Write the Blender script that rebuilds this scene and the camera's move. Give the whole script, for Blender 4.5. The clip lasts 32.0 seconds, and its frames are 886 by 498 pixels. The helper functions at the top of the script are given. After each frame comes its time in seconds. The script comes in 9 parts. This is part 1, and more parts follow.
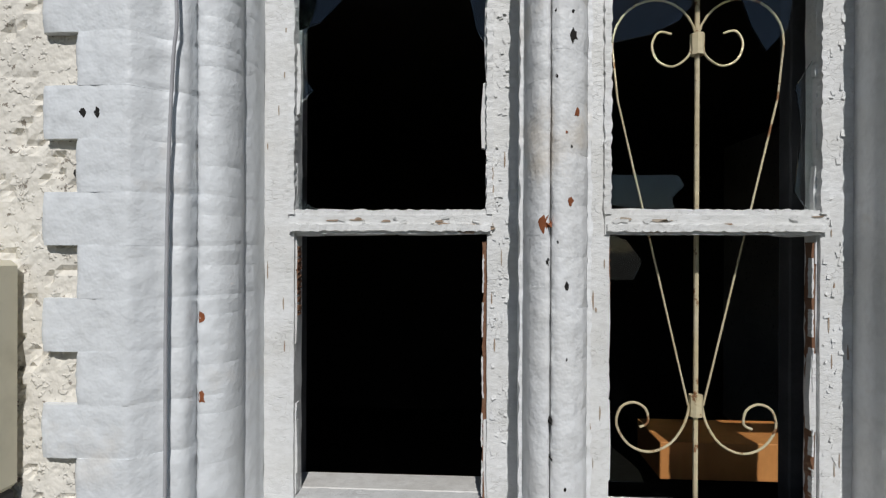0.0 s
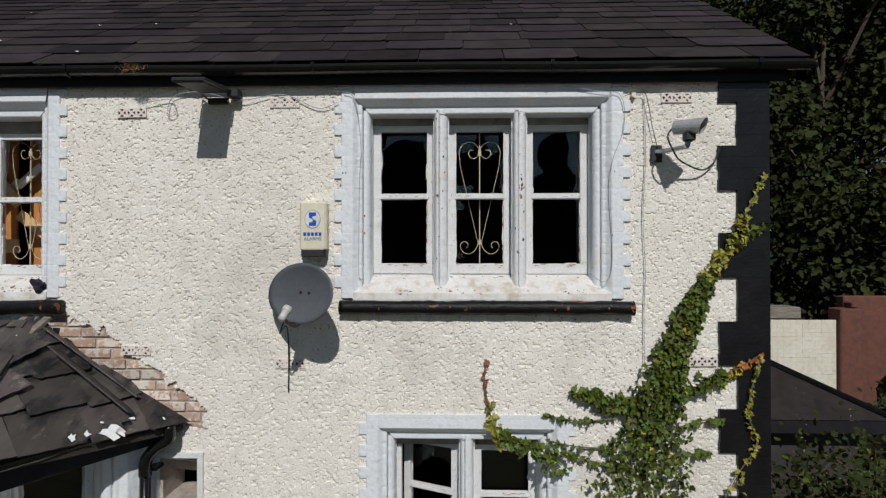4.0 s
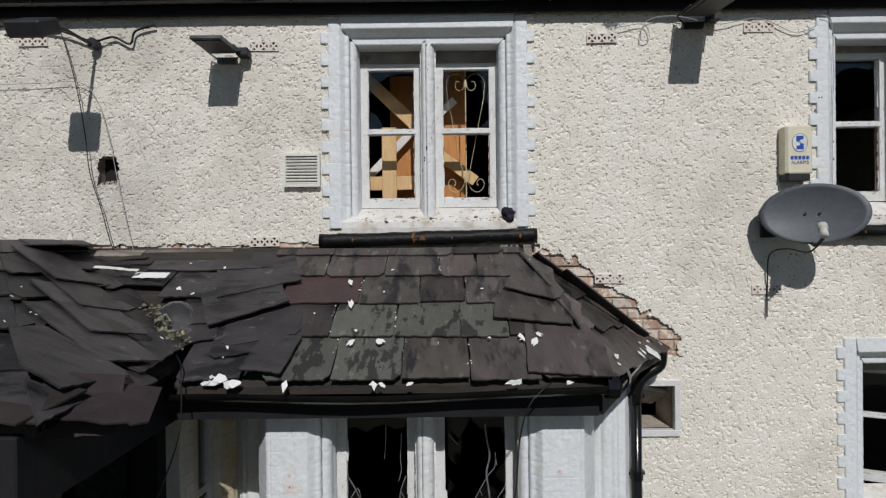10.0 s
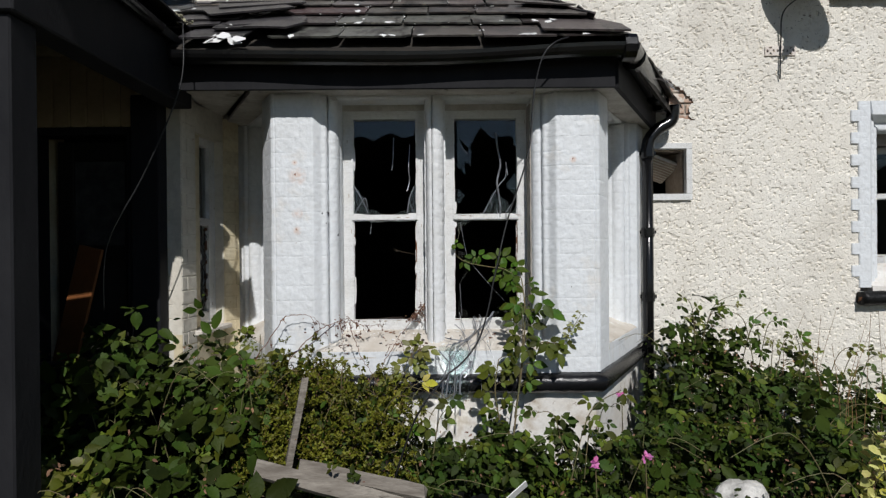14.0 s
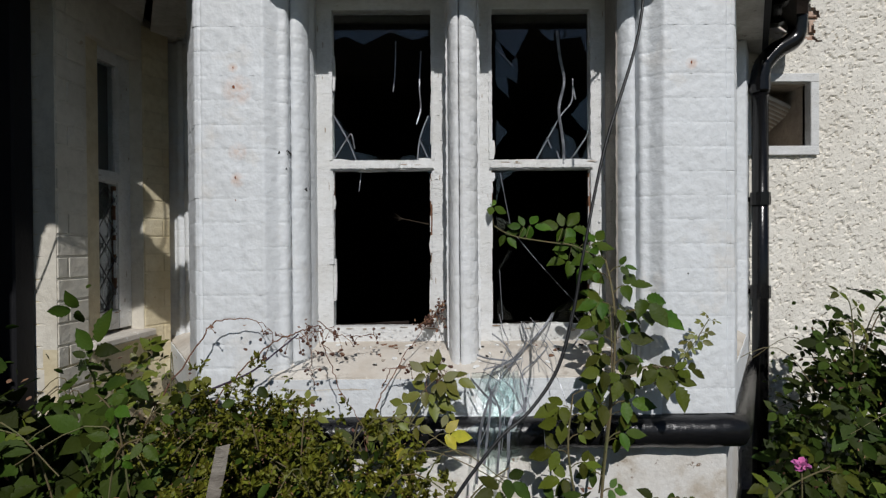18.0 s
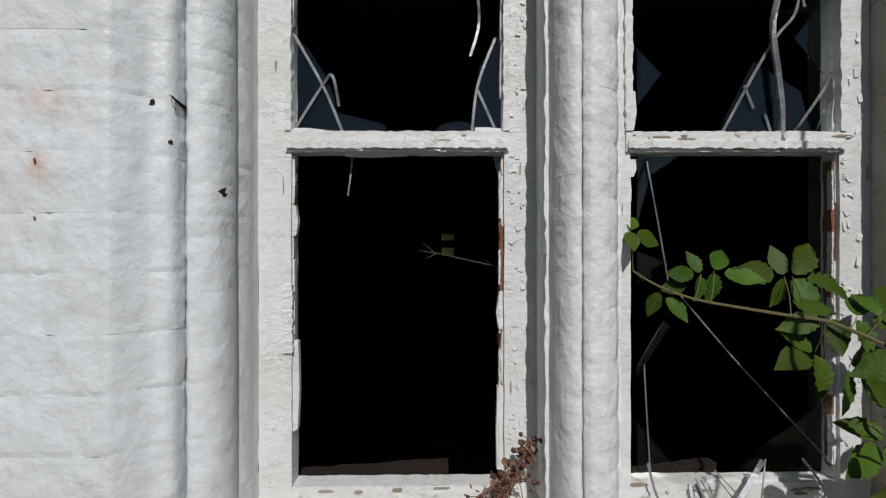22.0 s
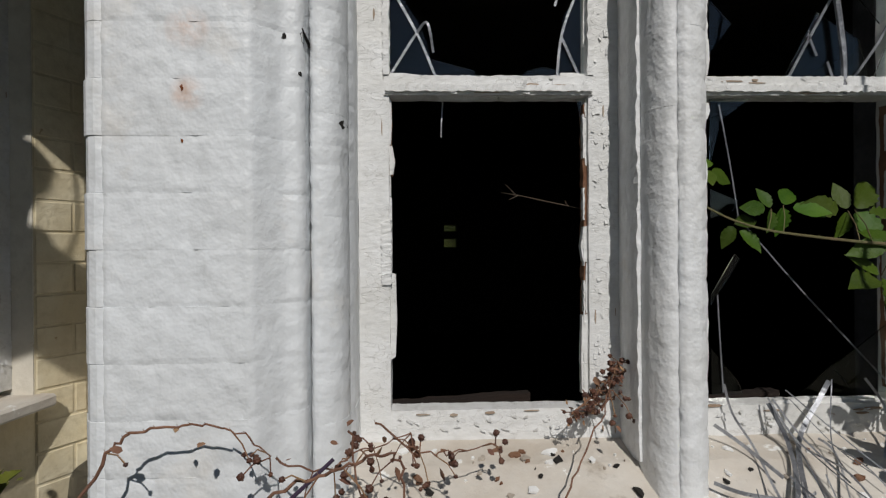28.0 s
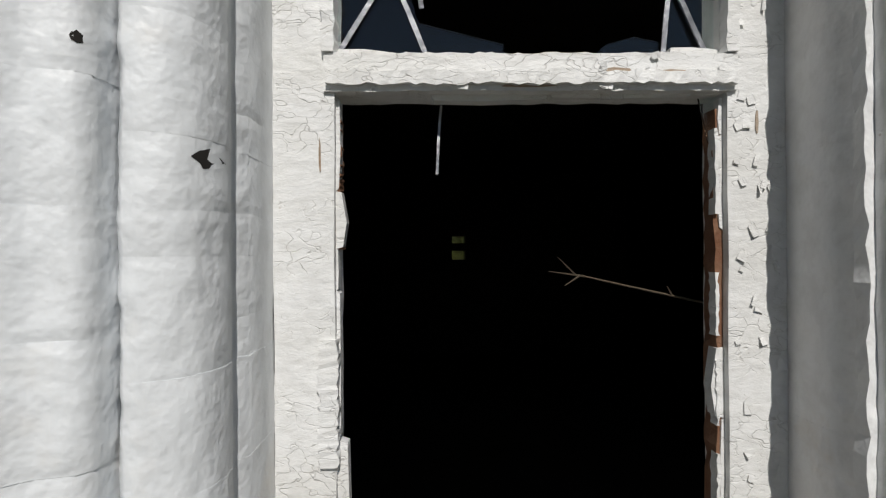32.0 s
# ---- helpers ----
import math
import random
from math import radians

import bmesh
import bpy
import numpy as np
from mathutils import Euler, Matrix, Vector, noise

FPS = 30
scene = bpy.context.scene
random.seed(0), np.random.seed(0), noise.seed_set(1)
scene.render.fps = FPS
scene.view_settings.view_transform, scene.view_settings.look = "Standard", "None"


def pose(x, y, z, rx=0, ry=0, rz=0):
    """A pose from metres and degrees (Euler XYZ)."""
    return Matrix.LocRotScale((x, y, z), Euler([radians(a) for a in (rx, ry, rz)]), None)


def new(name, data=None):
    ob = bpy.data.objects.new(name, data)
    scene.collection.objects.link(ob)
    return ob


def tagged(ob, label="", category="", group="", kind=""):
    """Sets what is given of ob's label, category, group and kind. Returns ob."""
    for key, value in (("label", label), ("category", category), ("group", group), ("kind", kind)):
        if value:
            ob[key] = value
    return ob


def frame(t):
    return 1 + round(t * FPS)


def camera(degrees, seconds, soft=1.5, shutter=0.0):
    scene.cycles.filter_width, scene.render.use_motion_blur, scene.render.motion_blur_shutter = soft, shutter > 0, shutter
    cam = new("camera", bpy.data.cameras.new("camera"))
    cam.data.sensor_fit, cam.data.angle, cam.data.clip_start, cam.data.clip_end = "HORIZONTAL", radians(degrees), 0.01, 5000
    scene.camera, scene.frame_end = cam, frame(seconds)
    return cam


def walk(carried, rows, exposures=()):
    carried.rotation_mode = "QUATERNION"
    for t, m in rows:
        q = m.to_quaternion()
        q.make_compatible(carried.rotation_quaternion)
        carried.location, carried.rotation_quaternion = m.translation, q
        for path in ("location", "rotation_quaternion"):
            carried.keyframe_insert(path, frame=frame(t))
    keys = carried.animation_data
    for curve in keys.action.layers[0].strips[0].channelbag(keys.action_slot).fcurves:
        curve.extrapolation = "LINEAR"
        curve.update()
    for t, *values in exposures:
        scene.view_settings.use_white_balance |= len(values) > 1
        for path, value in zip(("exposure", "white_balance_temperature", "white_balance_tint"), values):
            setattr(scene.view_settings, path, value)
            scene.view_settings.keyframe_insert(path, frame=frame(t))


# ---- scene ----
cam = camera(78.9, 32.0, 1.3)
METRES, EYE, TILT, LEAN, TURN = 13.0, 4.3, 0.0, 0.0, 3.2
ROWS = [
    (0.0, 0.0, 0.0, 0.0, 0.0, -0.11, -0.21),
    (0.5, -0.0013, -0.0179, -0.0015, -0.59, 0.39, -0.0),
    (1.0, -0.0022, -0.0543, -0.007, -1.29, 0.7, 0.06),
    (1.5, -0.0017, -0.103, -0.0116, -1.1, 0.99, 0.15),
    (2.0, -0.0013, -0.1499, -0.016, -1.19, 0.64, 0.18),
    (2.5, 0.0009, -0.1917, -0.0217, -1.17, 0.43, 0.1),
    (3.0, 0.0036, -0.2254, -0.0282, -1.29, 0.15, 0.09),
    (3.5, 0.0067, -0.2348, -0.0317, -1.44, 0.46, 0.07),
    (5.5, 0.0019, -0.2404, -0.0154, -1.97, 0.35, -0.04),
    (6.0, -0.0271, -0.2346, -0.0155, -2.07, 0.46, 0.14),
    (6.5, -0.0861, -0.2287, -0.0136, -2.16, 0.44, 0.29),
    (7.0, -0.1415, -0.2269, -0.0094, -2.43, 0.2, 0.39),
    (7.5, -0.1533, -0.2283, -0.0135, -2.51, 0.11, 0.2),
    (8.0, -0.1622, -0.2271, -0.0163, -2.49, 0.28, 0.25),
    (8.5, -0.1994, -0.2247, -0.0156, -2.48, 0.27, 0.46),
    (9.0, -0.2446, -0.2239, -0.0148, -2.87, 0.13, 0.63),
    (9.5, -0.2588, -0.2249, -0.0345, -2.91, -0.13, 0.57),
    (10.0, -0.2632, -0.2241, -0.0649, -3.02, -0.19, 0.63),
    (10.5, -0.2687, -0.2204, -0.0906, -3.15, -0.23, 0.63),
    (11.0, -0.2722, -0.2183, -0.1131, -3.22, -0.14, 0.63),
    (11.5, -0.2729, -0.2204, -0.1331, -3.31, -0.18, 0.59),
    (12.0, -0.2724, -0.2236, -0.1472, -3.38, -0.24, 0.55),
    (12.5, -0.2722, -0.2232, -0.1582, -3.43, -0.16, 0.57),
    (13.0, -0.2719, -0.2219, -0.1697, -3.45, -0.2, 0.53),
    (13.5, -0.2711, -0.2187, -0.1806, -3.45, -0.2, 0.56),
    (14.0, -0.27, -0.2174, -0.1945, -3.43, -0.21, 0.52),
    (14.5, -0.2683, -0.2151, -0.2091, -3.39, -0.11, 0.52),
    (16.5, -0.2597, -0.1261, -0.2035, -3.32, -0.04, 0.44),
    (17.0, -0.26, -0.1256, -0.2027, -3.42, -0.37, 0.39),
    (17.5, -0.2643, -0.129, -0.2026, -3.4, -0.38, 0.44),
    (18.0, -0.2735, -0.1314, -0.2036, -3.49, -0.46, 0.4),
    (18.5, -0.2752, -0.1294, -0.2065, -3.43, -0.59, 0.38),
    (19.0, -0.2751, -0.1139, -0.2097, -3.26, -0.57, 0.35),
    (19.5, -0.2772, -0.0863, -0.2131, -3.18, -0.15, 0.42),
    (20.0, -0.281, -0.0651, -0.2182, -3.41, -0.26, 0.57),
    (20.5, -0.2808, -0.0593, -0.2234, -3.58, -0.46, 0.3),
    (21.0, -0.2798, -0.0557, -0.2116, -3.67, -0.1, 0.26),
    (21.5, -0.2797, -0.0531, -0.2044, -3.85, 0.13, -0.01),
    (22.0, -0.2801, -0.0515, -0.1954, -4.02, -0.02, 0.11),
    (22.5, -0.2805, -0.0513, -0.1897, -4.29, -0.03, 0.12),
    (23.0, -0.2806, -0.0524, -0.1858, -4.53, -0.07, 0.12),
    (23.5, -0.2792, -0.0533, -0.1855, -4.66, -0.09, 0.15),
    (24.0, -0.2807, -0.0547, -0.1885, -4.86, -0.16, 0.26),
    (24.5, -0.2843, -0.0551, -0.1902, -4.85, -0.18, 0.26),
    (25.0, -0.291, -0.0547, -0.1913, -4.78, -0.21, 0.38),
    (25.5, -0.2946, -0.0555, -0.1954, -4.95, -0.27, 0.48),
    (26.0, -0.2945, -0.0561, -0.1991, -5.08, -0.25, 0.48),
    (26.5, -0.2941, -0.0563, -0.2029, -5.15, -0.18, 0.4),
    (28.5, -0.294, -0.053, -0.2038, -5.09, -0.1, 0.47),
    (29.0, -0.2932, -0.0467, -0.2027, -4.92, 0.02, 0.39),
    (29.5, -0.2927, -0.0387, -0.1987, -4.71, 0.04, 0.44),
    (30.0, -0.2922, -0.0347, -0.1999, -4.65, -0.05, 0.5),
    (30.5, -0.2914, -0.033, -0.2004, -4.54, -0.0, 0.39),
    (31.0, -0.2911, -0.0313, -0.1979, -4.28, 0.09, 0.32),
    (31.5, -0.2909, -0.0266, -0.1951, -4.1, 0.14, 0.37),
    (32.0, -0.29, -0.0186, -0.1939, -4.19, 0.19, 0.41),
]
# the clip's camera brightens a little on the way and warms at the end
EXPO = [(0.0, -0.63, 6500, 10), (1.0, -0.66, 6500, 10), (3.0, -0.60, 6500, 10), (6.0, -0.64, 6500, 10), (10.0, -0.66, 6500, 10), (12.0, -0.66, 6500, 10), (13.0, -0.50, 6500, 10), (14.0, -0.42, 6500, 10), (14.5, -0.44, 6500, 10), (16.5, -0.65, 6500, 10), (17.0, -0.68, 6500, 10), (19.0, -0.63, 6500, 10), (20.0, -0.67, 6500, 10), (21.0, -0.67, 6500, 10), (22.0, -0.63, 6570, 10), (23.0, -0.55, 6570, 10), (24.0, -0.41, 6570, 10), (25.0, -0.53, 6650, 10), (26.0, -0.65, 6760, 10), (28.5, -0.77, 6700, 10), (29.5, -0.79, 6620, 10), (30.0, -0.75, 6600, 10), (31.0, -0.72, 6620, 10), (31.5, -0.57, 6690, 10), (32.0, -0.43, 6800, 10)]
walk(cam, [(t, pose(0, -0.765, EYE, TILT, LEAN, TURN) @ pose(METRES * x, METRES * y, METRES * z, 90 + pitch, roll, yaw)) for t, x, y, z, yaw, pitch, roll in ROWS], EXPO)

# ---- world, sun, exposure ----
SUN = Vector((-0.13, 1.0, -0.90)).normalized()
sun_ob = new("sun", bpy.data.lights.new("sun", "SUN"))
sun_ob.data.energy, sun_ob.data.angle, sun_ob.data.color = 4.55, radians(0.53), (1.0, 0.985, 0.968)
sun_ob.rotation_mode = "QUATERNION"
sun_ob.rotation_quaternion = SUN.to_track_quat("-Z", "Y")
world = bpy.data.worlds.new("sky")
scene.world = world
world.use_nodes = True
_n = world.node_tree.nodes
sky = _n.new("ShaderNodeTexSky")
sky.sky_type, sky.sun_disc = "NISHITA", False
sky.dust_density, sky.ozone_density = 0.2, 2.5
sky.sun_elevation = math.asin(-SUN.z)
sky.sun_rotation = math.atan2(-SUN.x, -SUN.y)
_n["Background"].inputs["Strength"].default_value = 0.052
world.node_tree.links.new(sky.outputs[0], _n["Background"].inputs["Color"])
scene.view_settings.exposure = -0.58


# ---- materials ----
def mat(name, col, col2=None, scale=6.0, rough=0.8, bump=0.25, bscale=70.0, rand=0.0, metal=0.0, spots=None, spot_at=0.68,
        spot_scale=9.0, stretch=None, isle=0.0, spec=0.4, trans=0.0, relief=0.004, crack=0.0, crack_scale=55.0, spots2=None, spot2_at=0.62, spot2_scale=5.0, soft2=0.08, hue=0.0, pits=0.0, low=1.0, course=None, grime=None, bdetail=5.0, halos=()):
    """A weathered surface: two colours by broad and fine noise, spots of a third, fine relief, and a shade that differs by piece."""
    m = bpy.data.materials.new(name)
    m.use_nodes = True
    nt = m.node_tree
    N, L = nt.nodes, nt.links
    b = N["Principled BSDF"]
    b.inputs["Roughness"].default_value, b.inputs["Metallic"].default_value = rough, metal
    b.inputs["Specular IOR Level"].default_value = spec
    if trans:
        b.inputs["Transmission Weight"].default_value = trans
    geo = N.new("ShaderNodeNewGeometry")
    vec = geo.outputs["Position"]
    if stretch:
        mp = N.new("ShaderNodeMapping")
        mp.inputs["Scale"].default_value = stretch
        L.new(vec, mp.inputs["Vector"])
        vec = mp.outputs["Vector"]

    def noise_at(s, d=6.0, r=0.6):
        t = N.new("ShaderNodeTexNoise")
        t.inputs["Scale"].default_value, t.inputs["Detail"].default_value, t.inputs["Roughness"].default_value = s, d, r
        L.new(vec, t.inputs["Vector"])
        return t.outputs["Fac"]

    def ramp(f, a, z):
        r = N.new("ShaderNodeMapRange")
        r.inputs["From Min"].default_value, r.inputs["From Max"].default_value = a, z
        L.new(f, r.inputs["Value"])
        return r.outputs["Result"]

    def mix(f, a, c):
        x = N.new("ShaderNodeMix")
        x.data_type = "RGBA"
        if f is not None:
            L.new(f, x.inputs["Factor"])
        for s, v in ((6, a), (7, c)):
            if isinstance(v, tuple):
                x.inputs[s].default_value = (*v, 1)
            else:
                L.new(v, x.inputs[s])
        return x.outputs[2]

    col2 = col2 or tuple(c * 0.8 for c in col)
    out = mix(ramp(noise_at(scale), 0.36, 0.66), col, col2)
    out = mix(ramp(noise_at(scale * 7.3, 4.0), 0.45, 0.95), out, tuple(c * 0.82 for c in col2))
    if spots:
        out = mix(ramp(noise_at(spot_scale, 7.0, 0.65), spot_at, spot_at + 0.03), out, spots)
    if spots2:
        out = mix(ramp(noise_at(spot2_scale, 6.0, 0.62), spot2_at, spot2_at + soft2), out, spots2)
    axes = None
    if course or grime:
        axes = N.new("ShaderNodeSeparateXYZ")
        L.new(geo.outputs["Position"], axes.inputs[0])

    def calc(op, a, c=None, d=None):
        x = N.new("ShaderNodeMath")
        x.operation = op
        for i_, v in enumerate((a, c, d)):
            if v is None:
                continue
            if isinstance(v, (int, float)):
                x.inputs[i_].default_value = v
            else:
                L.new(v, x.inputs[i_])
        return x.outputs[0]

    for hx, hy, hz, hr in halos:
        # rust that has bled into the paint round an old fixing
        away = N.new("ShaderNodeVectorMath")
        away.operation, away.inputs[1].default_value = "DISTANCE", (hx, hy, hz)
        L.new(vec, away.inputs[0])
        amt = calc("MULTIPLY", ramp(away.outputs["Value"], hr, hr * 0.1), calc("MULTIPLY", ramp(noise_at(24.0, 5.0, 0.65), 0.34, 0.62), 0.75))
        out = mix(amt, out, (0.66, 0.36, 0.20))
    if grime:
        # weathered grey streaks that gather towards one end of the wall
        far = ramp(axes.outputs["X"], grime[0], grime[1])
        amt = calc("MULTIPLY", far, calc("MULTIPLY", ramp(noise_at(1.9, 7.0, 0.7), 0.40, 0.66), grime[2]))
        out = mix(amt, out, grime[3])
    crackle = None
    if crack:
        wob = N.new("ShaderNodeTexNoise")
        wob.inputs["Scale"].default_value = crack_scale * 0.6
        L.new(vec, wob.inputs["Vector"])
        off = N.new("ShaderNodeVectorMath")
        off.operation = "MULTIPLY_ADD"
        off.inputs[1].default_value = (0.05, 0.05, 0.05)
        L.new(wob.outputs["Color"], off.inputs[0])
        L.new(vec, off.inputs[2])
        vo = N.new("ShaderNodeTexVoronoi")
        vo.feature, vo.inputs["Scale"].default_value = "DISTANCE_TO_EDGE", crack_scale
        L.new(off.outputs[0], vo.inputs["Vector"])
        line = N.new("ShaderNodeMapRange")
        line.inputs["From Min"].default_value, line.inputs["From Max"].default_value = 0.035, 0.006
        L.new(vo.outputs["Distance"], line.inputs["Value"])
        gate = N.new("ShaderNodeMath")
        gate.operation = "MULTIPLY"
        L.new(line.outputs["Result"], gate.inputs[0])
        L.new(ramp(noise_at(14.0, 6.0, 0.7), 0.47, 0.58), gate.inputs[1])
        crackle = gate.outputs[0]
        amt = N.new("ShaderNodeMath")
        amt.operation, amt.inputs[1].default_value = "MULTIPLY", crack
        L.new(crackle, amt.inputs[0])
        out = mix(amt.outputs[0], out, (0.25, 0.22, 0.18))
    for amount, kind in ((rand, "ob"), (isle, "isle")):
        if amount:
            h = N.new("ShaderNodeHueSaturation")
            src = N.new("ShaderNodeObjectInfo").outputs["Random"] if kind == "ob" else geo.outputs["Random Per Island"]
            r = N.new("ShaderNodeMapRange")
            r.inputs["To Min"].default_value, r.inputs["To Max"].default_value = 1 - amount, 1 + amount
            L.new(src, r.inputs["Value"])
            L.new(r.outputs["Result"], h.inputs["Value"])
            if kind == "isle" or hue:
                r2 = N.new("ShaderNodeMapRange")
                r2.inputs["To Min"].default_value, r2.inputs["To Max"].default_value = (0.475, 0.515) if not hue else (0.5 - hue, 0.5 + hue)
                turn = N.new("ShaderNodeMath")
                turn.operation, turn.inputs[1].default_value = "MULTIPLY", 7.37 if hue else 1.0
                wrap = N.new("ShaderNodeMath")
                wrap.operation = "FRACT"
                L.new(src, turn.inputs[0])
                L.new(turn.outputs[0], wrap.inputs[0])
                L.new(wrap.outputs[0], r2.inputs["Value"])
                L.new(r2.outputs["Result"], h.inputs["Hue"])
            L.new(out, h.inputs["Color"])
            out = h.outputs["Color"]
    L.new(out, b.inputs["Base Color"])
    if bump:
        bp = N.new("ShaderNodeBump")
        bp.inputs["Strength"].default_value, bp.inputs["Distance"].default_value = bump, relief
        add = N.new("ShaderNodeMath")
        add.operation = "ADD"
        L.new(noise_at(bscale, bdetail), add.inputs[0])
        if low:
            L.new(noise_at(bscale * 0.16, 3.0), add.inputs[1])
        height = add.outputs[0]
        if pits:
            dent = N.new("ShaderNodeMath")
            dent.operation, dent.inputs[1].default_value = "MULTIPLY_ADD", -pits
            L.new(ramp(noise_at(bscale * 0.72, 2.0), 0.42, 0.36), dent.inputs[0])
            L.new(height, dent.inputs[2])
            height = dent.outputs[0]
        if course:
            # brick joints that still show softly through thick paint
            lift = calc("MULTIPLY_ADD", noise_at(11.0, 3.0), 0.012, axes.outputs["Z"])
            near = calc("ABSOLUTE", calc("SUBTRACT", calc("FRACT", calc("DIVIDE", calc("SUBTRACT", lift, course[0] + 0.006), course[1])), 0.5))
            joint = calc("MULTIPLY", ramp(near, 0.40, 0.5), ramp(noise_at(7.0, 4.0), 0.40, 0.62))
            height = calc("MULTIPLY_ADD", joint, -course[2], height)
        if crack:
            cut = N.new("ShaderNodeMath")
            cut.operation, cut.inputs[1].default_value = "MULTIPLY_ADD", -0.8
            L.new(crackle, cut.inputs[0])
            L.new(height, cut.inputs[2])
            height = cut.outputs[0]
        L.new(height, bp.inputs["Height"])
        L.new(bp.outputs[0], b.inputs["Normal"])
    return m


M_RENDER = mat("roughcast_render", (0.84, 0.805, 0.73), (0.79, 0.745, 0.66), 1.3, 0.92, 0.58, 75, spots=(0.26, 0.225, 0.185), spot_at=0.612, spot_scale=50, relief=0.006, pits=-0.75, bdetail=1.6, low=0.0, spots2=(0.60, 0.555, 0.48), spot2_at=0.51, spot2_scale=1.1, soft2=0.25, grime=(-3.9, -5.4, 0.62, (0.44, 0.41, 0.365)))
M_BRICKPAINT = mat("white_painted_brick", (0.770, 0.796, 0.818), (0.733, 0.752, 0.765), 5.0, 0.5, 0.75, 30, rand=0.004, spots=(0.42, 0.36, 0.30), spot_at=0.765, spot_scale=26, relief=0.0055, spots2=(0.73, 0.68, 0.61), spot2_at=0.58, spot2_scale=3.6, soft2=0.20, course=(1.105, 0.078, 0.22), bdetail=3.4, halos=((-4.098, -0.945, 2.150, 0.055), (-4.100, -0.945, 1.865, 0.028), (-4.112, -0.945, 2.222, 0.018), (-4.10, -0.945, 1.955, 0.035), (-2.646, -0.945, 2.228, 0.022)))
M_MULLION = mat("lumpy_grimy_white_paint", (0.778, 0.790, 0.800), (0.735, 0.735, 0.725), 6.0, 0.55, 1.0, 26, spots=(0.38, 0.32, 0.26), spot_at=0.745, spot_scale=22, relief=0.0062, spots2=(0.64, 0.58, 0.50), spot2_at=0.60, spot2_scale=4.5, soft2=0.16, bdetail=3.5)
M_WINGPAINT = mat("cream_white_painted_brick", (0.72, 0.685, 0.60), (0.62, 0.575, 0.49), 4.0, 0.6, 0.7, 40, rand=0.03, spots=(0.52, 0.44, 0.33), spot_at=0.70, spot_scale=9, relief=0.005)
M_CREAMBRICK = mat("cream_stained_painted_brick", (0.72, 0.65, 0.48), (0.62, 0.52, 0.33), 5.0, 0.75, 0.6, 80, rand=0.06, spots=(0.40, 0.28, 0.15), spot_at=0.68, spot_scale=14)
M_SILL = mat("dirty_white_sill", (0.78, 0.77, 0.745), (0.70, 0.665, 0.61), 5.0, 0.75, 0.6, 80, spots=(0.24, 0.17, 0.12), spot_at=0.645, spot_scale=19, spots2=(0.52, 0.46, 0.38), spot2_at=0.535, spot2_scale=7.0, soft2=0.14)
M_SASH = mat("peeling_white_paint", (0.765, 0.770, 0.768), (0.685, 0.682, 0.660), 9.0, 0.5, 0.5, 90, spots=(0.45, 0.39, 0.33), spot_at=0.715, spot_scale=38, stretch=(0.7, 1, 1.3), relief=0.003, crack=0.22, crack_scale=62)
# grimy frame wood; on the soffits its dark tone stands for eaves shade
M_GRIMYSHADEWOOD = mat("grimy_shade_toned_white_wood", (0.60, 0.58, 0.54), (0.42, 0.39, 0.35), 7, 0.7, 0.5, 90, spots=(0.10, 0.08, 0.065), spot_at=0.64, spot_scale=14, spots2=(0.24, 0.20, 0.16), spot2_at=0.58, spot2_scale=4.0, soft2=0.15)
# upper window heads: grime and peeling, with the recess shade mixed into the colour
M_SHADEDHEAD = mat("grimy_shade_toned_frame", (0.30, 0.275, 0.245), (0.20, 0.175, 0.15), 9, 0.85, 0.6, 90, spots=(0.62, 0.60, 0.56), spot_at=0.66, spot_scale=16, spots2=(0.10, 0.08, 0.065), spot2_at=0.57, spot2_scale=6.0, soft2=0.12)
M_PEELBLACK = mat("peeling_black_paint", (0.0035, 0.0035, 0.004), (0.008, 0.008, 0.008), 9, 0.42, 0.7, 75, spec=0.22, spots=(0.30, 0.28, 0.26), spot_at=0.69, spot_scale=42, relief=0.006, spots2=(0.20, 0.075, 0.03), spot2_at=0.64, spot2_scale=7.0, soft2=0.03)
M_SASHRAW = mat("bare_rotten_wood", (0.30, 0.20, 0.13), (0.42, 0.36, 0.29), 20, 0.9, 0.8, 160, stretch=(0.25, 1, 1))
M_SHINYLEAD = mat("bright_lead_strip", (0.56, 0.57, 0.60), (0.24, 0.245, 0.265), 26, 0.3, 0.4, 120, metal=0.4)
M_RUSTBROWN = mat("red_brown_putty", (0.17, 0.075, 0.04), (0.25, 0.14, 0.085), 25, 0.9, 0.6, 160)
M_BLACKPAINT = mat("black_gloss_paint", (0.006, 0.006, 0.007), (0.012, 0.012, 0.013), 6, 0.24, 0.55, 40, spots=(0.30, 0.27, 0.24), spot_at=0.745, spot_scale=26, relief=0.006)
M_BLACKTIMBER = mat("weathered_black_timber", (0.015, 0.015, 0.017), (0.023, 0.023, 0.025), 5, 0.65, 0.5, 60, spec=0.10, spots=(0.16, 0.14, 0.12), spot_at=0.735, spot_scale=16, stretch=(1, 1, 0.5))
M_GUTTER = mat("black_plastic_gutter", (0.004, 0.004, 0.005), (0.009, 0.009, 0.009), 4, 0.2, 0.2, 50, spec=0.5)
M_SLATE = mat("dark_roof_slate", (0.026, 0.020, 0.0205), (0.039, 0.031, 0.031), 5, 0.8, 0.8, 55, rand=0.42, hue=0.05, spots=(0.075, 0.068, 0.058), spot_at=0.68, spot_scale=9, spots2=(0.015, 0.013, 0.014), spot2_at=0.58, spot2_scale=3.4, soft2=0.16, spec=0.16)
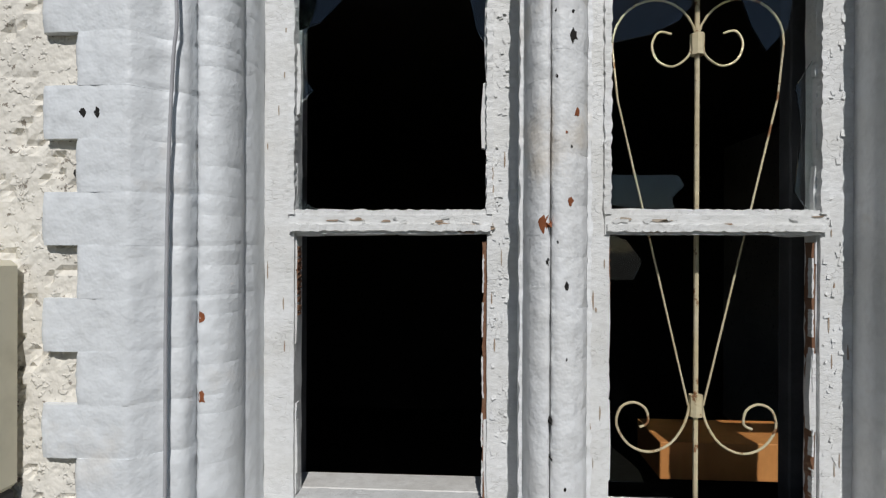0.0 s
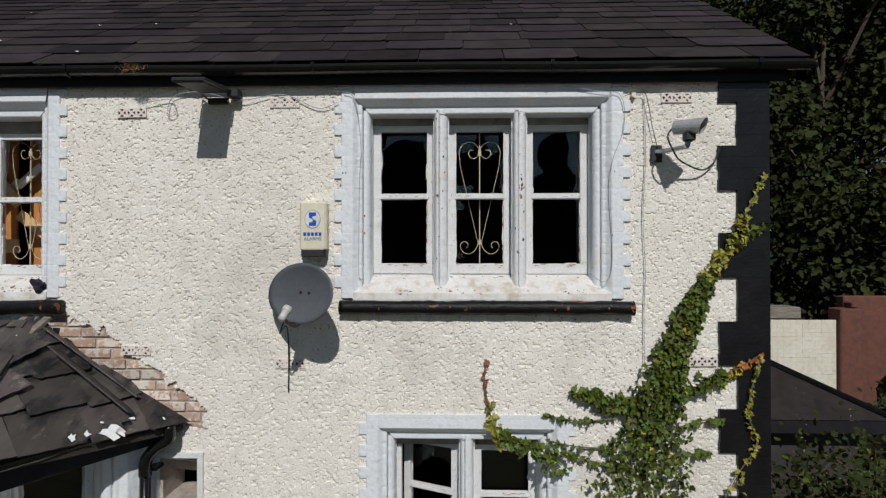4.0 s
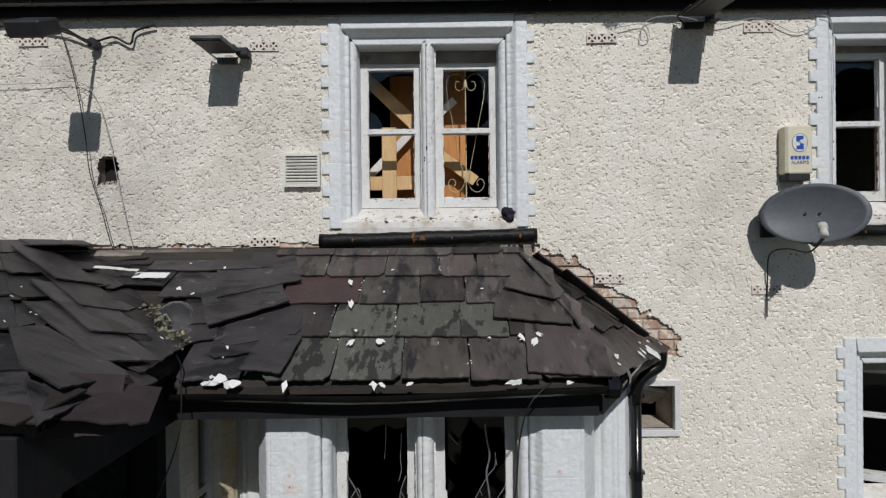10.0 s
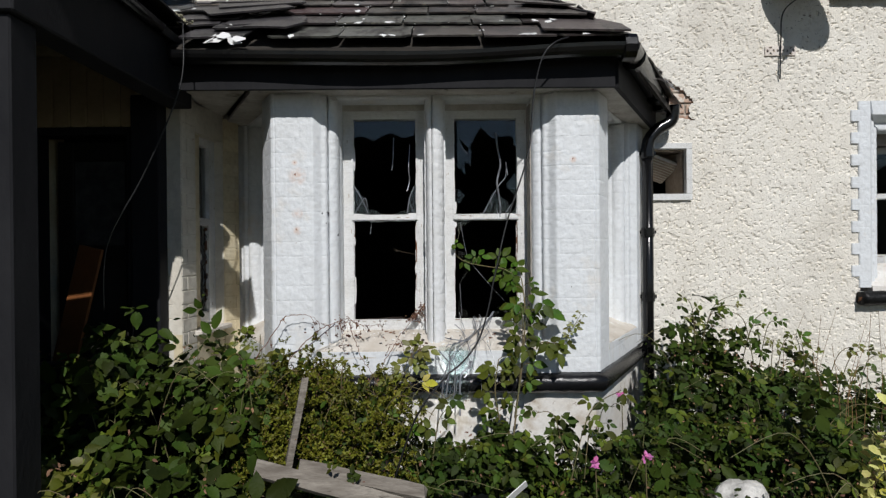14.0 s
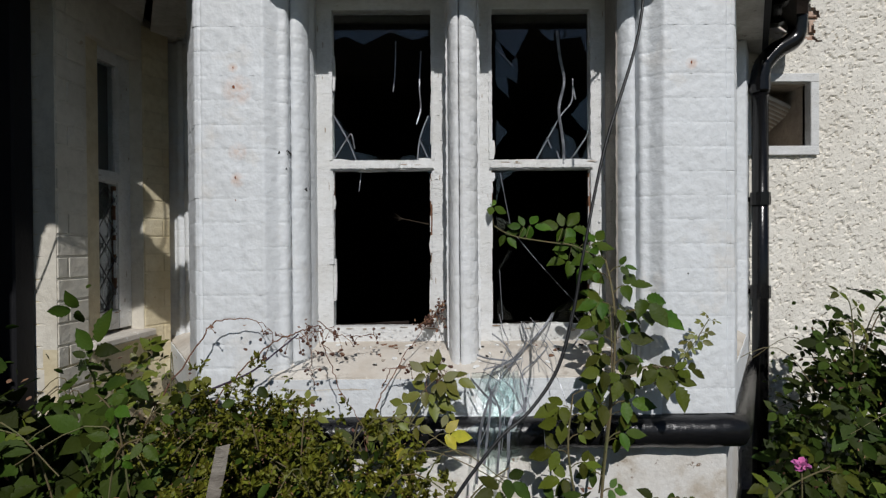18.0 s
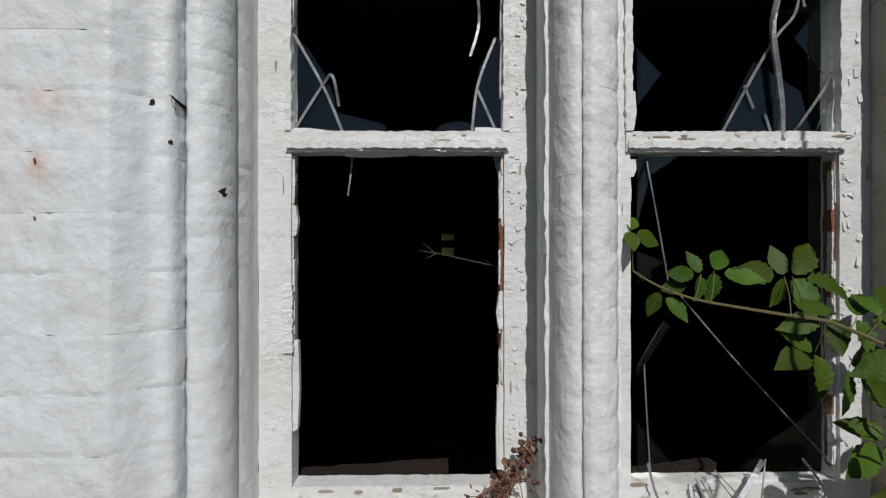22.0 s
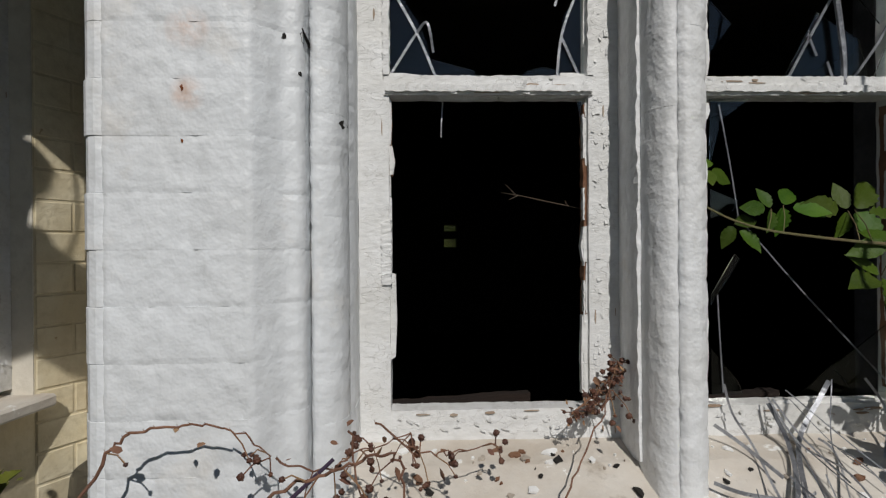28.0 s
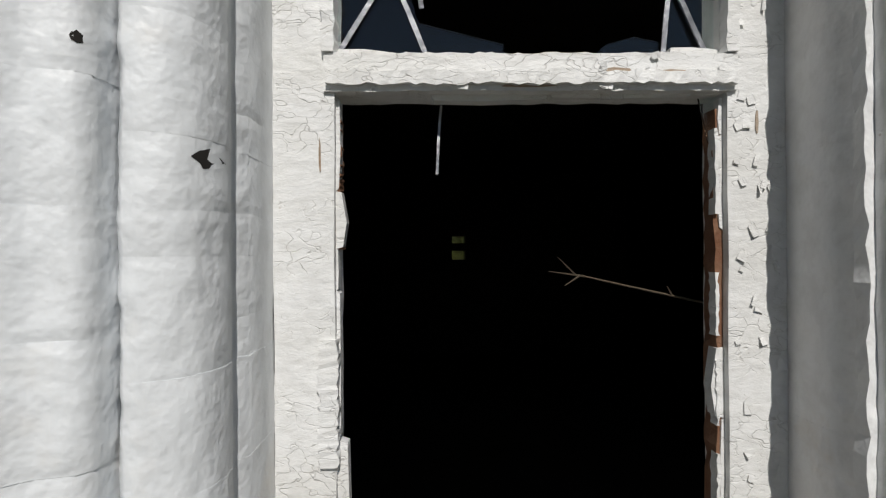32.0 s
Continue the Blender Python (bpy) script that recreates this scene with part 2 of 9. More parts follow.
M_BAYSLATE = mat("lichened_dark_slate", (0.056, 0.047, 0.045), (0.090, 0.077, 0.071), 7, 0.48, 0.95, 60, rand=0.50, hue=0.05, spots=(0.130, 0.122, 0.103), spot_at=0.605, spot_scale=12, relief=0.003, stretch=(1.5, 0.55, 0.55), spots2=(0.022, 0.021, 0.022), spot2_at=0.53, spot2_scale=6.5, soft2=0.10)
M_MOSSLATE = mat("sooty_blue_slate", (0.027, 0.025, 0.028), (0.050, 0.045, 0.047), 7, 0.48, 0.9, 60, rand=0.50, hue=0.04, spots=(0.100, 0.098, 0.092), spot_at=0.625, spot_scale=15, relief=0.003, stretch=(0.6, 1.3, 0.6), spots2=(0.013, 0.013, 0.014), spot2_at=0.52, spot2_scale=6, soft2=0.10)
M_DECK = mat("rotten_dark_boards", (0.05, 0.042, 0.034), (0.025, 0.022, 0.019), 14, 0.9, 0.9, 90, stretch=(0.2, 1, 1))
M_DARKBOARD = mat("rotten_dark_brown_board", (0.026, 0.015, 0.010), (0.014, 0.009, 0.007), 14, 0.9, 0.9, 90, stretch=(0.2, 1, 1))
M_SLATEG = mat("green_grey_slate", (0.122, 0.122, 0.106), (0.090, 0.090, 0.080), 8, 0.5, 0.95, 60, rand=0.22, hue=0.02, relief=0.003, stretch=(1.3, 0.6, 0.6), spots=(0.17, 0.165, 0.135), spot_at=0.60, spot_scale=14, spots2=(0.036, 0.034, 0.032), spot2_at=0.535, spot2_scale=9.0, soft2=0.03)
M_SLATER = mat("purple_brown_slate", (0.085, 0.048, 0.046), (0.06, 0.042, 0.043), 7, 0.6, 0.8, 50, rand=0.1, spots=(0.14, 0.105, 0.10), spot_at=0.66, spot_scale=12, spots2=(0.05, 0.034, 0.034), spot2_at=0.58, spot2_scale=6, soft2=0.2)
M_BRICK = mat("broken_red_brick", (0.46, 0.26, 0.18), (0.56, 0.43, 0.34), 14, 0.92, 0.9, 70, rand=0.22, spots=(0.68, 0.61, 0.53), spot_at=0.50, spot_scale=17, spots2=(0.12, 0.08, 0.06), spot2_at=0.66, spot2_scale=20)
M_MORTAR = mat("grey_mortar", (0.50, 0.44, 0.37), (0.34, 0.29, 0.24), 12, 0.95, 0.8, 90)
M_AIRBRICK = mat("painted_air_brick", (0.78, 0.72, 0.65), (0.70, 0.62, 0.56), 14, 0.85, 0.4, 90)
# near-black so the rooms read unlit: their shade is put into the colour
M_DARK = mat("shade_toned_interior", (0.050, 0.044, 0.039), (0.032, 0.029, 0.026), 2, 0.9, 0.3, 40)
# shade of holes and the bay ceiling as a near-black colour; dark flecks too
M_HOLE = mat("hole_shade_and_dark_flecks", (0.02, 0.018, 0.016), None, 5, 0.95, 0.0)
M_PLANK = mat("pale_softwood", (0.72, 0.50, 0.27), (0.62, 0.40, 0.19), 8, 0.7, 0.3, 90, stretch=(1, 1, 0.15))
M_ORANGE = mat("orange_plywood", (0.56, 0.25, 0.075), (0.46, 0.19, 0.055), 4, 0.6, 0.2, 80, stretch=(1, 1, 0.3))
M_WHITEWOOD = mat("white_painted_board", (0.75, 0.74, 0.71), (0.62, 0.60, 0.56), 9, 0.6, 0.4, 80)
M_OLDWOOD = mat("grey_weathered_wood", (0.29, 0.26, 0.22), (0.13, 0.11, 0.09), 26, 0.9, 1.0, 120, stretch=(0.16, 1, 1), spots=(0.07, 0.06, 0.05), spot_at=0.66, spot_scale=30)
M_PVC = mat("cream_plastic", (0.76, 0.71, 0.56), (0.70, 0.65, 0.50), 3, 0.45, 0.05, 50)
M_VENT = mat("off_white_plastic", (0.78, 0.765, 0.71), (0.72, 0.70, 0.64), 3, 0.5, 0.05, 50)
M_DARKPVC = mat("dark_plastic", (0.03, 0.03, 0.033), None, 5, 0.5, 0.1, 60)
M_BLUE = mat("blue_print", (0.02, 0.09, 0.45), (0.02, 0.08, 0.40), 5, 0.5, 0.0)
M_WHITE = mat("white_print", (0.80, 0.80, 0.78), None, 5, 0.6, 0.0)
M_DISH = mat("grey_perforated_metal", (0.115, 0.125, 0.14), (0.09, 0.10, 0.11), 6, 0.5, 0.3, 220)
M_LNB = mat("pale_grey_plastic", (0.62, 0.61, 0.56), None, 8, 0.5, 0.1, 60)
M_IRON = mat("rusty_cream_iron", (0.62, 0.55, 0.38), (0.55, 0.46, 0.28), 14, 0.7, 0.4, 90, spots=(0.22, 0.10, 0.04), spot_at=0.57, spot_scale=22)
M_LAMP = mat("weathered_grey_metal", (0.20, 0.21, 0.22), (0.12, 0.12, 0.12), 10, 0.45, 0.3, 60, metal=0.4)
M_CCTV = mat("silver_grey_metal", (0.52, 0.53, 0.53), (0.42, 0.42, 0.42), 9, 0.4, 0.15, 60, metal=0.3)
M_CABLE = mat("grey_cable", (0.46, 0.46, 0.48), None, 9, 0.6, 0.1, 60)
M_BLKCABLE = mat("black_cable", (0.012, 0.012, 0.013), None, 9, 0.45, 0.1, 60)
M_LEAD = mat("silvery_lead_strip", (0.33, 0.34, 0.365), (0.13, 0.135, 0.15), 26, 0.34, 0.4, 120, metal=0.4)
M_RUST = mat("rust_stain", (0.30, 0.10, 0.04), (0.20, 0.06, 0.02), 30, 0.9, 0.3, 120)
M_FLAKE = mat("white_paint_flake", (0.84, 0.84, 0.83), (0.78, 0.78, 0.76), 10, 0.7, 0.2, 90)
M_IVY = mat("ivy_leaf", (0.056, 0.088, 0.013), (0.098, 0.124, 0.019), 5, 0.5, 0.1, 60, isle=0.45, spec=0.2)
M_IVYY = mat("yellow_ivy_leaf", (0.22, 0.25, 0.035), (0.30, 0.24, 0.03), 6, 0.5, 0.1, 60, isle=0.3)
M_BRAMBLE = mat("bramble_leaf", (0.042, 0.060, 0.007), (0.088, 0.110, 0.011), 4, 0.55, 0.4, 120, isle=0.55, spec=0.16)
M_DARKBRAMBLE = mat("dark_bramble_leaf", (0.017, 0.034, 0.005), (0.040, 0.062, 0.008), 4, 0.55, 0.4, 120, isle=0.55, spec=0.12)
M_CANELEAF = mat("sunlit_bramble_leaf", (0.030, 0.070, 0.007), (0.060, 0.108, 0.010), 9, 0.5, 0.4, 110, isle=0.32, spec=0.18)
M_DIRTSILL = mat("dirty_beige_sill", (0.50, 0.44, 0.37), (0.68, 0.64, 0.58), 5.0, 0.85, 0.7, 60, spots=(0.80, 0.79, 0.76), spot_at=0.63, spot_scale=19, spots2=(0.30, 0.25, 0.19), spot2_at=0.60, spot2_scale=11, soft2=0.12)
M_BRAMBLE2 = mat("pale_bramble_leaf", (0.098, 0.122, 0.018), (0.150, 0.150, 0.024), 5, 0.5, 0.2, 80, isle=0.3)
M_YELLOW = mat("yellowing_leaf", (0.45, 0.38, 0.03), (0.28, 0.28, 0.04), 8, 0.5, 0.1, 60, isle=0.2)
M_BOX = mat("box_hedge_leaf", (0.085, 0.096, 0.010), (0.150, 0.150, 0.016), 6, 0.5, 0.1, 60, isle=0.45, spec=0.2)
M_VARIEG = mat("variegated_leaf", (0.62, 0.58, 0.22), (0.40, 0.42, 0.10), 22, 0.5, 0.1, 60, isle=0.2)
M_STEM = mat("bramble_stem", (0.16, 0.11, 0.06), (0.12, 0.13, 0.05), 12, 0.7, 0.2, 80)
M_DRY = mat("dried_brown_stem", (0.29, 0.165, 0.095), (0.16, 0.085, 0.05), 20, 0.85, 0.2, 80, isle=0.35)
M_BERRY = mat("withered_blackberry", (0.050, 0.022, 0.018), (0.120, 0.050, 0.028), 40, 0.5, 0.3, 200, isle=0.4)
M_TREE = mat("tree_leaf", (0.016, 0.024, 0.006), (0.038, 0.044, 0.010), 0.8, 0.7, 0.0, 60, isle=0.45, spec=0.12)
M_BARK = mat("bark", (0.10, 0.075, 0.05), (0.06, 0.05, 0.04), 8, 0.95, 0.8, 30)
M_GROUND = mat("garden_soil", (0.085, 0.065, 0.045), (0.05, 0.055, 0.028), 2, 0.95, 0.8, 20)
M_DRYGRASS = mat("dry_tuft", (0.34, 0.22, 0.09), (0.24, 0.15, 0.06), 20, 0.9, 0.0, 60, isle=0.3)
M_PINK = mat("pink_petal", (0.60, 0.12, 0.34), (0.55, 0.20, 0.42), 20, 0.6, 0.0, isle=0.2)
M_BRICKWALL = mat("red_garden_brick", (0.17, 0.070, 0.045), (0.11, 0.050, 0.036), 9, 0.9, 0.6, 40, isle=0.2)
M_WHITEBRICKFAR = mat("whitewashed_brick", (0.72, 0.68, 0.58), (0.62, 0.57, 0.47), 2, 0.9, 0.5, 40, isle=0.06)
M_TNG = mat("beige_boarding", (0.52, 0.44, 0.28), (0.45, 0.37, 0.23), 4, 0.7, 0.2, 60, isle=0.08)
M_DOORWOOD = mat("dark_stained_door", (0.010, 0.008, 0.007), (0.016, 0.013, 0.010), 6, 0.6, 0.3, 60)
M_BROWNPLANK = mat("red_brown_plank", (0.22, 0.080, 0.022), (0.17, 0.060, 0.018), 5, 0.65, 0.2, 60)
M_BAG = mat("white_plastic_sack", (0.72, 0.70, 0.66), (0.58, 0.56, 0.52), 12, 0.5, 0.8, 25, relief=0.02)

M_GLASS = bpy.data.materials.new("window_glass")
M_GLASS.use_nodes = True
_b = M_GLASS.node_tree.nodes["Principled BSDF"]
_b.inputs["Base Color"].default_value = (0.86, 0.93, 0.93, 1)
_b.inputs["Roughness"].default_value, _b.inputs["Transmission Weight"].default_value, _b.inputs["IOR"].default_value = 0.03, 1.0, 1.5


# ---- shaping helpers ----
def mesh_of(name, bm, material, smooth=False):
    bmesh.ops.recalc_face_normals(bm, faces=bm.faces[:])
    me = bpy.data.meshes.new(name)
    bm.to_mesh(me)
    bm.free()
    for m in (material if isinstance(material, (list, tuple)) else [material]):
        me.materials.append(m)
    if smooth:
        for p in me.polygons:
            p.use_smooth = True
    return me


def part(name, bm, material, parent=None, label="", smooth=False):
    """One mesh object, under a thing or a part."""
    ob = new(name, bm if isinstance(bm, bpy.types.Mesh) else mesh_of(name, bm, material, smooth))
    if parent is not None:
        ob.parent = parent
    return tagged(ob, label) if label else ob


def empty(name, label, category="", group="", kind="", at=(0, 0, 0)):
    ob = new(name)
    ob.empty_display_size = 0.1
    ob.location = at
    return tagged(ob, label, category, group, kind)


def box(bm, x0, x1, y0, y1, z0, z1, m=None):
    v = [bm.verts.new((x, y, z)) for x in (x0, x1) for y in (y0, y1) for z in (z0, z1)]
    if m is not None:
        for p in v:
            p.co = m @ p.co
    for f in ((0, 1, 3, 2), (4, 6, 7, 5), (0, 4, 5, 1), (2, 3, 7, 6), (0, 2, 6, 4), (1, 5, 7, 3)):
        bm.faces.new([v[i] for i in f])
    return v


def bevelled(bm, width=0.004, segments=1):
    bmesh.ops.bevel(bm, geom=bm.edges[:], offset=width, segments=segments, affect="EDGES", profile=0.6)
    return bm


def prism(bm, poly, z0, z1, m=None, chamfer=0.0):
    """A plan outline raised from z0 to z1, with its two ends drawn in a little."""
    rings, cx, cy = [], sum(p[0] for p in poly) / len(poly), sum(p[1] for p in poly) / len(poly)
    levels = [(z0, chamfer), (z0 + chamfer, 0), (z1 - chamfer, 0), (z1, chamfer)] if chamfer else [(z0, 0), (z1, 0)]
    for z, c in levels:
        ring = []
        for x, y in poly:
            d = math.hypot(x - cx, y - cy) or 1
            p = Vector((x - (x - cx) / d * c, y - (y - cy) / d * c, z))
            ring.append(bm.verts.new(m @ p if m is not None else p))
        rings.append(ring)
    n = len(poly)
    for a, b in zip(rings, rings[1:]):
        for i in range(n):
            bm.faces.new((a[i], a[(i + 1) % n], b[(i + 1) % n], b[i]))
    bm.faces.new(rings[0][::-1])
    bm.faces.new(rings[-1])


def tube(bm, pts, r, sides=8, taper=None):
    """A round rod along points."""
    pts = [Vector(p) for p in pts]
    rings, up = [], Vector((0.123, 0.456, 0.88))
    for i, p in enumerate(pts):
        t = (pts[min(i + 1, len(pts) - 1)] - pts[max(i - 1, 0)]).normalized()
        a = t.cross(up)
        a = a.normalized() if a.length > 1e-4 else t.cross(Vector((1, 0, 0))).normalized()
        b = t.cross(a)
        rr = r if taper is None else r + (taper - r) * i / (len(pts) - 1)
        rings.append([bm.verts.new(p + rr * (math.cos(k * math.tau / sides) * a + math.sin(k * math.tau / sides) * b)) for k in range(sides)])
    for a, b in zip(rings, rings[1:]):
        for k in range(sides):
            bm.faces.new((a[k], a[(k + 1) % sides], b[(k + 1) % sides], b[k]))
    bm.faces.new(rings[0])
    bm.faces.new(rings[-1][::-1])


def smooth_line(pts, n=6):
    """More points along a soft curve through pts."""
    pts = [Vector(p) for p in pts]
    out = []
    for i in range(len(pts) - 1):
        a, b, c, d = pts[max(i - 1, 0)], pts[i], pts[i + 1], pts[min(i + 2, len(pts) - 1)]
        for k in range(n):
            t = k / n
            out.append(0.5 * ((2 * b) + (c - a) * t + (2 * a - 5 * b + 4 * c - d) * t * t + (3 * b - a - 3 * c + d) * t ** 3))
    return out + [pts[-1]]


def from_arrays(name, verts, faces, material, parent=None, label="", smooth=False):
    me = bpy.data.meshes.new(name)
    me.from_pydata(verts, [], faces)
    me.materials.append(material)
    if smooth:
        me.polygons.foreach_set("use_smooth", [True] * len(me.polygons))
    ob = new(name, me)
    if parent is not None:
        ob.parent = parent
    return tagged(ob, label) if label else ob


def vnoise(X, Z, f, seed):
    """Smooth value noise on arrays, f lumps a metre."""
    rng = np.random.default_rng(seed)
    g = rng.random((257, 257))
    x, z = X * f + 500, Z * f + 500
    i, j = np.floor(x).astype(int), np.floor(z).astype(int)
    u, v = x - i, z - j
    u, v = u * u * (3 - 2 * u), v * v * (3 - 2 * v)
    i, j = i % 256, j % 256
    return (g[i, j] * (1 - u) + g[i + 1, j] * u) * (1 - v) + (g[i, j + 1] * (1 - u) + g[i + 1, j + 1] * u) * v


rnd = random.Random(7)
U = rnd.uniform

# ---- ground and distance ----
GZ = 0.42
bm = bmesh.new()
xs = [math.copysign(abs(i / 30 - 1) ** 3 * 600, i / 30 - 1) for i in range(61)]
grid = [[bm.verts.new((x, y, GZ + 0.05 * noise.noise((x * 0.7, y * 0.7, 0)))) for x in xs] for y in xs]
for r, s in zip(grid, grid[1:]):
    for i in range(60):
        bm.faces.new((r[i], r[i + 1], s[i + 1], s[i]))
tagged(part("ground", bm, M_GROUND), "dark weedy garden soil below the house", "ground", kind="structure")


# ---- the front wall with its openings ----
# each opening: left and right reveal, head, foot
WIN = {"w2": (-3.874, -2.851, 4.93, 3.60), "w3": (-0.38, 1.222, 4.93, 3.60), "w4": (-0.20, 0.835, 2.575, 1.45)}
CUTS = [(l - 0.19, r + 0.19, f - 0.02, 5.135 if k != "w4" else 2.77) for k, (l, r, h, f) in WIN.items()]
CUTS += [(-1.93, -1.60, 2.105, 2.465), (-4.72, -2.02, 0.3, 2.62)]
X0, X1, Z0, Z1 = -7.4, 2.43, 0.3, 5.26
STEP = 0.0085


def bared(X, Z):
    """Where the render has fallen off: along the bay's roof, and a knocked-out hole."""
    ragged = 0.10 * (vnoise(X, Z, 7, 5) - 0.5) + 0.07 * (vnoise(X, Z, 19, 6) - 0.5) + 0.03 * (vnoise(X, Z, 47, 8) - 0.5)
    slope = 3.545 - (X + 2.66) * 0.62 + ragged
    right = (X > -2.75) & (X < -1.57 + ragged) & (Z < slope) & (Z > 2.66 - 0.2 * (X + 1.62))
    line = (X < -3.9) & (Z < 3.497 + ragged * 0.35) & (Z > 3.2)
    hole = ((np.abs(X + 5.675) < 0.082 + ragged * 0.5) & (np.abs(Z - 4.03) < 0.11 + ragged * 0.5))
    return right | line | hole


nx, nz = int((X1 - X0) / STEP) + 1, int((Z1 - Z0) / STEP) + 1
gx, gz = np.meshgrid(np.linspace(X0, X1, nx), np.linspace(Z0, Z1, nz))
n1 = 0.60 * vnoise(gx * 0.9 + gz * 0.15, gz, 56, 1) + 0.40 * vnoise(gx + gz * 0.2, gz - gx * 0.3, 95, 7)
n2 = vnoise(gx, gz + gx * 0.2, 24, 4)
pit = np.clip((0.352 - n1) / 0.05, 0, 1)
h = -0.0074 * pit * np.clip(n2 * 2.4, 0.30, 1) + 0.0014 * n2 + (vnoise(gx, gz, 110, 2) - 0.5) * 0.0024 + (vnoise(gx, gz, 2.0, 3) - 0.5) * 0.007
gy = 0.004 - h
keep = np.ones((nz - 1, nx - 1), bool)
cx, cz = (gx[:-1, :-1] + gx[1:, 1:]) / 2, (gz[:-1, :-1] + gz[1:, 1:]) / 2
for a, b, c, d in CUTS:
    keep &= ~((cx > a) & (cx < b) & (cz > c) & (cz < d))
keep &= ~bared(cx, cz)
idx = np.arange(nx * nz).reshape(nz, nx)
quads = np.stack([idx[:-1, :-1], idx[:-1, 1:], idx[1:, 1:], idx[1:, :-1]], -1)[keep]
used = np.unique(quads)
remap = np.full(nx * nz, -1)
remap[used] = np.arange(len(used))
co = np.stack([gx.ravel(), gy.ravel(), gz.ravel()], -1)[used]
me = bpy.data.meshes.new("wall_front")
me.vertices.add(len(co))
me.vertices.foreach_set("co", co.ravel())
me.loops.add(quads.size)
me.loops.foreach_set("vertex_index", remap[quads].ravel().astype(np.int32))
me.polygons.add(len(quads))
me.polygons.foreach_set("loop_start", np.arange(0, quads.size, 4, dtype=np.int32))
me.polygons.foreach_set("use_smooth", np.zeros(len(quads), bool))
me.materials.append(M_RENDER)
me.update(calc_edges=True)
me.validate()
wall_front = tagged(new("wall_front", me), "cream roughcast render on the house front, fallen off along the bay roof", "wall", kind="structure")


def walls_round(bm, x0, x1, z0, z1, y0, y1, holes, tf=None):
    """A thick wall as blocks that leave the holes free."""
    zs = sorted({z0, z1, *[v for h_ in holes for v in h_[2:4] if z0 < v < z1]})
    for a, b in zip(zs, zs[1:]):
        row = sorted([h_[:2] for h_ in holes if h_[2] < (a + b) / 2 < h_[3]])
        x = x0
        for l, r in row + [(x1, x1)]:
            if l > x:
                box(bm, x, l, y0, y1, a, b, tf)
            x = max(x, r)


bm = bmesh.new()
HOLES = [(l - 0.115, r + 0.115, f - 0.16, 5.03 if k != "w4" else 2.67) for k, (l, r, h_, f) in WIN.items()] + [(-1.89, -1.62, 2.13, 2.44), (-5.75, -5.60, 3.93, 4.13)]
HOLES += [(-4.72, -2.02, 0.3, 2.63)]
walls_round(bm, X0, X1 - 0.02, 0.3, 5.26, 0.03, 0.34, HOLES)
part("wall_core", bm, M_MORTAR, wall_front, "old brickwork behind the render")

# rooms behind the windows; two small panes show at the far back
GLINT_A, GLINT_B = (-3.51, -3.33, 1.88, 1.975), (-3.51, -3.33, 1.66, 1.78)
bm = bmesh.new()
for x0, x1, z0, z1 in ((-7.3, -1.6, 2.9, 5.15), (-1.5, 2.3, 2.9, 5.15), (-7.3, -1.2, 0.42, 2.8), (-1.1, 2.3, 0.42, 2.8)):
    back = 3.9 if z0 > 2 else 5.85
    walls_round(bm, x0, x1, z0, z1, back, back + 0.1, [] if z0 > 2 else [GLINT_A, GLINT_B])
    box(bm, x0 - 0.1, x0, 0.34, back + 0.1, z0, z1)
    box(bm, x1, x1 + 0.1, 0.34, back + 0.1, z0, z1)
tagged(part("wall_inner", bm, M_DARK), "plaster walls of the empty rooms, coloured near black for the shade", "wall", kind="structure")
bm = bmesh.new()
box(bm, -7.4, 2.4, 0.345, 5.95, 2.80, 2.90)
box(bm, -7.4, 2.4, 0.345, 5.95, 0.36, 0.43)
tagged(part("floor", bm, M_DARK), "floors of the empty rooms, coloured near black for the shade", "floor", kind="structure")
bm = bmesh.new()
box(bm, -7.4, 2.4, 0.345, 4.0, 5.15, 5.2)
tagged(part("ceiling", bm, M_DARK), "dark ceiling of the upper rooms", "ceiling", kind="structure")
# green-tinted panes, added to dim the daylight in the two far openings
M_TINT = bpy.data.materials.new("dimming_green_glass")
M_TINT.use_nodes = True
_b = M_TINT.node_tree.nodes["Principled BSDF"]
_b.inputs["Base Color"].default_value = (0.20, 0.22, 0.08, 1)
_b.inputs["Roughness"].default_value, _b.inputs["Transmission Weight"].default_value = 0.25, 1.0
far_window = empty("window_8", "small two-pane window at the back of the room, tinted to dim it", "window", kind="structure")
for x0, x1, z0, z1 in (GLINT_A, GLINT_B):
    bm = bmesh.new()
    box(bm, x0, x1, 6.1, 6.106, z0, z1)
    part("pane", bm, M_TINT, far_window)
# gable end and back
gable_wall = empty("wall_gable", "rendered gable end and back of the house", "wall", kind="structure")
bm = bmesh.new()
box(bm, X1 - 0.32, X1, 0.345, 6.0, 0.3, 5.26)
part("end_wall", bm, M_RENDER, gable_wall)
bm = bmesh.new()
walls_round(bm, X0, X1, 0.3, 5.26, 6.0, 6.3, [GLINT_A, GLINT_B])
part("back_wall", bm, M_RENDER, gable_wall)
bm = bmesh.new()
box(bm, X0 - 0.3, X0, 0.0, 6.3, 0.3, 5.26)
part("end_wall", bm, M_RENDER, gable_wall)
bm = bmesh.new()
prism(bm, [(0.0, 5.26), (6.2, 5.26), (3.1, 7.42)], 0, 0.3, Matrix(((0, 0, 1, X1 - 0.31), (1, 0, 0, 0), (0, 1, 0, 0), (0, 0, 0, 1))))
part("gable", bm, M_RENDER, gable_wall)


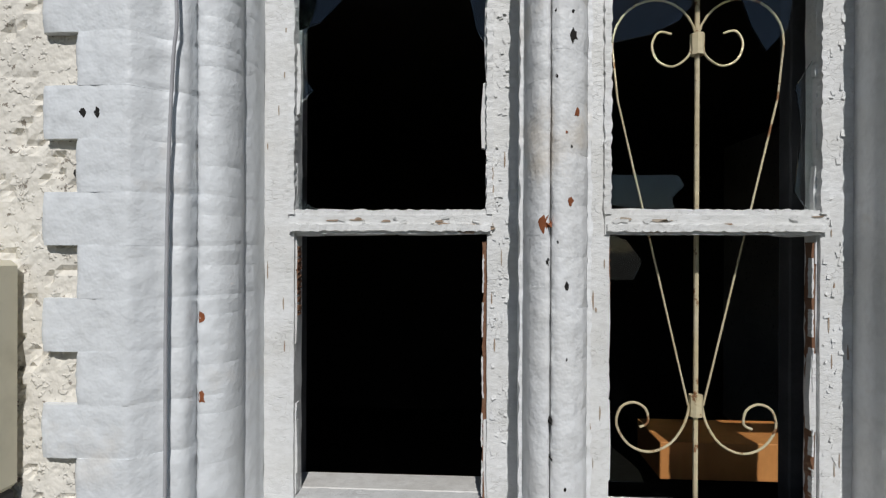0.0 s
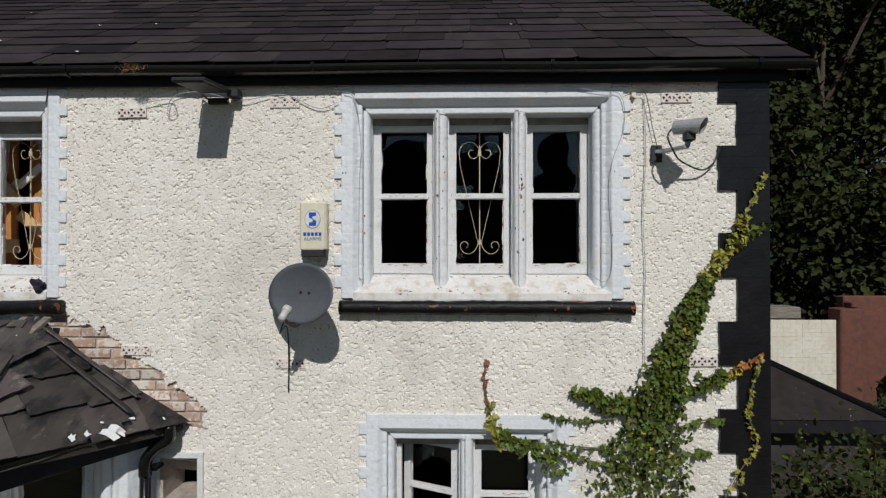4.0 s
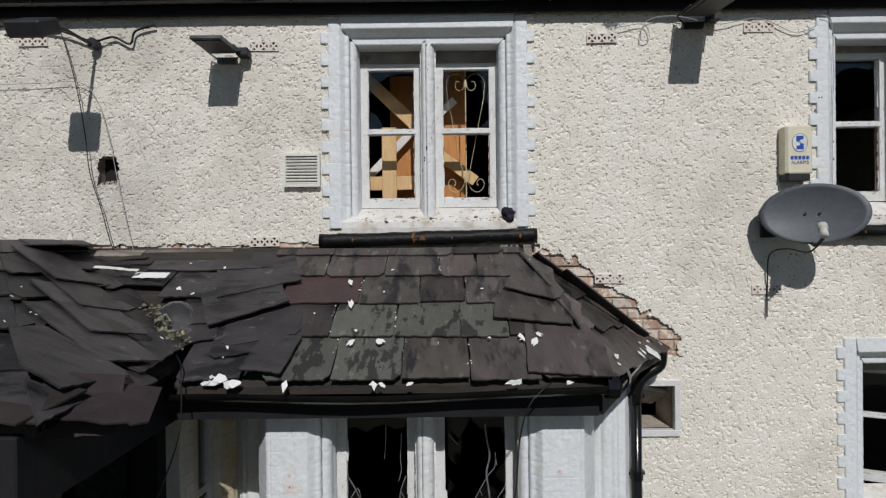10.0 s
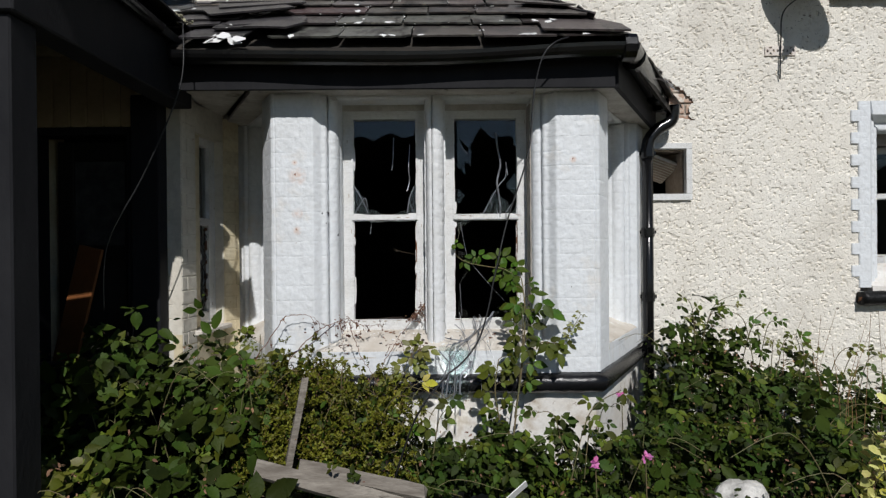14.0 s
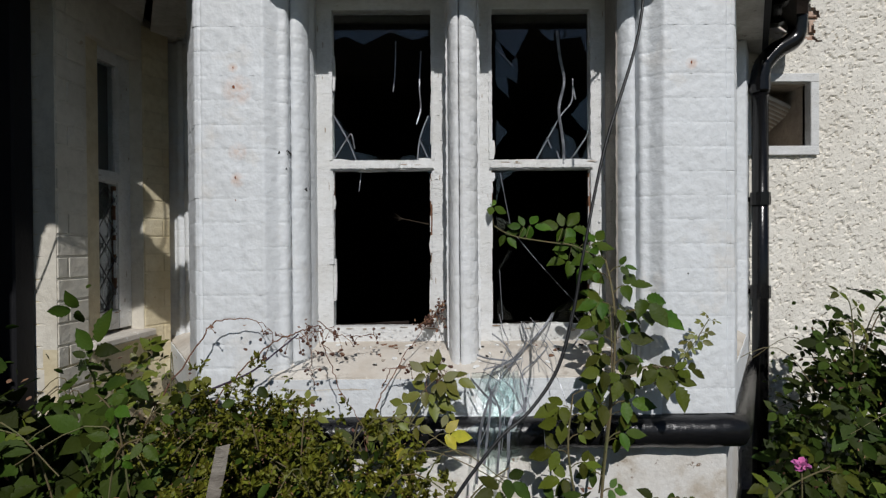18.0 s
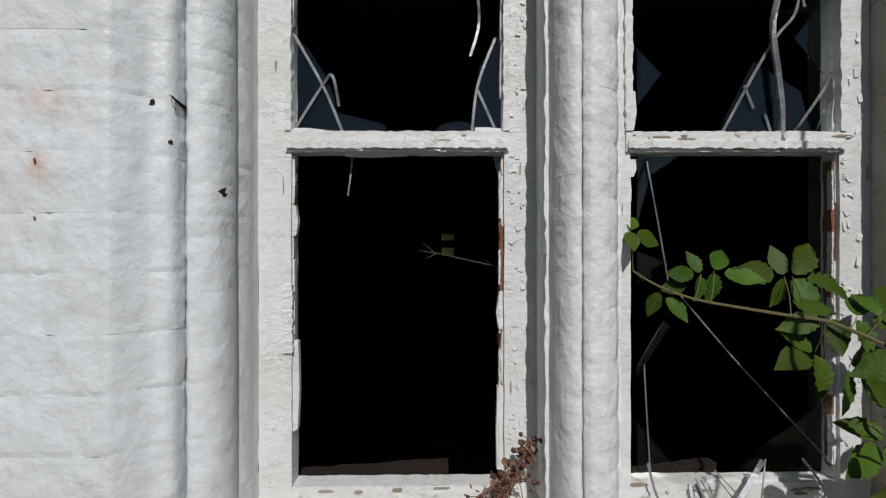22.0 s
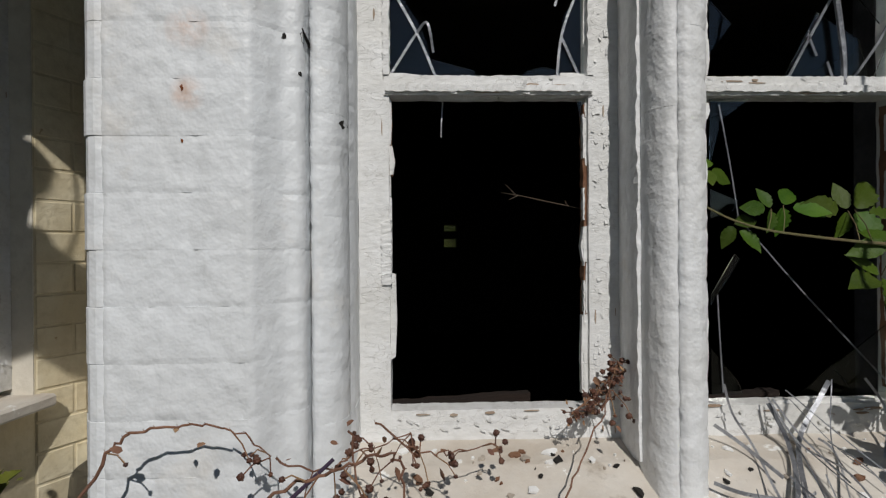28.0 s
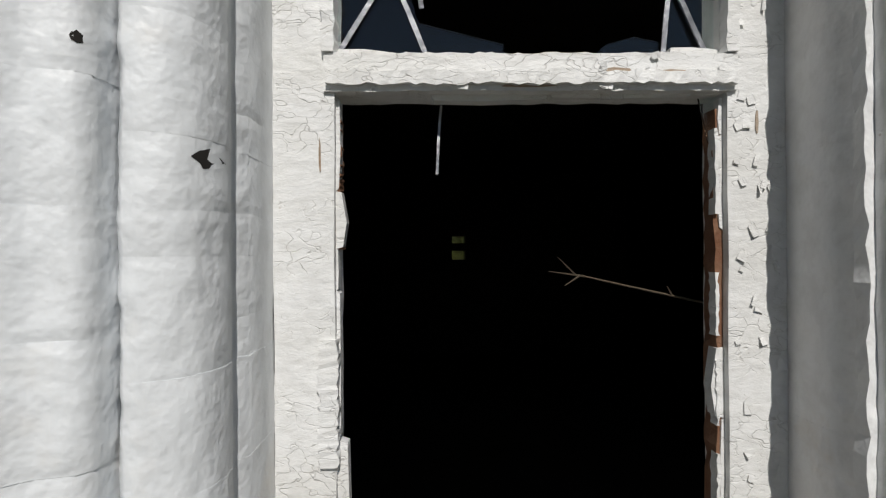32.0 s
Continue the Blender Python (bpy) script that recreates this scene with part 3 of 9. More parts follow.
# ---- painted brick surrounds ----
def jamb_outline(u_end, depth):
    """Plan of the outer jamb brick, splay and flat: u away from the opening, v into the wall."""
    return [(0.056, depth), (0.056, 0.078), (0.0575, 0.050), (0.063, 0.042), (0.083, 0.037), (0.089, 0.033), (0.118, 0.004), (0.124, 0.001), (u_end - 0.006, 0.0), (u_end, 0.006), (u_end, 0.10), (0.10, depth)]


def roll_outline(depth):
    """Plan of the inner jamb brick with its round roll."""
    return [(0.0, depth), (0.0, 0.150), (0.006, 0.142), (0.008, 0.134), (0.004, 0.126), (0.003, 0.112), (0.006, 0.096), (0.013, 0.081), (0.024, 0.070), (0.037, 0.064), (0.047, 0.064), (0.0535, 0.070), (0.0535, 0.11), (0.05, depth)]


def half_mullion(depth, side):
    """Plan of one half of a round mullion; the two halves are bonded separately."""
    half = [(0.053, depth), (0.053, 0.152), (0.047, 0.142), (0.050, 0.128), (0.050, 0.112), (0.047, 0.094), (0.039, 0.076), (0.026, 0.063), (0.012, 0.057), (0.004, 0.058), (0.0007, 0.066), (0.0007, depth)]
    if side < 0:
        return [(-0.0155 - u * 0.707, v) for u, v in half][::-1]
    return [(-0.0145 + u * 1.273, v) for u, v in half]


MESHES = {}


def rounded(outline, step=0.006):
    """The outline with more points along its long stretches."""
    out = []
    for (ax, ay), (bx, by) in zip(outline, outline[1:] + outline[:1]):
        k_ = max(1, int(math.hypot(bx - ax, by - ay) / step)) if min(ay, by) < 0.15 else 1
        out += [(ax + (bx - ax) * i / k_, ay + (by - ay) * i / k_) for i in range(k_)]
    return out


def brick_mesh(key, outline, height, mirror=False):
    """A moulded brick of one course under thick paint, in a few variants, shared by all its copies."""
    if key not in MESHES:
        MESHES[key] = []
        base = rounded(outline)
        cx = sum(p[0] for p in base) / len(base)
        for k in range(5):
            bm = bmesh.new()
            seed = Vector((rnd.random() * 90, rnd.random() * 90, 0))
            kind_, deep = key[0][0], key[0][1]
            if kind_ == "jamb":
                top = low = 0.0018 if deep[1] < 0.23 else 0.0006
            elif kind_ == "roll":
                top = low = 0.0030 if deep < 0.23 else 0.0012
            else:
                top = low = 0.0022
            wide = max(p[0] for p in base) - min(p[0] for p in base)
            perp = [min(p[0] for p in base) + wide * f for f in ((0.34 + U(-.05, .05), 0.74) if k % 2 else (0.56 + U(-.06, .06), 9.0))] if wide > 0.15 else []
            rows = []
            zs = [0.0, 0.007, 0.017] + [height * f for f in (0.30, 0.43, 0.57, 0.70)] + [height - 0.017, height - 0.007, height]
            drop = [low, low * 0.45, low * 0.10, 0, 0, 0, 0, top * 0.10, top * 0.45, top]
            calm = [0.0, 0.45, 0.9, 1, 1, 1, 1, 0.9, 0.45, 0.0]
            for z, dr, cm in zip(zs, drop, calm):
                ring = []
                for i, (u, v) in enumerate(base):
                    (px, py), (qx, qy) = base[i - 1], base[(i + 1) % len(base)]
                    tx, ty = qx - px, qy - py
                    ln = math.hypot(tx, ty) or 1
                    nx_, ny_ = ty / ln, -tx / ln
                    if ny_ * 1.0 + nx_ * (u - cx) * 0.0 > 0 and v < 0.02:
                        nx_, ny_ = -nx_, -ny_
                    q = Vector((u * 26, v * 26, z * 26)) + seed
                    w = cm * (0.0016 * noise.noise(q) + 0.0015 * noise.noise(q * 2.3) + 0.0010 * noise.noise(q * 5.1)) - dr * max(0.0, 0.45 + 1.7 * noise.noise(Vector((u * 40, v * 40, 7.7)))) * (1 if v < 0.15 else 0)
                    if v < 0.03:
                        w -= sum(0.0016 * math.exp(-((u - p_ - 0.002 * math.sin(z * 90)) / 0.005) ** 2) for p_ in perp)
                    s_ = -1 if mirror else 1
                    ring.append(bm.verts.new((s_ * (u + 0.4 * w * (1 if u > cx else -1)), v - w, z)))
                rows.append(ring)
            n_ = len(base)
            for r, t in zip(rows, rows[1:]):
                for i in range(n_):
                    bm.faces.new((r[i], r[(i + 1) % n_], t[(i + 1) % n_], t[i]))
            for cap in (bm.faces.new(rows[0][::-1]), bm.faces.new(rows[-1])):
                for e in cap.edges:
                    e.smooth = False
            me_ = mesh_of("brick", bm, M_MULLION if key[0][0] == "mullion" else M_BRICKPAINT, True)
            MESHES[key].append(me_)
    return rnd.choice(MESHES[key])


def stack(parent, m, outline_key, outline, z0, z1, mirror=False, course=0.078, y=-0.010):
    """Courses of bricks one on another; m places the wall's plane."""
    outs = outline if isinstance(outline, list) and isinstance(outline[0], list) else [outline]
    z, k = z0, 0
    while z < z1 - 0.01:
        hgt = min(course, z1 - z)
        o = outs[k % len(outs)]
        me_ = brick_mesh((outline_key, k % len(outs), round(hgt, 3), mirror), o, hgt, mirror)
        ob = new("brick", me_)
        ob.parent = parent
        ob.matrix_basis = m @ pose(U(-0.0003, 0.0003), y + U(-0.0002, 0.0002), z, 0, 0, U(-0.06, 0.06))
        z, k = z + course, k + 1


def head_piece(bm, l, r, z, top, depth, m, y=-0.010):
    """The flat and splayed band over an opening, mitred into the jambs."""
    prof = [(0.0, depth), (0.0, 0.080), (0.004, 0.070), (0.010, 0.066), (0.052, 0.064), (0.058, 0.058), (0.096, 0.004), (0.102, 0.0), (top - z, 0.0), (top - z, depth)]
    a = [bm.verts.new(m @ Vector((l - min(u, 0.116), y + v, z + u))) for u, v in prof]
    c = [bm.verts.new(m @ Vector((r + min(u, 0.116), y + v, z + u))) for u, v in prof]
    for i in range(len(prof)):
        j = (i + 1) % len(prof)
        bm.faces.new((a[i], a[j], c[j], c[i]))
    bm.faces.new(a)
    bm.faces.new(c[::-1])


def sill_piece(bm, l, r, z_in, z_out, foot, depth, m, y=-0.010, n=24):
    """A sloping sill down to its front edge, slightly uneven."""
    prof = [(depth, z_in), (depth * 0.5, (z_in + z_out) / 2 + 0.015), (0.03, z_out + 0.008), (0.0, z_out - 0.01), (-0.004, z_out - 0.05), (0.0, foot), (depth, foot)]
    rows = []
    for i in range(n + 1):
        x = l + (r - l) * i / n
        rows.append([bm.verts.new(m @ Vector((x, y + v + U(-0.002, 0.002), z + U(-0.002, 0.002)))) for v, z in prof])
    for a, b in zip(rows, rows[1:]):
        for i in range(len(prof)):
            j = (i + 1) % len(prof)
            bm.faces.new((a[i], a[j], b[j], b[i]))
    bm.faces.new(rows[0])
    bm.faces.new(rows[-1][::-1])


def roll_moulding(bm, pts, r, sides=12):
    """A round drip moulding along the sill, lumpy with old paint."""
    pts = [Vector(p) for p in pts]
    line = []
    for a, b in zip(pts, pts[1:]):
        k = max(2, int((b - a).length / 0.035))
        line += [a.lerp(b, i / k) for i in range(k)]
    line.append(pts[-1])
    start = len(bm.verts)
    tube(bm, line, r, sides)
    bm.verts.ensure_lookup_table()
    for v in bm.verts[start:]:
        v.co += Vector((0, 1, 1)) * 0.005 * noise.noise(v.co * 14) + Vector((0, 0, 1)) * 0.006 * noise.noise(v.co * 3.1)


def ragged_bar(bm, a, b, w, d, amp=0.003, m=None, n=14, side=Vector((1, 0, 0))):
    """A timber bar from a to b with worn, flaking arrises; w across along side, d deep along y."""
    a, b = Vector(a), Vector(b)
    rows = []
    for i in range(n + 1):
        p = a.lerp(b, i / n)
        row = []
        for s, q in ((-1, 0), (1, 0), (1, 1), (-1, 1)):
            v = p + side * (s * w / 2 + U(-amp, amp)) + Vector((0, q * d + U(-amp, amp) * 0.4, 0))
            row.append(bm.verts.new(m @ v if m is not None else v))
        rows.append(row)
    for r, s in zip(rows, rows[1:]):
        for i in range(4):
            j = (i + 1) % 4
            bm.faces.new((r[i], r[j], s[j], s[i]))
    bm.faces.new(rows[0])
    bm.faces.new(rows[-1][::-1])


def shard(bm, pts, y, m=None, t=0.003):
    """A broken pane: an outline in x and z, with thickness."""
    f = [bm.verts.new((m @ Vector((x, y, z))) if m is not None else (x, y, z)) for x, z in pts]
    g = [bm.verts.new((m @ Vector((x, y + t, z))) if m is not None else (x, y + t, z)) for x, z in pts]
    bm.faces.new(f)
    bm.faces.new(g[::-1])
    for i in range(len(pts)):
        j = (i + 1) % len(pts)
        bm.faces.new((f[i], f[j], g[j], g[i]))


def sash(parent, l, r, z0, z1, zt, y, m, stile=0.055, label="flaking white timber sash with a cross rail", worn=1, foot_h=0.074, cap=0.021):
    """A timber casement in a light: frame, thin cross rail, ragged putty; glass is added apart."""
    fr = empty("sash", label)
    fr.parent = parent
    s = Vector((1, 0, 0))
    up = Vector((0, 0, 1))
    for name, a, b, w, side in (("stile", (l + stile / 2, y, z0), (l + stile / 2, y, z1), stile, s), ("stile", (r - stile / 2, y, z0), (r - stile / 2, y, z1), stile, s),
                                ("bottom_rail", (l + stile, y + 0.002, z0 + foot_h / 2), (r - stile, y + 0.002, z0 + foot_h / 2), foot_h, up),
                                ("top_rail", (l + stile, y + 0.002, z1 - 0.025), (r - stile, y + 0.002, z1 - 0.025), 0.05, up),
                                ("cross_rail", (l + stile * 0.85, y - 0.004, zt), (r - stile * 0.85, y - 0.004, zt), 0.034, up)):
        bm = bmesh.new()
        ragged_bar(bm, a, b, w, 0.045, 0.0008, m, 40, side)
        part(name, bm, M_SASH, fr)
    # glazing bead round the upper pane and below the cross rail
    for name, a, b, w, side in (("bead", (l + stile * 0.93, y - 0.007, zt + 0.018), (l + stile * 0.93, y - 0.007, z1 - 0.05), 0.012, s), ("bead", (r - stile * 0.93, y - 0.007, zt + 0.018), (r - stile * 0.93, y - 0.007, z1 - 0.05), 0.012, s),
                                ("bead", (l + stile, y - 0.002, zt + cap), (r - stile, y - 0.002, zt + cap), 0.011, up), ("bead", (l + stile * 0.9, y - 0.010, zt - 0.006), (r - stile * 0.9, y - 0.010, zt - 0.006), 0.012, up)):
        bm = bmesh.new()
        ragged_bar(bm, a, b, w, 0.02, 0.0017, m, 60, side)
        part(name, bm, M_SASH, fr)
    # broken putty, standing in the rebates
    bm = bmesh.new()
    gl, gr = l + stile, r - stile
    for (ax, az), (bx, bz), nx_, nz_ in (((gl, z0 + 0.08), (gl, zt - 0.02), 1, 0), ((gr, z0 + 0.08), (gr, zt - 0.02), -1, 0), ((gl, zt + 0.02), (gl, z1 - 0.05), 1, 0),
                                         ((gr, zt + 0.02), (gr, z1 - 0.05), -1, 0), ((gl, zt + 0.016), (gr, zt + 0.016), 0, 1), ((gl, zt - 0.016), (gr, zt - 0.016), 0, -1), ((gl, z0 + foot_h - 0.004), (gr, z0 + foot_h - 0.004), 0, 1)):
        t, ln = 0.0, math.hypot(bx - ax, bz - az)
        while t < ln - 0.01:
            piece = min(U(0.012, 0.16), ln - t)
            if U(0, 1) < 0.62:
                w = U(0.0015, 0.006) if U(0, 1) < 0.85 else U(0.007, 0.014)
                dx, dz = (bx - ax) / ln, (bz - az) / ln
                p = [(ax + dx * t, az + dz * t), (ax + dx * (t + piece), az + dz * (t + piece)), (ax + dx * (t + piece * 0.98) + nx_ * w * U(0.5, 1), az + dz * (t + piece * 0.98) + nz_ * w * U(0.5, 1)),
                     (ax + dx * (t + piece * 0.45) + nx_ * w, az + dz * (t + piece * 0.45) + nz_ * w), (ax + dx * (t + piece * 0.03) + nx_ * w * U(0.5, 1), az + dz * (t + piece * 0.03) + nz_ * w * U(0.5, 1))]
                shard(bm, p, y + 0.008, m, 0.014)
            t += piece
    part("putty", bm, M_SASH, fr, "cracked white putty left in the rebate")
    # curled flakes of paint standing off the timber
    bm = bmesh.new()
    for i in range(140):
        side = (i % 5 or 1) if i < 100 and i % 3 else 1
        if side < 2:
            px, pz = (l if side == 0 else r - stile) + U(0.006, stile - 0.004), U(z0 + 0.01, z1 - 0.01)
        elif side == 2:
            px, pz = U(gl, gr), zt + U(-0.014, 0.014)
        else:
            px, pz = U(gl, gr), z0 + U(0.008, foot_h - 0.008)
        yy = y - (0.0065 if side == 2 else 0.0015)
        w_, h_, tw = U(0.002, 0.009), U(0.004, 0.016), U(-0.5, 0.5) + (0 if side < 2 else 1.57)
        lift_ = U(0.0008, 0.0036)
        c_, s_ = math.cos(tw), math.sin(tw)
        q = []
        for u, v, k_ in ((-1, -1, U(0.1, 1)), (1, -1, U(0.2, 1)), (U(0.7, 1.2), U(0.2, 1), 0.3), (U(-0.3, 0.6), 1.15, 0.1), (-1, U(0.3, 1), 0.0)):
            a_, b_ = u * w_ / 2, v * h_ / 2
            q.append((px + a_ * c_ - b_ * s_, yy - lift_ * k_, pz + a_ * s_ + b_ * c_))
        top_ = [bm.verts.new(m @ Vector(p)) for p in q]
        low_ = [bm.verts.new(m @ (Vector(p) + Vector((0, 0.0005, 0)))) for p in q]
        bm.faces.new(top_)
        bm.faces.new(low_[::-1])
        for k_ in range(5):
            bm.faces.new((top_[k_], top_[(k_ + 1) % 5], low_[(k_ + 1) % 5], low_[k_]))
    tagged(part("loose_paint", bm, M_SASH, fr, "curled flaking white paint"), kind="stuff")
    # bare wood where the paint has gone
    bm = bmesh.new()
    for i in range(22 + 18 * (worn > 1)):
        side = i % 4
        if side < 2:
            px, pz = (l if side == 0 else r - stile) + U(0.004, stile - 0.004), U(z0 + 0.01, z1 - 0.01)
            w_, h_ = U(0.0008, 0.0024), U(0.006, 0.022)
        else:
            px, pz = U(gl, gr), (zt + U(-0.014, 0.014)) if side == 2 else z0 + foot_h - abs(rnd.gauss(0, 0.012))
            w_, h_ = U(0.006, 0.03), U(0.0012, 0.004) * (1.3 if worn > 1 else 1)
        yy = y - (0.0058 if side == 2 else 0.0012)
        shard(bm, [(px + w_ * U(.5, 1) * math.cos(k_ * math.tau / 7), pz + h_ * U(.5, 1) * math.sin(k_ * math.tau / 7)) for k_ in range(7)], yy, m, 0.003)
    tagged(part("bare_wood", bm, M_SASHRAW, fr, "bare weathered wood showing through the paint"), kind="stuff")
    for gx_, za, zb, wd in ((gl + 0.001, zt - 0.022 - U(0.12, 0.16), zt - 0.04, 0.006), (gr - 0.002, z0 + U(0.07, 0.10), zt - 0.03, 0.010)):
        bm = bmesh.new()
        ragged_bar(bm, (gx_, y + 0.010, za), (gx_, y + 0.010, zb), wd, 0.02, 0.0018, m, 40, s)
        part("bare_rebate", bm, M_RUSTBROWN, fr, "bare red-brown wood where putty fell out")
    # a sliver of paint still standing along the bare rebate
    for k_ in range(5):
        bm = bmesh.new()
        za = z0 + 0.08 + (zt - z0 - 0.12) * (k_ + U(0, 0.3)) / 5
        ragged_bar(bm, (gr - 0.0075 + U(-.001, .001), y + 0.006, za), (gr - 0.0075 + U(-.001, .001), y + 0.006, za + (zt - z0 - 0.12) * U(0.10, 0.17)), 0.0026, 0.012, 0.0009, m, 14, s)
        part("paint_sliver", bm, M_SASH, fr)
    return fr


def pane_left(parent, outlines, y, m, label="jagged broken glass left in the sash"):
    for o in outlines:
        bm = bmesh.new()
        shard(bm, o, y, m)
        ob = part("glass_shard", bm, M_GLASS, parent, label)
        ob.visible_shadow = False


I4 = Matrix.Identity(4)


def surround(name, label, l, r, head, foot, top, mullions, m, sash_depth, sill, teeth=(0.203, 0.255), z_foot=None, kind_label="", sash_z=None, pipe=None):
    """A moulded brick window: jambs, mullions, head, sill, sashes."""
    w = empty(name, label, "window", kind="structure")
    d = sash_depth + 0.03
    outs = [jamb_outline(t, d) for t in teeth]
    key = (teeth, d)
    inner = roll_outline(d)
    ml, mr = m @ pose(l, 0, 0), m @ pose(r, 0, 0)
    zf = z_foot if z_foot is not None else foot
    stack(w, ml, ("jamb", key), outs, zf, top - 0.002, mirror=True)
    stack(w, mr, ("jamb", key), outs, zf, top - 0.002)
    for mm_, mi in ((ml, True), (mr, False)):
        stack(w, mm_, ("roll", d), inner, zf - 0.03, head + 0.03, mirror=mi)
    for c in mullions:
        for sd in (-1, 1):
            stack(w, m @ pose(c, 0, 0), ("mullion", d, sd), half_mullion(d, sd), foot - 0.06 - (0.033 if sd > 0 else 0), head + 0.03)
    for c in mullions:
        for sd in (-1, 1):
            bm = bmesh.new()
            ragged_bar(bm, (c + sd * 0.0535, 0.108, foot), (c + sd * 0.0535, 0.108, head), 0.008, 0.012, 0.0021, m, 90)
            part("plaster_seam", bm, M_MULLION, w, "rough white plaster seam along the mullion")
    bm = bmesh.new()
    head_piece(bm, l, r, head, top, d, m)
    part("lintel", bm, M_BRICKPAINT, w)
    bm = bmesh.new()
    sill_piece(bm, l - 0.116, r + 0.116, sill[0], sill[1], sill[2], sash_depth + 0.06, m, sill[3] if len(sill) > 3 else -0.014)
    part("window_sill", bm, M_DIRTSILL if len(sill) > 3 else M_SILL, w, "dirty sloping sill with flaked paint")
    if pipe:
        bm = bmesh.new()
        roll_moulding(bm, pipe[0], pipe[1])
        for v in bm.verts:
            v.co += Vector((0, noise.noise(v.co * 31), noise.noise(v.co * 31 + Vector((9, 0, 0))))) * 0.005
        part("drip_moulding", bm, M_PEELBLACK, w, "black painted round drip moulding", True)
    edges = [l] + [c + s_ * 0.052 for c in mullions for s_ in (-1, 1)] + [r]
    frames = []
    for a, b in zip(edges[::2], edges[1::2]):
        frames.append((sash(w, a, b, *sash_z, sash_depth, m, worn=1 if m is not I4 else 3, foot_h=0.060 if m is not I4 else 0.074, cap=0.012 if m is not I4 else 0.021), a, b))
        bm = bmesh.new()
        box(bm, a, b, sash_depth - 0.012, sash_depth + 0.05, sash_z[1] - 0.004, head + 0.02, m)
        part("head_frame", bm, M_SHADEDHEAD if m is I4 else M_GRIMYSHADEWOOD, w, "grimy timber head of the frame, coloured darker for the recess shade")
    return w, frames


w2, f2 = surround("window_2", "two-light window in a white toothed brick surround", *WIN["w2"], 5.135, [-3.363], I4, 0.197, (3.765, 3.65, 3.56), z_foot=3.60,
                  sash_z=(3.756, 4.845, 4.325), pipe=([(-4.14, -0.035, 3.505), (-2.60, -0.035, 3.535)], 0.052))
w3, f3 = surround("window_3", "three-light window in a white toothed brick surround", *WIN["w3"], 5.135, [0.132, 0.704], I4, 0.197, (3.775, 3.645, 3.57), z_foot=3.60,
                  sash_z=(3.768, 4.885, 4.342), pipe=([(-0.585, -0.035, 3.537), (1.485, -0.035, 3.535)], 0.050))
w4, f4 = surround("window_4", "two-light ground-floor window in a white toothed surround", *WIN["w4"], 2.772, [0.318], I4, 0.197, (1.62, 1.48, 1.42), z_foot=1.46,
                  sash_z=(1.61, 2.50, 2.12), pipe=([(-0.42, -0.035, 1.388), (1.08, -0.035, 1.388)], 0.05))

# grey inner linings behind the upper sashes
M_INNERWOOD = mat("dark_grey_inner_wood", (0.085, 0.085, 0.09), (0.05, 0.05, 0.053), 8, 0.8, 0.4, 60)
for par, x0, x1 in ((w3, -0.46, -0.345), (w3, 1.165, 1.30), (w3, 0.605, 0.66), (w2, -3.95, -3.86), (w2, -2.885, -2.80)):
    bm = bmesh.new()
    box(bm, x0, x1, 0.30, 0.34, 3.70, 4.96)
    part("inner_lining", bevelled(bm, 0.003), M_INNERWOOD, par, "dark grey inner lining")
bm = bmesh.new()
box(bm, -0.36, 0.10, 0.243, 0.318, 3.72, 3.843)
part("inner_sill", bevelled(bm, 0.004), M_WHITEWOOD, w3, "white inner sill board")

# the loose casement of the ground-floor window hangs inwards
f4[0][0].matrix_basis = pose(f4[0][2], 0.217, 0, 0, 0, -24) @ pose(-f4[0][2], -0.217, 0)
for x0, x1, z0, z1 in ((f4[0][1], f4[0][1] + 0.035, 1.6, 2.5), (f4[0][2] - 0.012, f4[0][2], 1.6, 2.5)):
    bm = bmesh.new()
    box(bm, x0, x1, 0.170, 0.235, z0, z1)
    part("frame_stile", bevelled(bm, 0.003), M_SASH, w4)

# ---- the bay ----
BX0, BX1, BY = -4.225, -2.52, -0.935
CANT = 1.105
bay = empty("wall_bay", "white painted brick bay with moulded piers", "bay window", kind="structure")
M_FRONT = pose(0, BY, 0)
ANG = math.degrees(math.atan2(0.935, 0.59))
M_RIGHT = pose(BX1, BY, 0, 0, 0, ANG)
M_LEFT = pose(BX0, BY, 0, 0, 0, -ANG) @ pose(-CANT, 0, 0)
bw, fb = surround("window_1", "two-light bay window with leaded glass mostly smashed", -3.895, -2.855, 2.575, 1.30, 2.60, [-3.375], M_FRONT, 0.205, (1.315, 1.238, 1.223, -0.003), teeth=(0.325, 0.325), z_foot=1.105,
                  sash_z=(1.30, 2.548, 1.94))
for k, mm in enumerate((M_LEFT, M_RIGHT)):
    cw, fc = surround("window_5" if k == 0 else "window_6", "single-light canted bay window", 0.32, 0.785, 2.575, 1.30, 2.60, [], mm, 0.205, (1.315, 1.238, 1.223, -0.003), teeth=(0.318, 0.318), z_foot=1.105,
                      sash_z=(1.30, 2.548, 1.94))
    for fr, a, b in fc:
        pane_left(fr, [[(a + 0.05, 1.37), (b - 0.05, 1.37), (b - 0.05, 1.92), (a + 0.05, 1.92)], [(a + 0.05, 1.96), (b - 0.05, 1.96), (b - 0.05, 2.5), (a + 0.05, 2.5)]], 0.225, mm, "dusty leaded pane")
# plinth under the sill and the black roll moulding that runs round the bay
bm = bmesh.new()


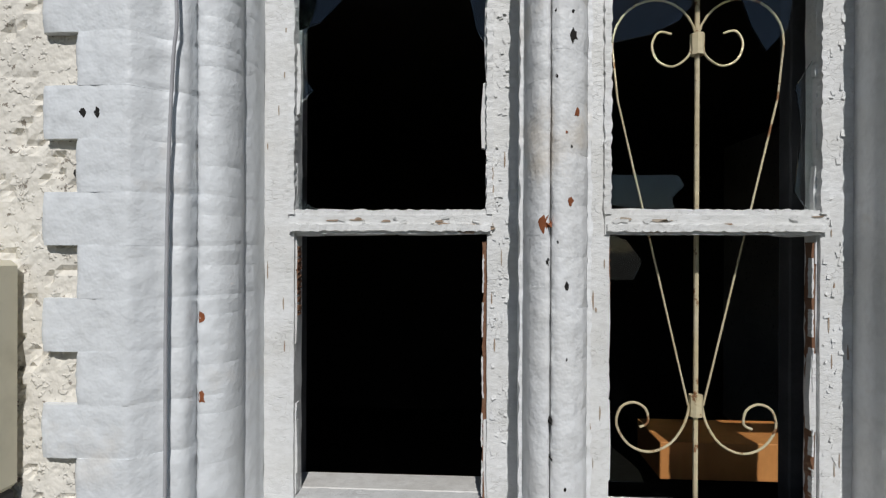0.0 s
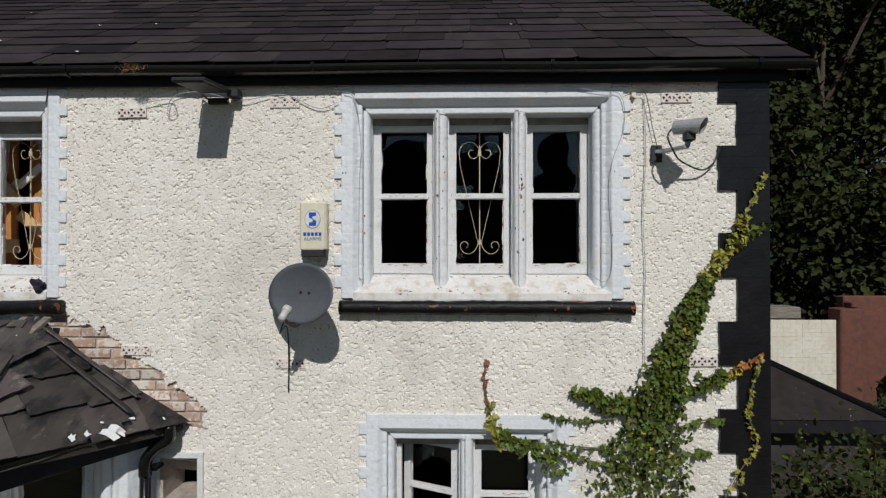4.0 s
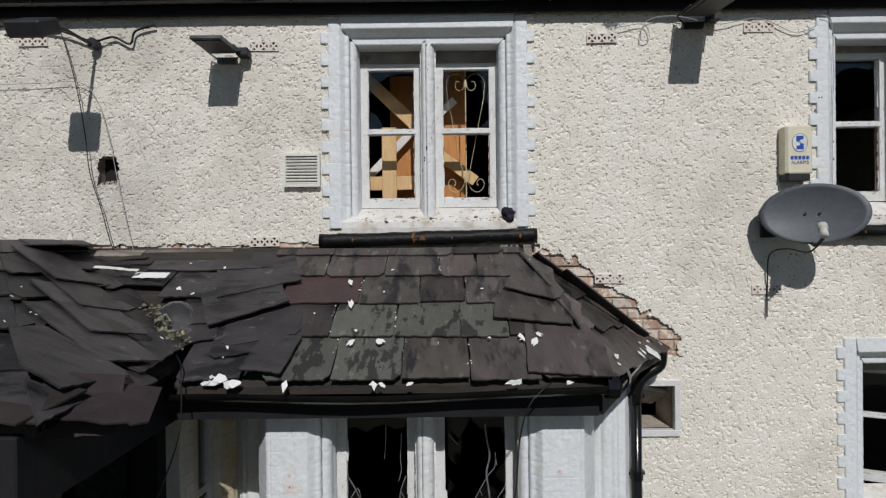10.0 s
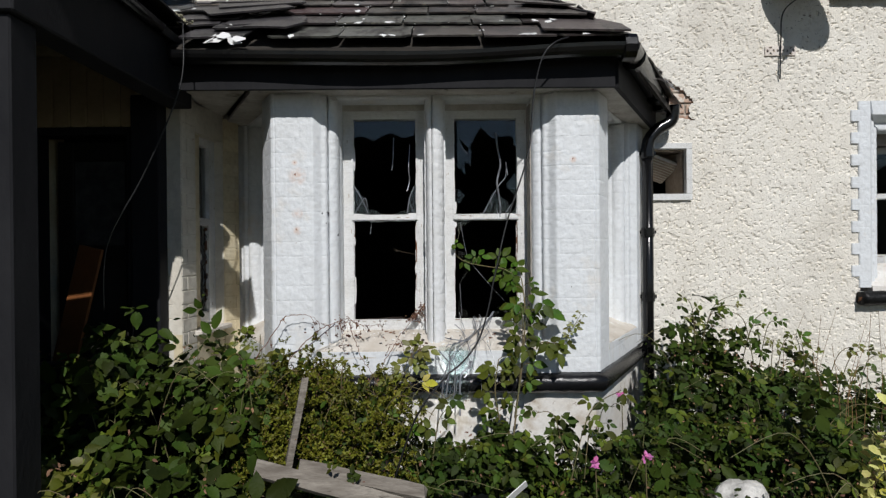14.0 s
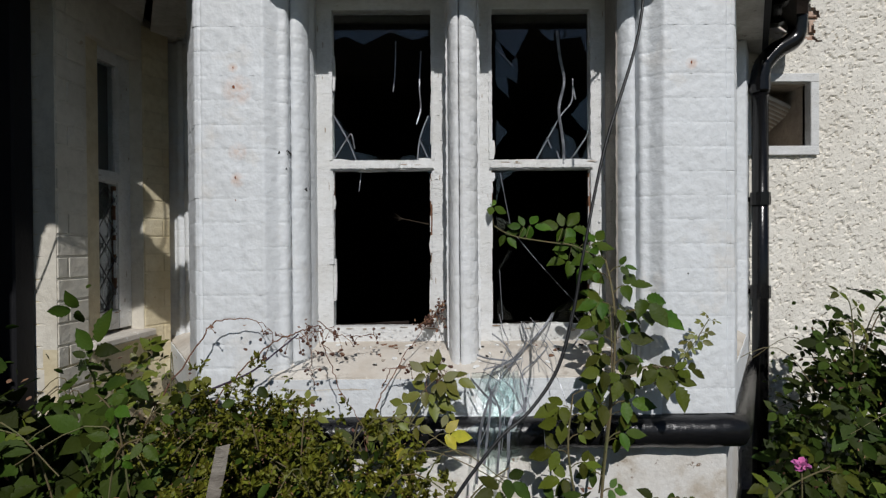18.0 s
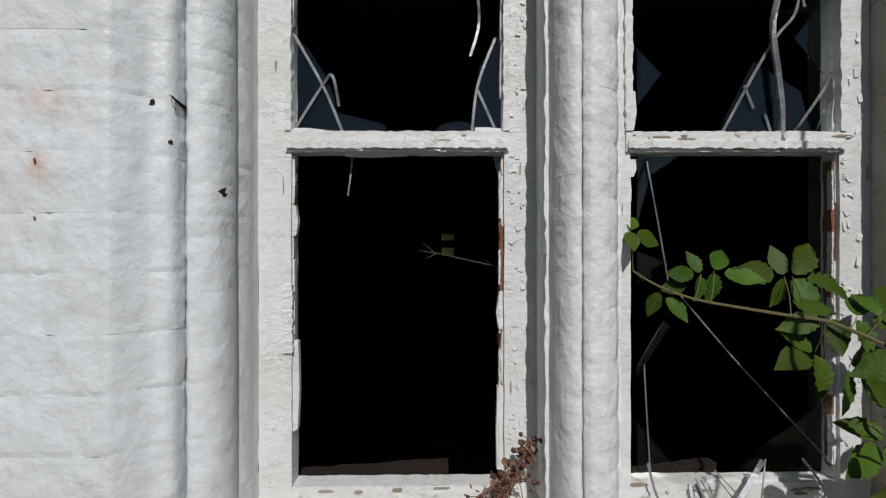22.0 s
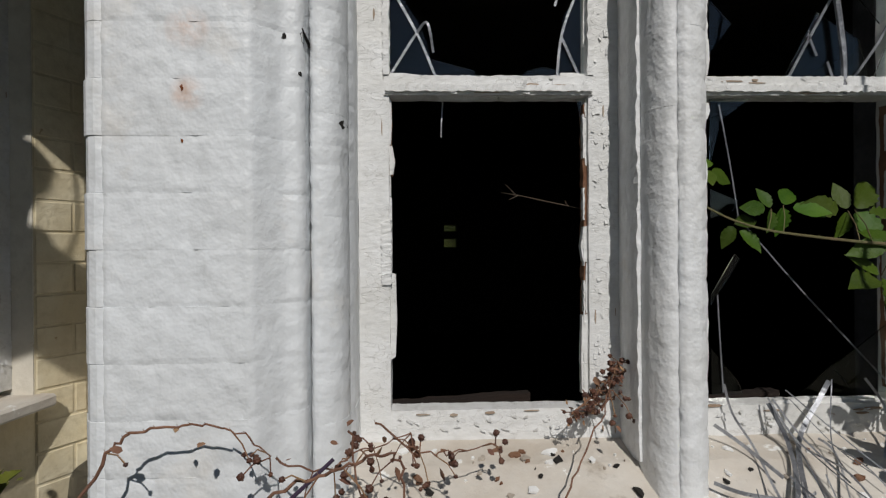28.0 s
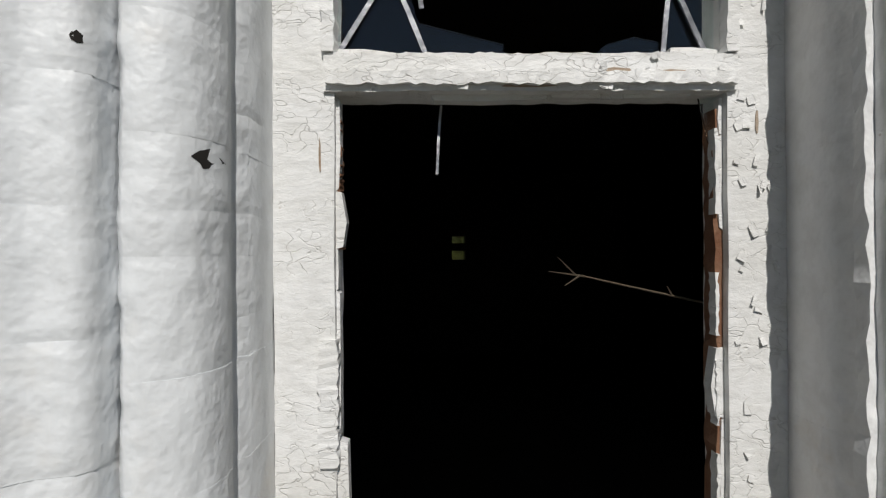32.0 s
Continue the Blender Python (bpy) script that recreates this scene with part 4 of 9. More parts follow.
def bay_ring(off):
    """The bay's plan moved outwards."""
    a = math.radians(ANG)
    t = math.tan(a / 2) * off
    return [(BX0 - 0.59 - off * math.sin(a) - 0.0, 0.03), (BX0 - t, BY - off), (BX1 + t, BY - off), (BX1 + 0.59 + off * math.sin(a), 0.03)]


prism(bm, bay_ring(-0.012) + bay_ring(-0.22)[::-1], 0.30, 1.10)
part("plinth", bm, M_SILL, bay, "off-white rendered plinth below the bay")
bm = bmesh.new()
roll_moulding(bm, [(x, y, 1.05) for x, y in bay_ring(0.012)], 0.052)
part("drip_moulding", bm, M_BLACKPAINT, bay, "black gloss round moulding", True)
for mm, a, b in ((M_FRONT, -4.005, -2.745), (M_LEFT, 0.21, 0.895), (M_RIGHT, 0.21, 0.895)):
    bm = bmesh.new()
    box(bm, a, b, -0.008, 0.22, 1.10, 1.222, mm)
    part("apron", bm, M_BRICKPAINT, bay, "white painted apron under the sill")
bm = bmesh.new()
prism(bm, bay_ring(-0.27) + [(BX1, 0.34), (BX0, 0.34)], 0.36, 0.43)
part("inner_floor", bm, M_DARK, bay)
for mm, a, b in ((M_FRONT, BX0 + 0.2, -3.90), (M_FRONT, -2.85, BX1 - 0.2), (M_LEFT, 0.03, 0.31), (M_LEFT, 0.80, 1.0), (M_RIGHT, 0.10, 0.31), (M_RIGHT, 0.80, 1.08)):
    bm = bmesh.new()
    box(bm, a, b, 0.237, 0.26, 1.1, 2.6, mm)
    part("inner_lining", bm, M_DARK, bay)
# corner bullnoses
bm = bmesh.new()
prism(bm, [(0.022 * math.cos(a * math.tau / 12), 0.022 * math.sin(a * math.tau / 12)) for a in range(12)], 0.0, 0.0779, None, 0.0008)
nose = mesh_of("corner_brick", bm, M_BRICKPAINT)
for x in (BX0, BX1):
    for i in range(19):
        ob = part("corner_brick", nose, None, bay)
        ob.matrix_basis = pose(x + U(-.001, .001), BY + 0.012 + U(-.001, .001), 1.105 + i * 0.078)
# bay ceiling in near-black: floor and ceiling colours keep the room dark
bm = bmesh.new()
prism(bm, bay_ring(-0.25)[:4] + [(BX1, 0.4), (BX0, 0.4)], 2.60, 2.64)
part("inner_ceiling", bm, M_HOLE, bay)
# white soffit given a darker wood colour in place of the eaves shade
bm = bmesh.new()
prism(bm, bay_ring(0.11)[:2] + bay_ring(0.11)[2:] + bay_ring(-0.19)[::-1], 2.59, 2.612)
part("soffit", bm, M_GRIMYSHADEWOOD, bay, "painted soffit under the eaves, coloured dark for the shade")
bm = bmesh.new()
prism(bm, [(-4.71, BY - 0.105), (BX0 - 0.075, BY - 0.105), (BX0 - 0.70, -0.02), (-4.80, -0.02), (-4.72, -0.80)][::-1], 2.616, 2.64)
part("recess_soffit", bm, M_GRIMYSHADEWOOD, bay, "boarded soffit between the bay and the porch, coloured dark for the shade")
# fascia
ring = [(-4.71, BY - 0.11)] + bay_ring(0.11)[1:]
for (ax, ay), (bx, by) in zip(ring, ring[1:]):
    bm = bmesh.new()
    ln = math.hypot(bx - ax, by - ay)
    box(bm, 0, ln, -0.024, 0, 2.573, 2.745, pose(ax, ay, 0, 0, 0, math.degrees(math.atan2(by - ay, bx - ax))))
    part("fascia", bm, M_BLACKTIMBER, bay, "black fascia board with scuffed paint")


# ---- roofs ----
def plane_at(origin, along, upslope):
    """A frame on a roof plane: x along the eave, y up the slope, z out of it."""
    x = Vector(along).normalized()
    y = Vector(upslope).normalized()
    z = x.cross(y).normalized()
    return Matrix(((x.x, y.x, z.x, origin[0]), (x.y, y.y, z.y, origin[1]), (x.z, y.z, z.z, origin[2]), (0, 0, 0, 1)))


def slate_bm(w, hgt, seed, chip=0.012, t=0.007):
    """One slate lying in its plane, tail at y = 0, with chipped tail and corners."""
    r = random.Random(seed)
    bm = bmesh.new()
    o = [(0, hgt), (0, r.uniform(0, 0.02))]
    if r.random() < 0.35:
        o[-1] = (0, r.uniform(0.02, 0.05))
        o.append((r.uniform(0.02, 0.05), r.uniform(0, 0.006)))
    for k in range(1, 5):
        o.append((w * k / 5, r.uniform(-chip * 0.3, chip * 0.5)))
    if r.random() < 0.35:
        o.append((w - r.uniform(0.02, 0.05), r.uniform(0, 0.006)))
        o.append((w, r.uniform(0.02, 0.05)))
    else:
        o.append((w, r.uniform(0, 0.02)))
    o.append((w, hgt))
    prism(bm, o, 0, t, None, 0.0015)
    return bm


ROOF_SLOPE = 0.70
eave_y, eave_z = -0.135, 5.235
k = 1 / math.hypot(1, ROOF_SLOPE)
R_MAIN = plane_at((0, eave_y, eave_z), (1, 0, 0), (0, k, ROOF_SLOPE * k))
roof = empty("roof", "dark slate main roof with uneven weathered courses", "roof", kind="structure")
bm = bmesh.new()
box(bm, -9.8, 2.62, 0.02, 4.0, -0.05, -0.012, R_MAIN)
yr, zr = eave_y + 4.0 * k, eave_z + 4.0 * ROOF_SLOPE * k
box(bm, -9.8, 2.62, 0.0, 4.0, -0.05, -0.012, plane_at((-7.18, 2 * yr - eave_y, eave_z), (-1, 0, 0), (0, -k, ROOF_SLOPE * k)))
part("roof_deck", bm, M_DARK, roof)
row, s, far = 0, 0.0, bmesh.new()
while s < 3.95:
    expo = max(0.15, 0.275 - 0.009 * row)
    x = -9.4 + U(-0.3, 0)
    while x < 2.63:
        w = U(0.75, 1.2) * max(0.26, 0.56 - 0.022 * row)
        x2 = min(x + w, 2.64)
        if 2.64 - x2 < 0.12:
            x2 = 2.64
        w = x2 - x - 0.004
        tilt = math.degrees(0.016 / (expo * 1.5)) + U(-0.25, 0.35)
        if row < 12 and x > -6.9:
            ob = part("slate", slate_bm(w, expo * 2.05, rnd.random(), 0.014), M_SLATE, roof)
            ob.matrix_basis = R_MAIN @ pose(x, s + U(-0.008, 0.008), 0.020 + U(0, 0.004), -tilt, U(-0.3, 0.3), U(-0.6, 0.6))
        else:
            b2 = slate_bm(w, expo * 2.05, rnd.random(), 0.014)
            b2.transform(R_MAIN @ pose(x, s, 0.020, -tilt, 0, U(-0.5, 0.5)))
            tmp = bpy.data.meshes.new("t")
            b2.to_mesh(tmp)
            b2.free()
            far.from_mesh(tmp)
            bpy.data.meshes.remove(tmp)
        x = x2
    s += expo
    row += 1
tagged(part("far_slates", far, M_SLATE, roof), kind="stuff")
bm = bmesh.new()
ridge_y, ridge_z = eave_y + 3.98 * k, eave_z + 3.98 * ROOF_SLOPE * k
tube(bm, [(-9.8, ridge_y, ridge_z - 0.03), (2.64, ridge_y, ridge_z - 0.03)], 0.11, 10)
part("ridge", bm, M_SLATE, roof)


def gutter_bm(pts, r, bottom=0.0):
    """A half-round trough along points, open upwards, with a lip."""
    bm = bmesh.new()
    rings = []
    pts = [Vector(p) for p in pts]
    for i, p in enumerate(pts):
        t = pts[min(i + 1, len(pts) - 1)] - pts[max(i - 1, 0)]
        a = Vector((t.y, -t.x, 0)).normalized()
        out = []
        for q in range(11):
            ang = math.pi * q / 10
            out.append(bm.verts.new(p + a * r * math.cos(ang) - Vector((0, 0, r * math.sin(ang)))))
        for q in range(10, -1, -1):
            ang = math.pi * q / 10
            out.append(bm.verts.new(p + a * (r - 0.004) * math.cos(ang) - Vector((0, 0, (r - 0.004) * math.sin(ang)))))
        rings.append(out)
    for a, b in zip(rings, rings[1:]):
        for i in range(22):
            j = (i + 1) % 22
            bm.faces.new((a[i], a[j], b[j], b[i]))
    bm.faces.new(rings[0])
    bm.faces.new(rings[-1])
    return bm


gut = empty("gutter", "black half-round gutter along the main eaves", "gutter")
bm = gutter_bm([(-7.8 + i * 0.5, -0.106, 5.230 + 0.004 * math.sin(i * 1.3)) for i in range(21)] + [(2.66, -0.106, 5.230)], 0.058)
trough = part("trough", bm, M_GUTTER, gut, smooth=False)
for x in (-6.1, -4.3, -2.5, -0.75, 0.9, 2.3):
    bm = bmesh.new()
    tube(bm, [(x, -0.106 + 0.063 * math.cos(math.pi * i / 8), 5.232 - 0.063 * math.sin(math.pi * i / 8)) for i in range(9)], 0.006, 6)
    box(bm, x - 0.012, x + 0.012, -0.169, -0.160, 5.21, 5.24)
    part("bracket", bm, M_GUTTER, trough)
bm = bmesh.new()
box(bm, -7.8, 2.55, -0.05, -0.025, 5.12, 5.262)
tagged(part("fascia", bm, M_BLACKTIMBER), "black fascia board under the main gutter", "fascia", kind="structure")

# black painted quoins at the house corner
quoin = empty("trim", "black painted toothed quoins at the house corner", "quoins", kind="structure")
zq, i = 5.13, 0
for za, zb in ((4.98, 5.14), (4.676, 4.98), (4.365, 4.676), (4.063, 4.365), (3.75, 4.063), (3.441, 3.75), (3.136, 3.441), (2.828, 3.136), (2.524, 2.828), (2.22, 2.524), (1.91, 2.22), (1.6, 1.91), (1.29, 1.6), (0.98, 1.29), (0.67, 0.98), (0.36, 0.67)):
    long = i % 2 == 0
    for c in range(4):
        bm = bmesh.new()
        zz = za + (zb - za) * c / 4
        box(bm, (2.085 if long else 2.21) + U(-0.004, 0.004), 2.436, -0.016 + U(-0.0003, 0.0003), 0.10, zz, zz + (zb - za) / 4)
        part("brick", bevelled(bm, 0.0007), M_BLACKPAINT, quoin)
    i += 1

# ---- the bay's roof ----
bay_roof = empty("bay_roof", "broken slate roof over the bay with slipped slates", "roof", kind="structure")
BS = 0.657
kb = 1 / math.hypot(1, BS)
EB_Y, EB_Z = -1.13, 2.775
R_BAY = plane_at((0, EB_Y, EB_Z), (1, 0, 0), (0, kb, BS * kb))
HIP0, HIP1 = Vector((-2.42, EB_Y, EB_Z)), Vector((-2.79, -0.08, EB_Z + BS * 1.05))
CR = Vector((-1.71, -0.04, 2.71))
bm = bmesh.new()
for tri in (((-5.9, -0.03, EB_Z + BS * 1.10), (-4.62, EB_Y, EB_Z), HIP0, HIP1), (HIP0, CR, HIP1)):
    f = [bm.verts.new(Vector(p) - Vector((0, 0, 0.02))) for p in tri]
    g = [bm.verts.new(Vector(p) - Vector((0, 0, 0.06))) for p in tri]
    bm.faces.new(f)
    bm.faces.new(g[::-1])
    for i in range(len(f)):
        j = (i + 1) % len(f)
        bm.faces.new((f[i], f[j], g[j], g[i]))
part("roof_deck", bm, M_DECK, bay_roof, "dark rotten boards under the slates")


def lay(parent, m, x, s, w, hgt, mt, turn=0.0, lift=0.018, tilt=3.0, seed=None, roll=0.0, name="slate"):
    ob = part(name, slate_bm(w, hgt, seed if seed is not None else rnd.random(), 0.02, 0.009), mt, parent)
    ob.matrix_basis = m @ pose(x, s, lift, -tilt, roll, turn)
    return ob


def cut_slate(parent, m, x, s, w, hgt, mt, turn, lift, bounds, fall=0.030):
    """A chipped slate in a roof plane, cut to straight bounds (a, b, c: a x + b y <= c), its tail proud of its head."""
    q = random.Random(rnd.random())
    o = [(0, hgt)]
    for k_ in range(1, 5):
        o.append((q.uniform(-0.004, 0.004), hgt * (1 - k_ / 5)))
    cl, cr_ = q.choice((0, 0, 0, 0, 0.012, 0.03)), q.choice((0, 0, 0, 0, 0.014, 0.035))
    o += [(0, cl), (cl, 0)] if cl else [(0, 0)]
    for k_ in range(1, 14):
        o.append((w * k_ / 14, q.uniform(-0.006, 0.004)))
    o += [(w - cr_, 0), (w, cr_)] if cr_ else [(w, 0)]
    for k_ in range(1, 5):
        o.append((w + q.uniform(-0.004, 0.004), hgt * k_ / 5))
    o.append((w, hgt))
    c_, s_ = math.cos(math.radians(turn)), math.sin(math.radians(turn))
    P = [(x + u * c_ - v * s_, s + u * s_ + v * c_, v) for u, v in o]
    for a_, b_, d_ in bounds:
        out = []
        for p, r in zip(P, P[1:] + P[:1]):
            fp, fr_ = a_ * p[0] + b_ * p[1] - d_, a_ * r[0] + b_ * r[1] - d_
            if fp <= 0:
                out.append(p)
            if (fp < 0) != (fr_ < 0):
                t_ = fp / (fp - fr_)
                out.append(tuple(p[i] + (r[i] - p[i]) * t_ for i in range(3)))
        P = out
        if len(P) < 3:
            return None
    bm = bmesh.new()
    top = [bm.verts.new((u, v, lift + 0.009 + fall * (1 - k_ / hgt))) for u, v, k_ in P]
    low = [bm.verts.new((u, v, lift + fall * (1 - k_ / hgt))) for u, v, k_ in P]
    bm.faces.new(top)
    bm.faces.new(low[::-1])
    for i in range(len(P)):
        j = (i + 1) % len(P)
        bm.faces.new((top[i], top[j], low[j], low[i]))
    ob = part("slate", bm, mt, parent)
    ob.matrix_basis = m
    return ob


D, G, P_ = M_BAYSLATE, M_SLATEG, M_SLATER
ks = math.hypot(1.05, BS * 1.05)
HIPX = (HIP1.x - HIP0.x) / ks
FRONT_B = [(1.0, -HIPX, HIP0.x + 0.012), (0.0, 1.0, 1.185)]
# courses on the front slope: tail distance, first x, widths, materials
for s_, x_, ws, ms in ((-0.02, -4.19, (0.35, 0.36, 0.35, 0.36, 0.40), (G, G, D, D, D)), (0.30, -4.18, (0.28, 0.36, 0.37, 0.27, 0.34, 0.3), (D, G, G, G, D, D)),
                       (0.59, -4.25, (0.48, 0.36, 0.28, 0.30, 0.36), (P_, D, D, D, D)), (0.86, -4.28, (0.26, 0.38, 0.35, 0.24, 0.36), (D, D, D, D, D)), (1.10, -4.4, (0.4, 0.42, 0.38, 0.34, 0.3), (D, D, D, D, D))):
    for w_, m_ in zip(ws, ms):
        cut_slate(bay_roof, R_BAY, x_ + 0.004, s_ + U(-0.012, 0.012), w_ - 0.008, 0.46, m_, U(-1.2, 1.2), 0.002, FRONT_B)
        x_ += w_
# slates of the left part, slipped towards the valley
for x_, s_, w_, h_, t_, l_ in ((-4.78, 0.93, 0.46, 0.40, 3, 0.012), (-5.20, 0.95, 0.42, 0.40, -3, 0.006), (-4.62, 0.62, 0.50, 0.34, 20, 0.030), (-5.0, 0.66, 0.40, 0.36, -2, 0.010), (-4.58, 0.36, 0.46, 0.36, 27, 0.040), (-4.50, 0.13, 0.40, 0.36, 10, 0.012), (-4.30, 0.02, 0.22, 0.30, -8, 0.045),
                               (-5.60, 1.0, 0.40, 0.3, 2, 0.006), (-5.35, 0.80, 0.34, 0.36, -4, 0.004), (-4.86, 0.20, 0.36, 0.40, 16, 0.004), (-4.62, -0.02, 0.32, 0.40, 4, 0.002), (-4.46, 0.22, 0.42, 0.38, 14, 0.010), (-4.55, 0.80, 0.30, 0.38, 2, 0.008), (-4.80, 0.40, 0.34, 0.40, 6, 0.006)):
    cut_slate(bay_roof, R_BAY, x_, s_, w_, h_, M_MOSSLATE, t_, l_, FRONT_B[:1] + [(0.0, 1.0, 1.185 if x_ > -4.7 else 1.06)])
# right slope over the cant, its slates twisted and overlapping
ax_ = (CR - HIP0).normalized()
nr = ax_.cross(HIP1 - HIP0).normalized()
up_ = nr.cross(ax_).normalized()
R_CANT = plane_at(HIP0, ax_, up_)
hx, hs, cl_ = (HIP1 - HIP0).dot(ax_), (HIP1 - HIP0).dot(up_), (CR - HIP0).length
CANT_B = [(-1.0, hx / hs, 0.010), (1.0, (cl_ - hx) / hs, cl_ + 0.010)]
for x_, s_, w_, h_, t_, l_ in ((-0.10, -0.02, 0.42, 0.44, 3, 0.002), (0.32, -0.02, 0.38, 0.42, 2, 0.004), (0.70, -0.03, 0.36, 0.40, 4, 0.002), (1.05, -0.03, 0.30, 0.36, 3, 0.004), (0.05, 0.26, 0.38, 0.42, 6, 0.006), (0.43, 0.25, 0.34, 0.38, 5, 0.008), (0.76, 0.24, 0.34, 0.34, 8, 0.008),
                               (0.20, 0.52, 0.34, 0.36, 8, 0.008), (0.52, 0.52, 0.34, 0.34, 7, 0.010), (0.35, 0.78, 0.40, 0.30, 8, 0.010)):
    cut_slate(bay_roof, R_CANT, x_, s_, w_, h_, M_BAYSLATE, t_ + U(-2, 2), l_, CANT_B)
# loose slates over the hip
for x_, s_, w_, h_, t_, l_ in ((-2.98, 0.42, 0.44, 0.42, -9, 0.030), (-2.84, 0.00, 0.42, 0.42, -5, 0.026), (-2.90, 0.68, 0.34, 0.26, -24, 0.045)):
    cut_slate(bay_roof, R_BAY, x_, s_, w_, h_, M_BAYSLATE, t_, l_, [(1.0, -HIPX, HIP0.x + 0.07), (0.0, 1.0, 1.2)])
for x_, s_, w_, h_, t_, l_ in ((0.10, 0.30, 0.42, 0.34, 24, 0.030), (0.34, 0.62, 0.36, 0.28, 30, 0.034)):
    cut_slate(bay_roof, R_CANT, x_, s_, w_, h_, M_BAYSLATE, t_, l_, [(-1.0, hx / hs, 0.05), CANT_B[1]])
# long strips of slate that slid along the wall
for a, b, w_ in (((-2.66, -0.05, 3.37), (-1.98, -0.08, 2.90), 0.09), ((-2.50, -0.18, 3.25), (-1.93, -0.24, 2.84), 0.11)):
    a, b = Vector(a), Vector(b)
    ob = part("slate", slate_bm(w_, (b - a).length, rnd.random(), 0.02, 0.010), M_BAYSLATE, bay_roof)
    ob.matrix_basis = plane_at(b, Vector((0.35, -1, 0.25)), a - b)
# flashing boards against the wall
bm = bmesh.new()
box(bm, -5.75, -4.1, -0.050, -0.014, 3.40, 3.452)
box(bm, -5.75, -4.74, -0.085, -0.051, 3.36, 3.462)
for x in (-2.86, -2.79, -2.70):
    box(bm, 0, 0.055, -0.01, 0.012, -0.26, 0.0, pose(x, -0.07, 3.46, -58, 0, U(-14, 8)))
part("flashing", bm, M_OLDWOOD, bay_roof, "exposed grey timber fillet at the wall")

# bared bricks above the bay roof
bared_wall = empty("wall_patch", "bare broken red brick where render has fallen away", "brick wall", kind="structure")
zc, row = 2.62, 0
while zc < 3.60:
    x = -6.6 + (0.11 if row % 2 else 0)
    while x < -1.58:
        cxm, czm = np.array([[x + 0.105]]), np.array([[zc + 0.035]])
        on_right = -2.85 < x < -1.52 and zc < 3.60 - (x + 0.1 + 2.66) * 0.60 and zc > 2.60 - 0.66 * (x + 1.62) - 0.28
        on_line = x < -3.85 and 3.36 < zc < 3.50
        if on_right or on_line:
            bm = bmesh.new()
            box(bm, x + 0.003, x + 0.212, 0.016 + U(-0.006, 0.008), 0.029, zc + 0.003, zc + 0.066)
            part("brick", bevelled(bm, 0.004), M_BRICK, bared_wall)
        x += 0.222
    zc += 0.0765
    row += 1

# bay gutter, sagging in the middle, and its downpipe
bgut = empty("bay_gutter", "black plastic gutter sagging along the bay eaves", "gutter")
ring = bay_ring(0.19)
line = [Vector((-4.66, ring[1][1], 2.735))]
for t in range(1, 13):
    x = -4.66 + (ring[2][0] + 4.66) * t / 12
    line.append(Vector((x, ring[1][1] + 0.008 * math.sin(t), 2.735 - 0.028 * math.sin(math.pi * t / 12) ** 2 + 0.022 * t / 12)))
end = Vector((ring[3][0] - 0.02, 0.0, 2.76))
trough = part("trough", gutter_bm(line, 0.058), M_GUTTER, bgut)
line2 = [line[-1], line[-1].lerp(end, 0.08), line[-1].lerp(end, 0.5), line[-1].lerp(end, 0.93)]
part("side_trough", gutter_bm(line2, 0.058), M_GUTTER, bgut)
for p, r in ((line[-1], 0.066), (line[-1].lerp(end, 0.14), 0.064), (line[-1].lerp(end, 0.72), 0.064), (line[-1].lerp(end, 0.9), 0.066)):
    bm = bmesh.new()
    d_ = (end - line[-1]).normalized() if p.x > -2.4 else Vector((1, 0, 0))
    tube(bm, [p - d_ * 0.03 - Vector((0, 0, 0.012)), p + d_ * 0.03 - Vector((0, 0, 0.012))], r, 12)
    part("union", bm, M_GUTTER, trough)
dp = empty("downpipe", "black round downpipe with swan neck beside the bay", "downpipe")
bm = bmesh.new()
tube(bm, smooth_line([(-1.76, -0.13, 2.72), (-1.77, -0.12, 2.62), (-1.86, -0.12, 2.56), (-1.925, -0.12, 2.48), (-1.935, -0.12, 2.36)], 5), 0.042, 12)
part("swan_neck", bm, M_GUTTER, dp, smooth=True)
bm = bmesh.new()
tube(bm, [(-1.935, -0.12, 2.40), (-1.935, -0.12, 0.45)], 0.036, 14)
pipe_ = part("pipe", bm, M_GUTTER, dp, smooth=True)
for z in (2.40, 1.86, 1.42):
    bm = bmesh.new()
    tube(bm, [(-1.935, -0.12, z - 0.03), (-1.935, -0.12, z + 0.03)], 0.044, 14)
    box(bm, -2.0, -1.87, -0.10, -0.0, z - 0.012, z + 0.012)
    part("pipe_clip", bm, M_GUTTER, pipe_)

# ---- the wing and its porch ----
wing = empty("wall_wing", "painted brick side wall of the porch wing with a leaded window", "wall", kind="structure")
WX = -4.78
M_SIDE = pose(WX, -0.80, 0, 0, 0, 84)


def brick_face(parent, m, x0, x1, z0, z1, mt, seed, length=0.222, course=0.0775, proud=0.0085, gap=0.004):
    r = random.Random(seed)
    z, row = z0, 0
    while z < z1 - 0.01:
        x = x0 - (0.11 if row % 2 else 0)
        while x < x1 - 0.005:
            a, b = max(x, x0), min(x + length, x1)
            if b - a > 0.02:
                bm = bmesh.new()
                box(bm, a + gap, b - gap, -proud + r.uniform(-0.001, 0.001), 0.02, z + gap, min(z + course, z1) - gap, m)
                part("brick", bevelled(bm, 0.0018), mt, parent)
            x += length
        z += course
        row += 1


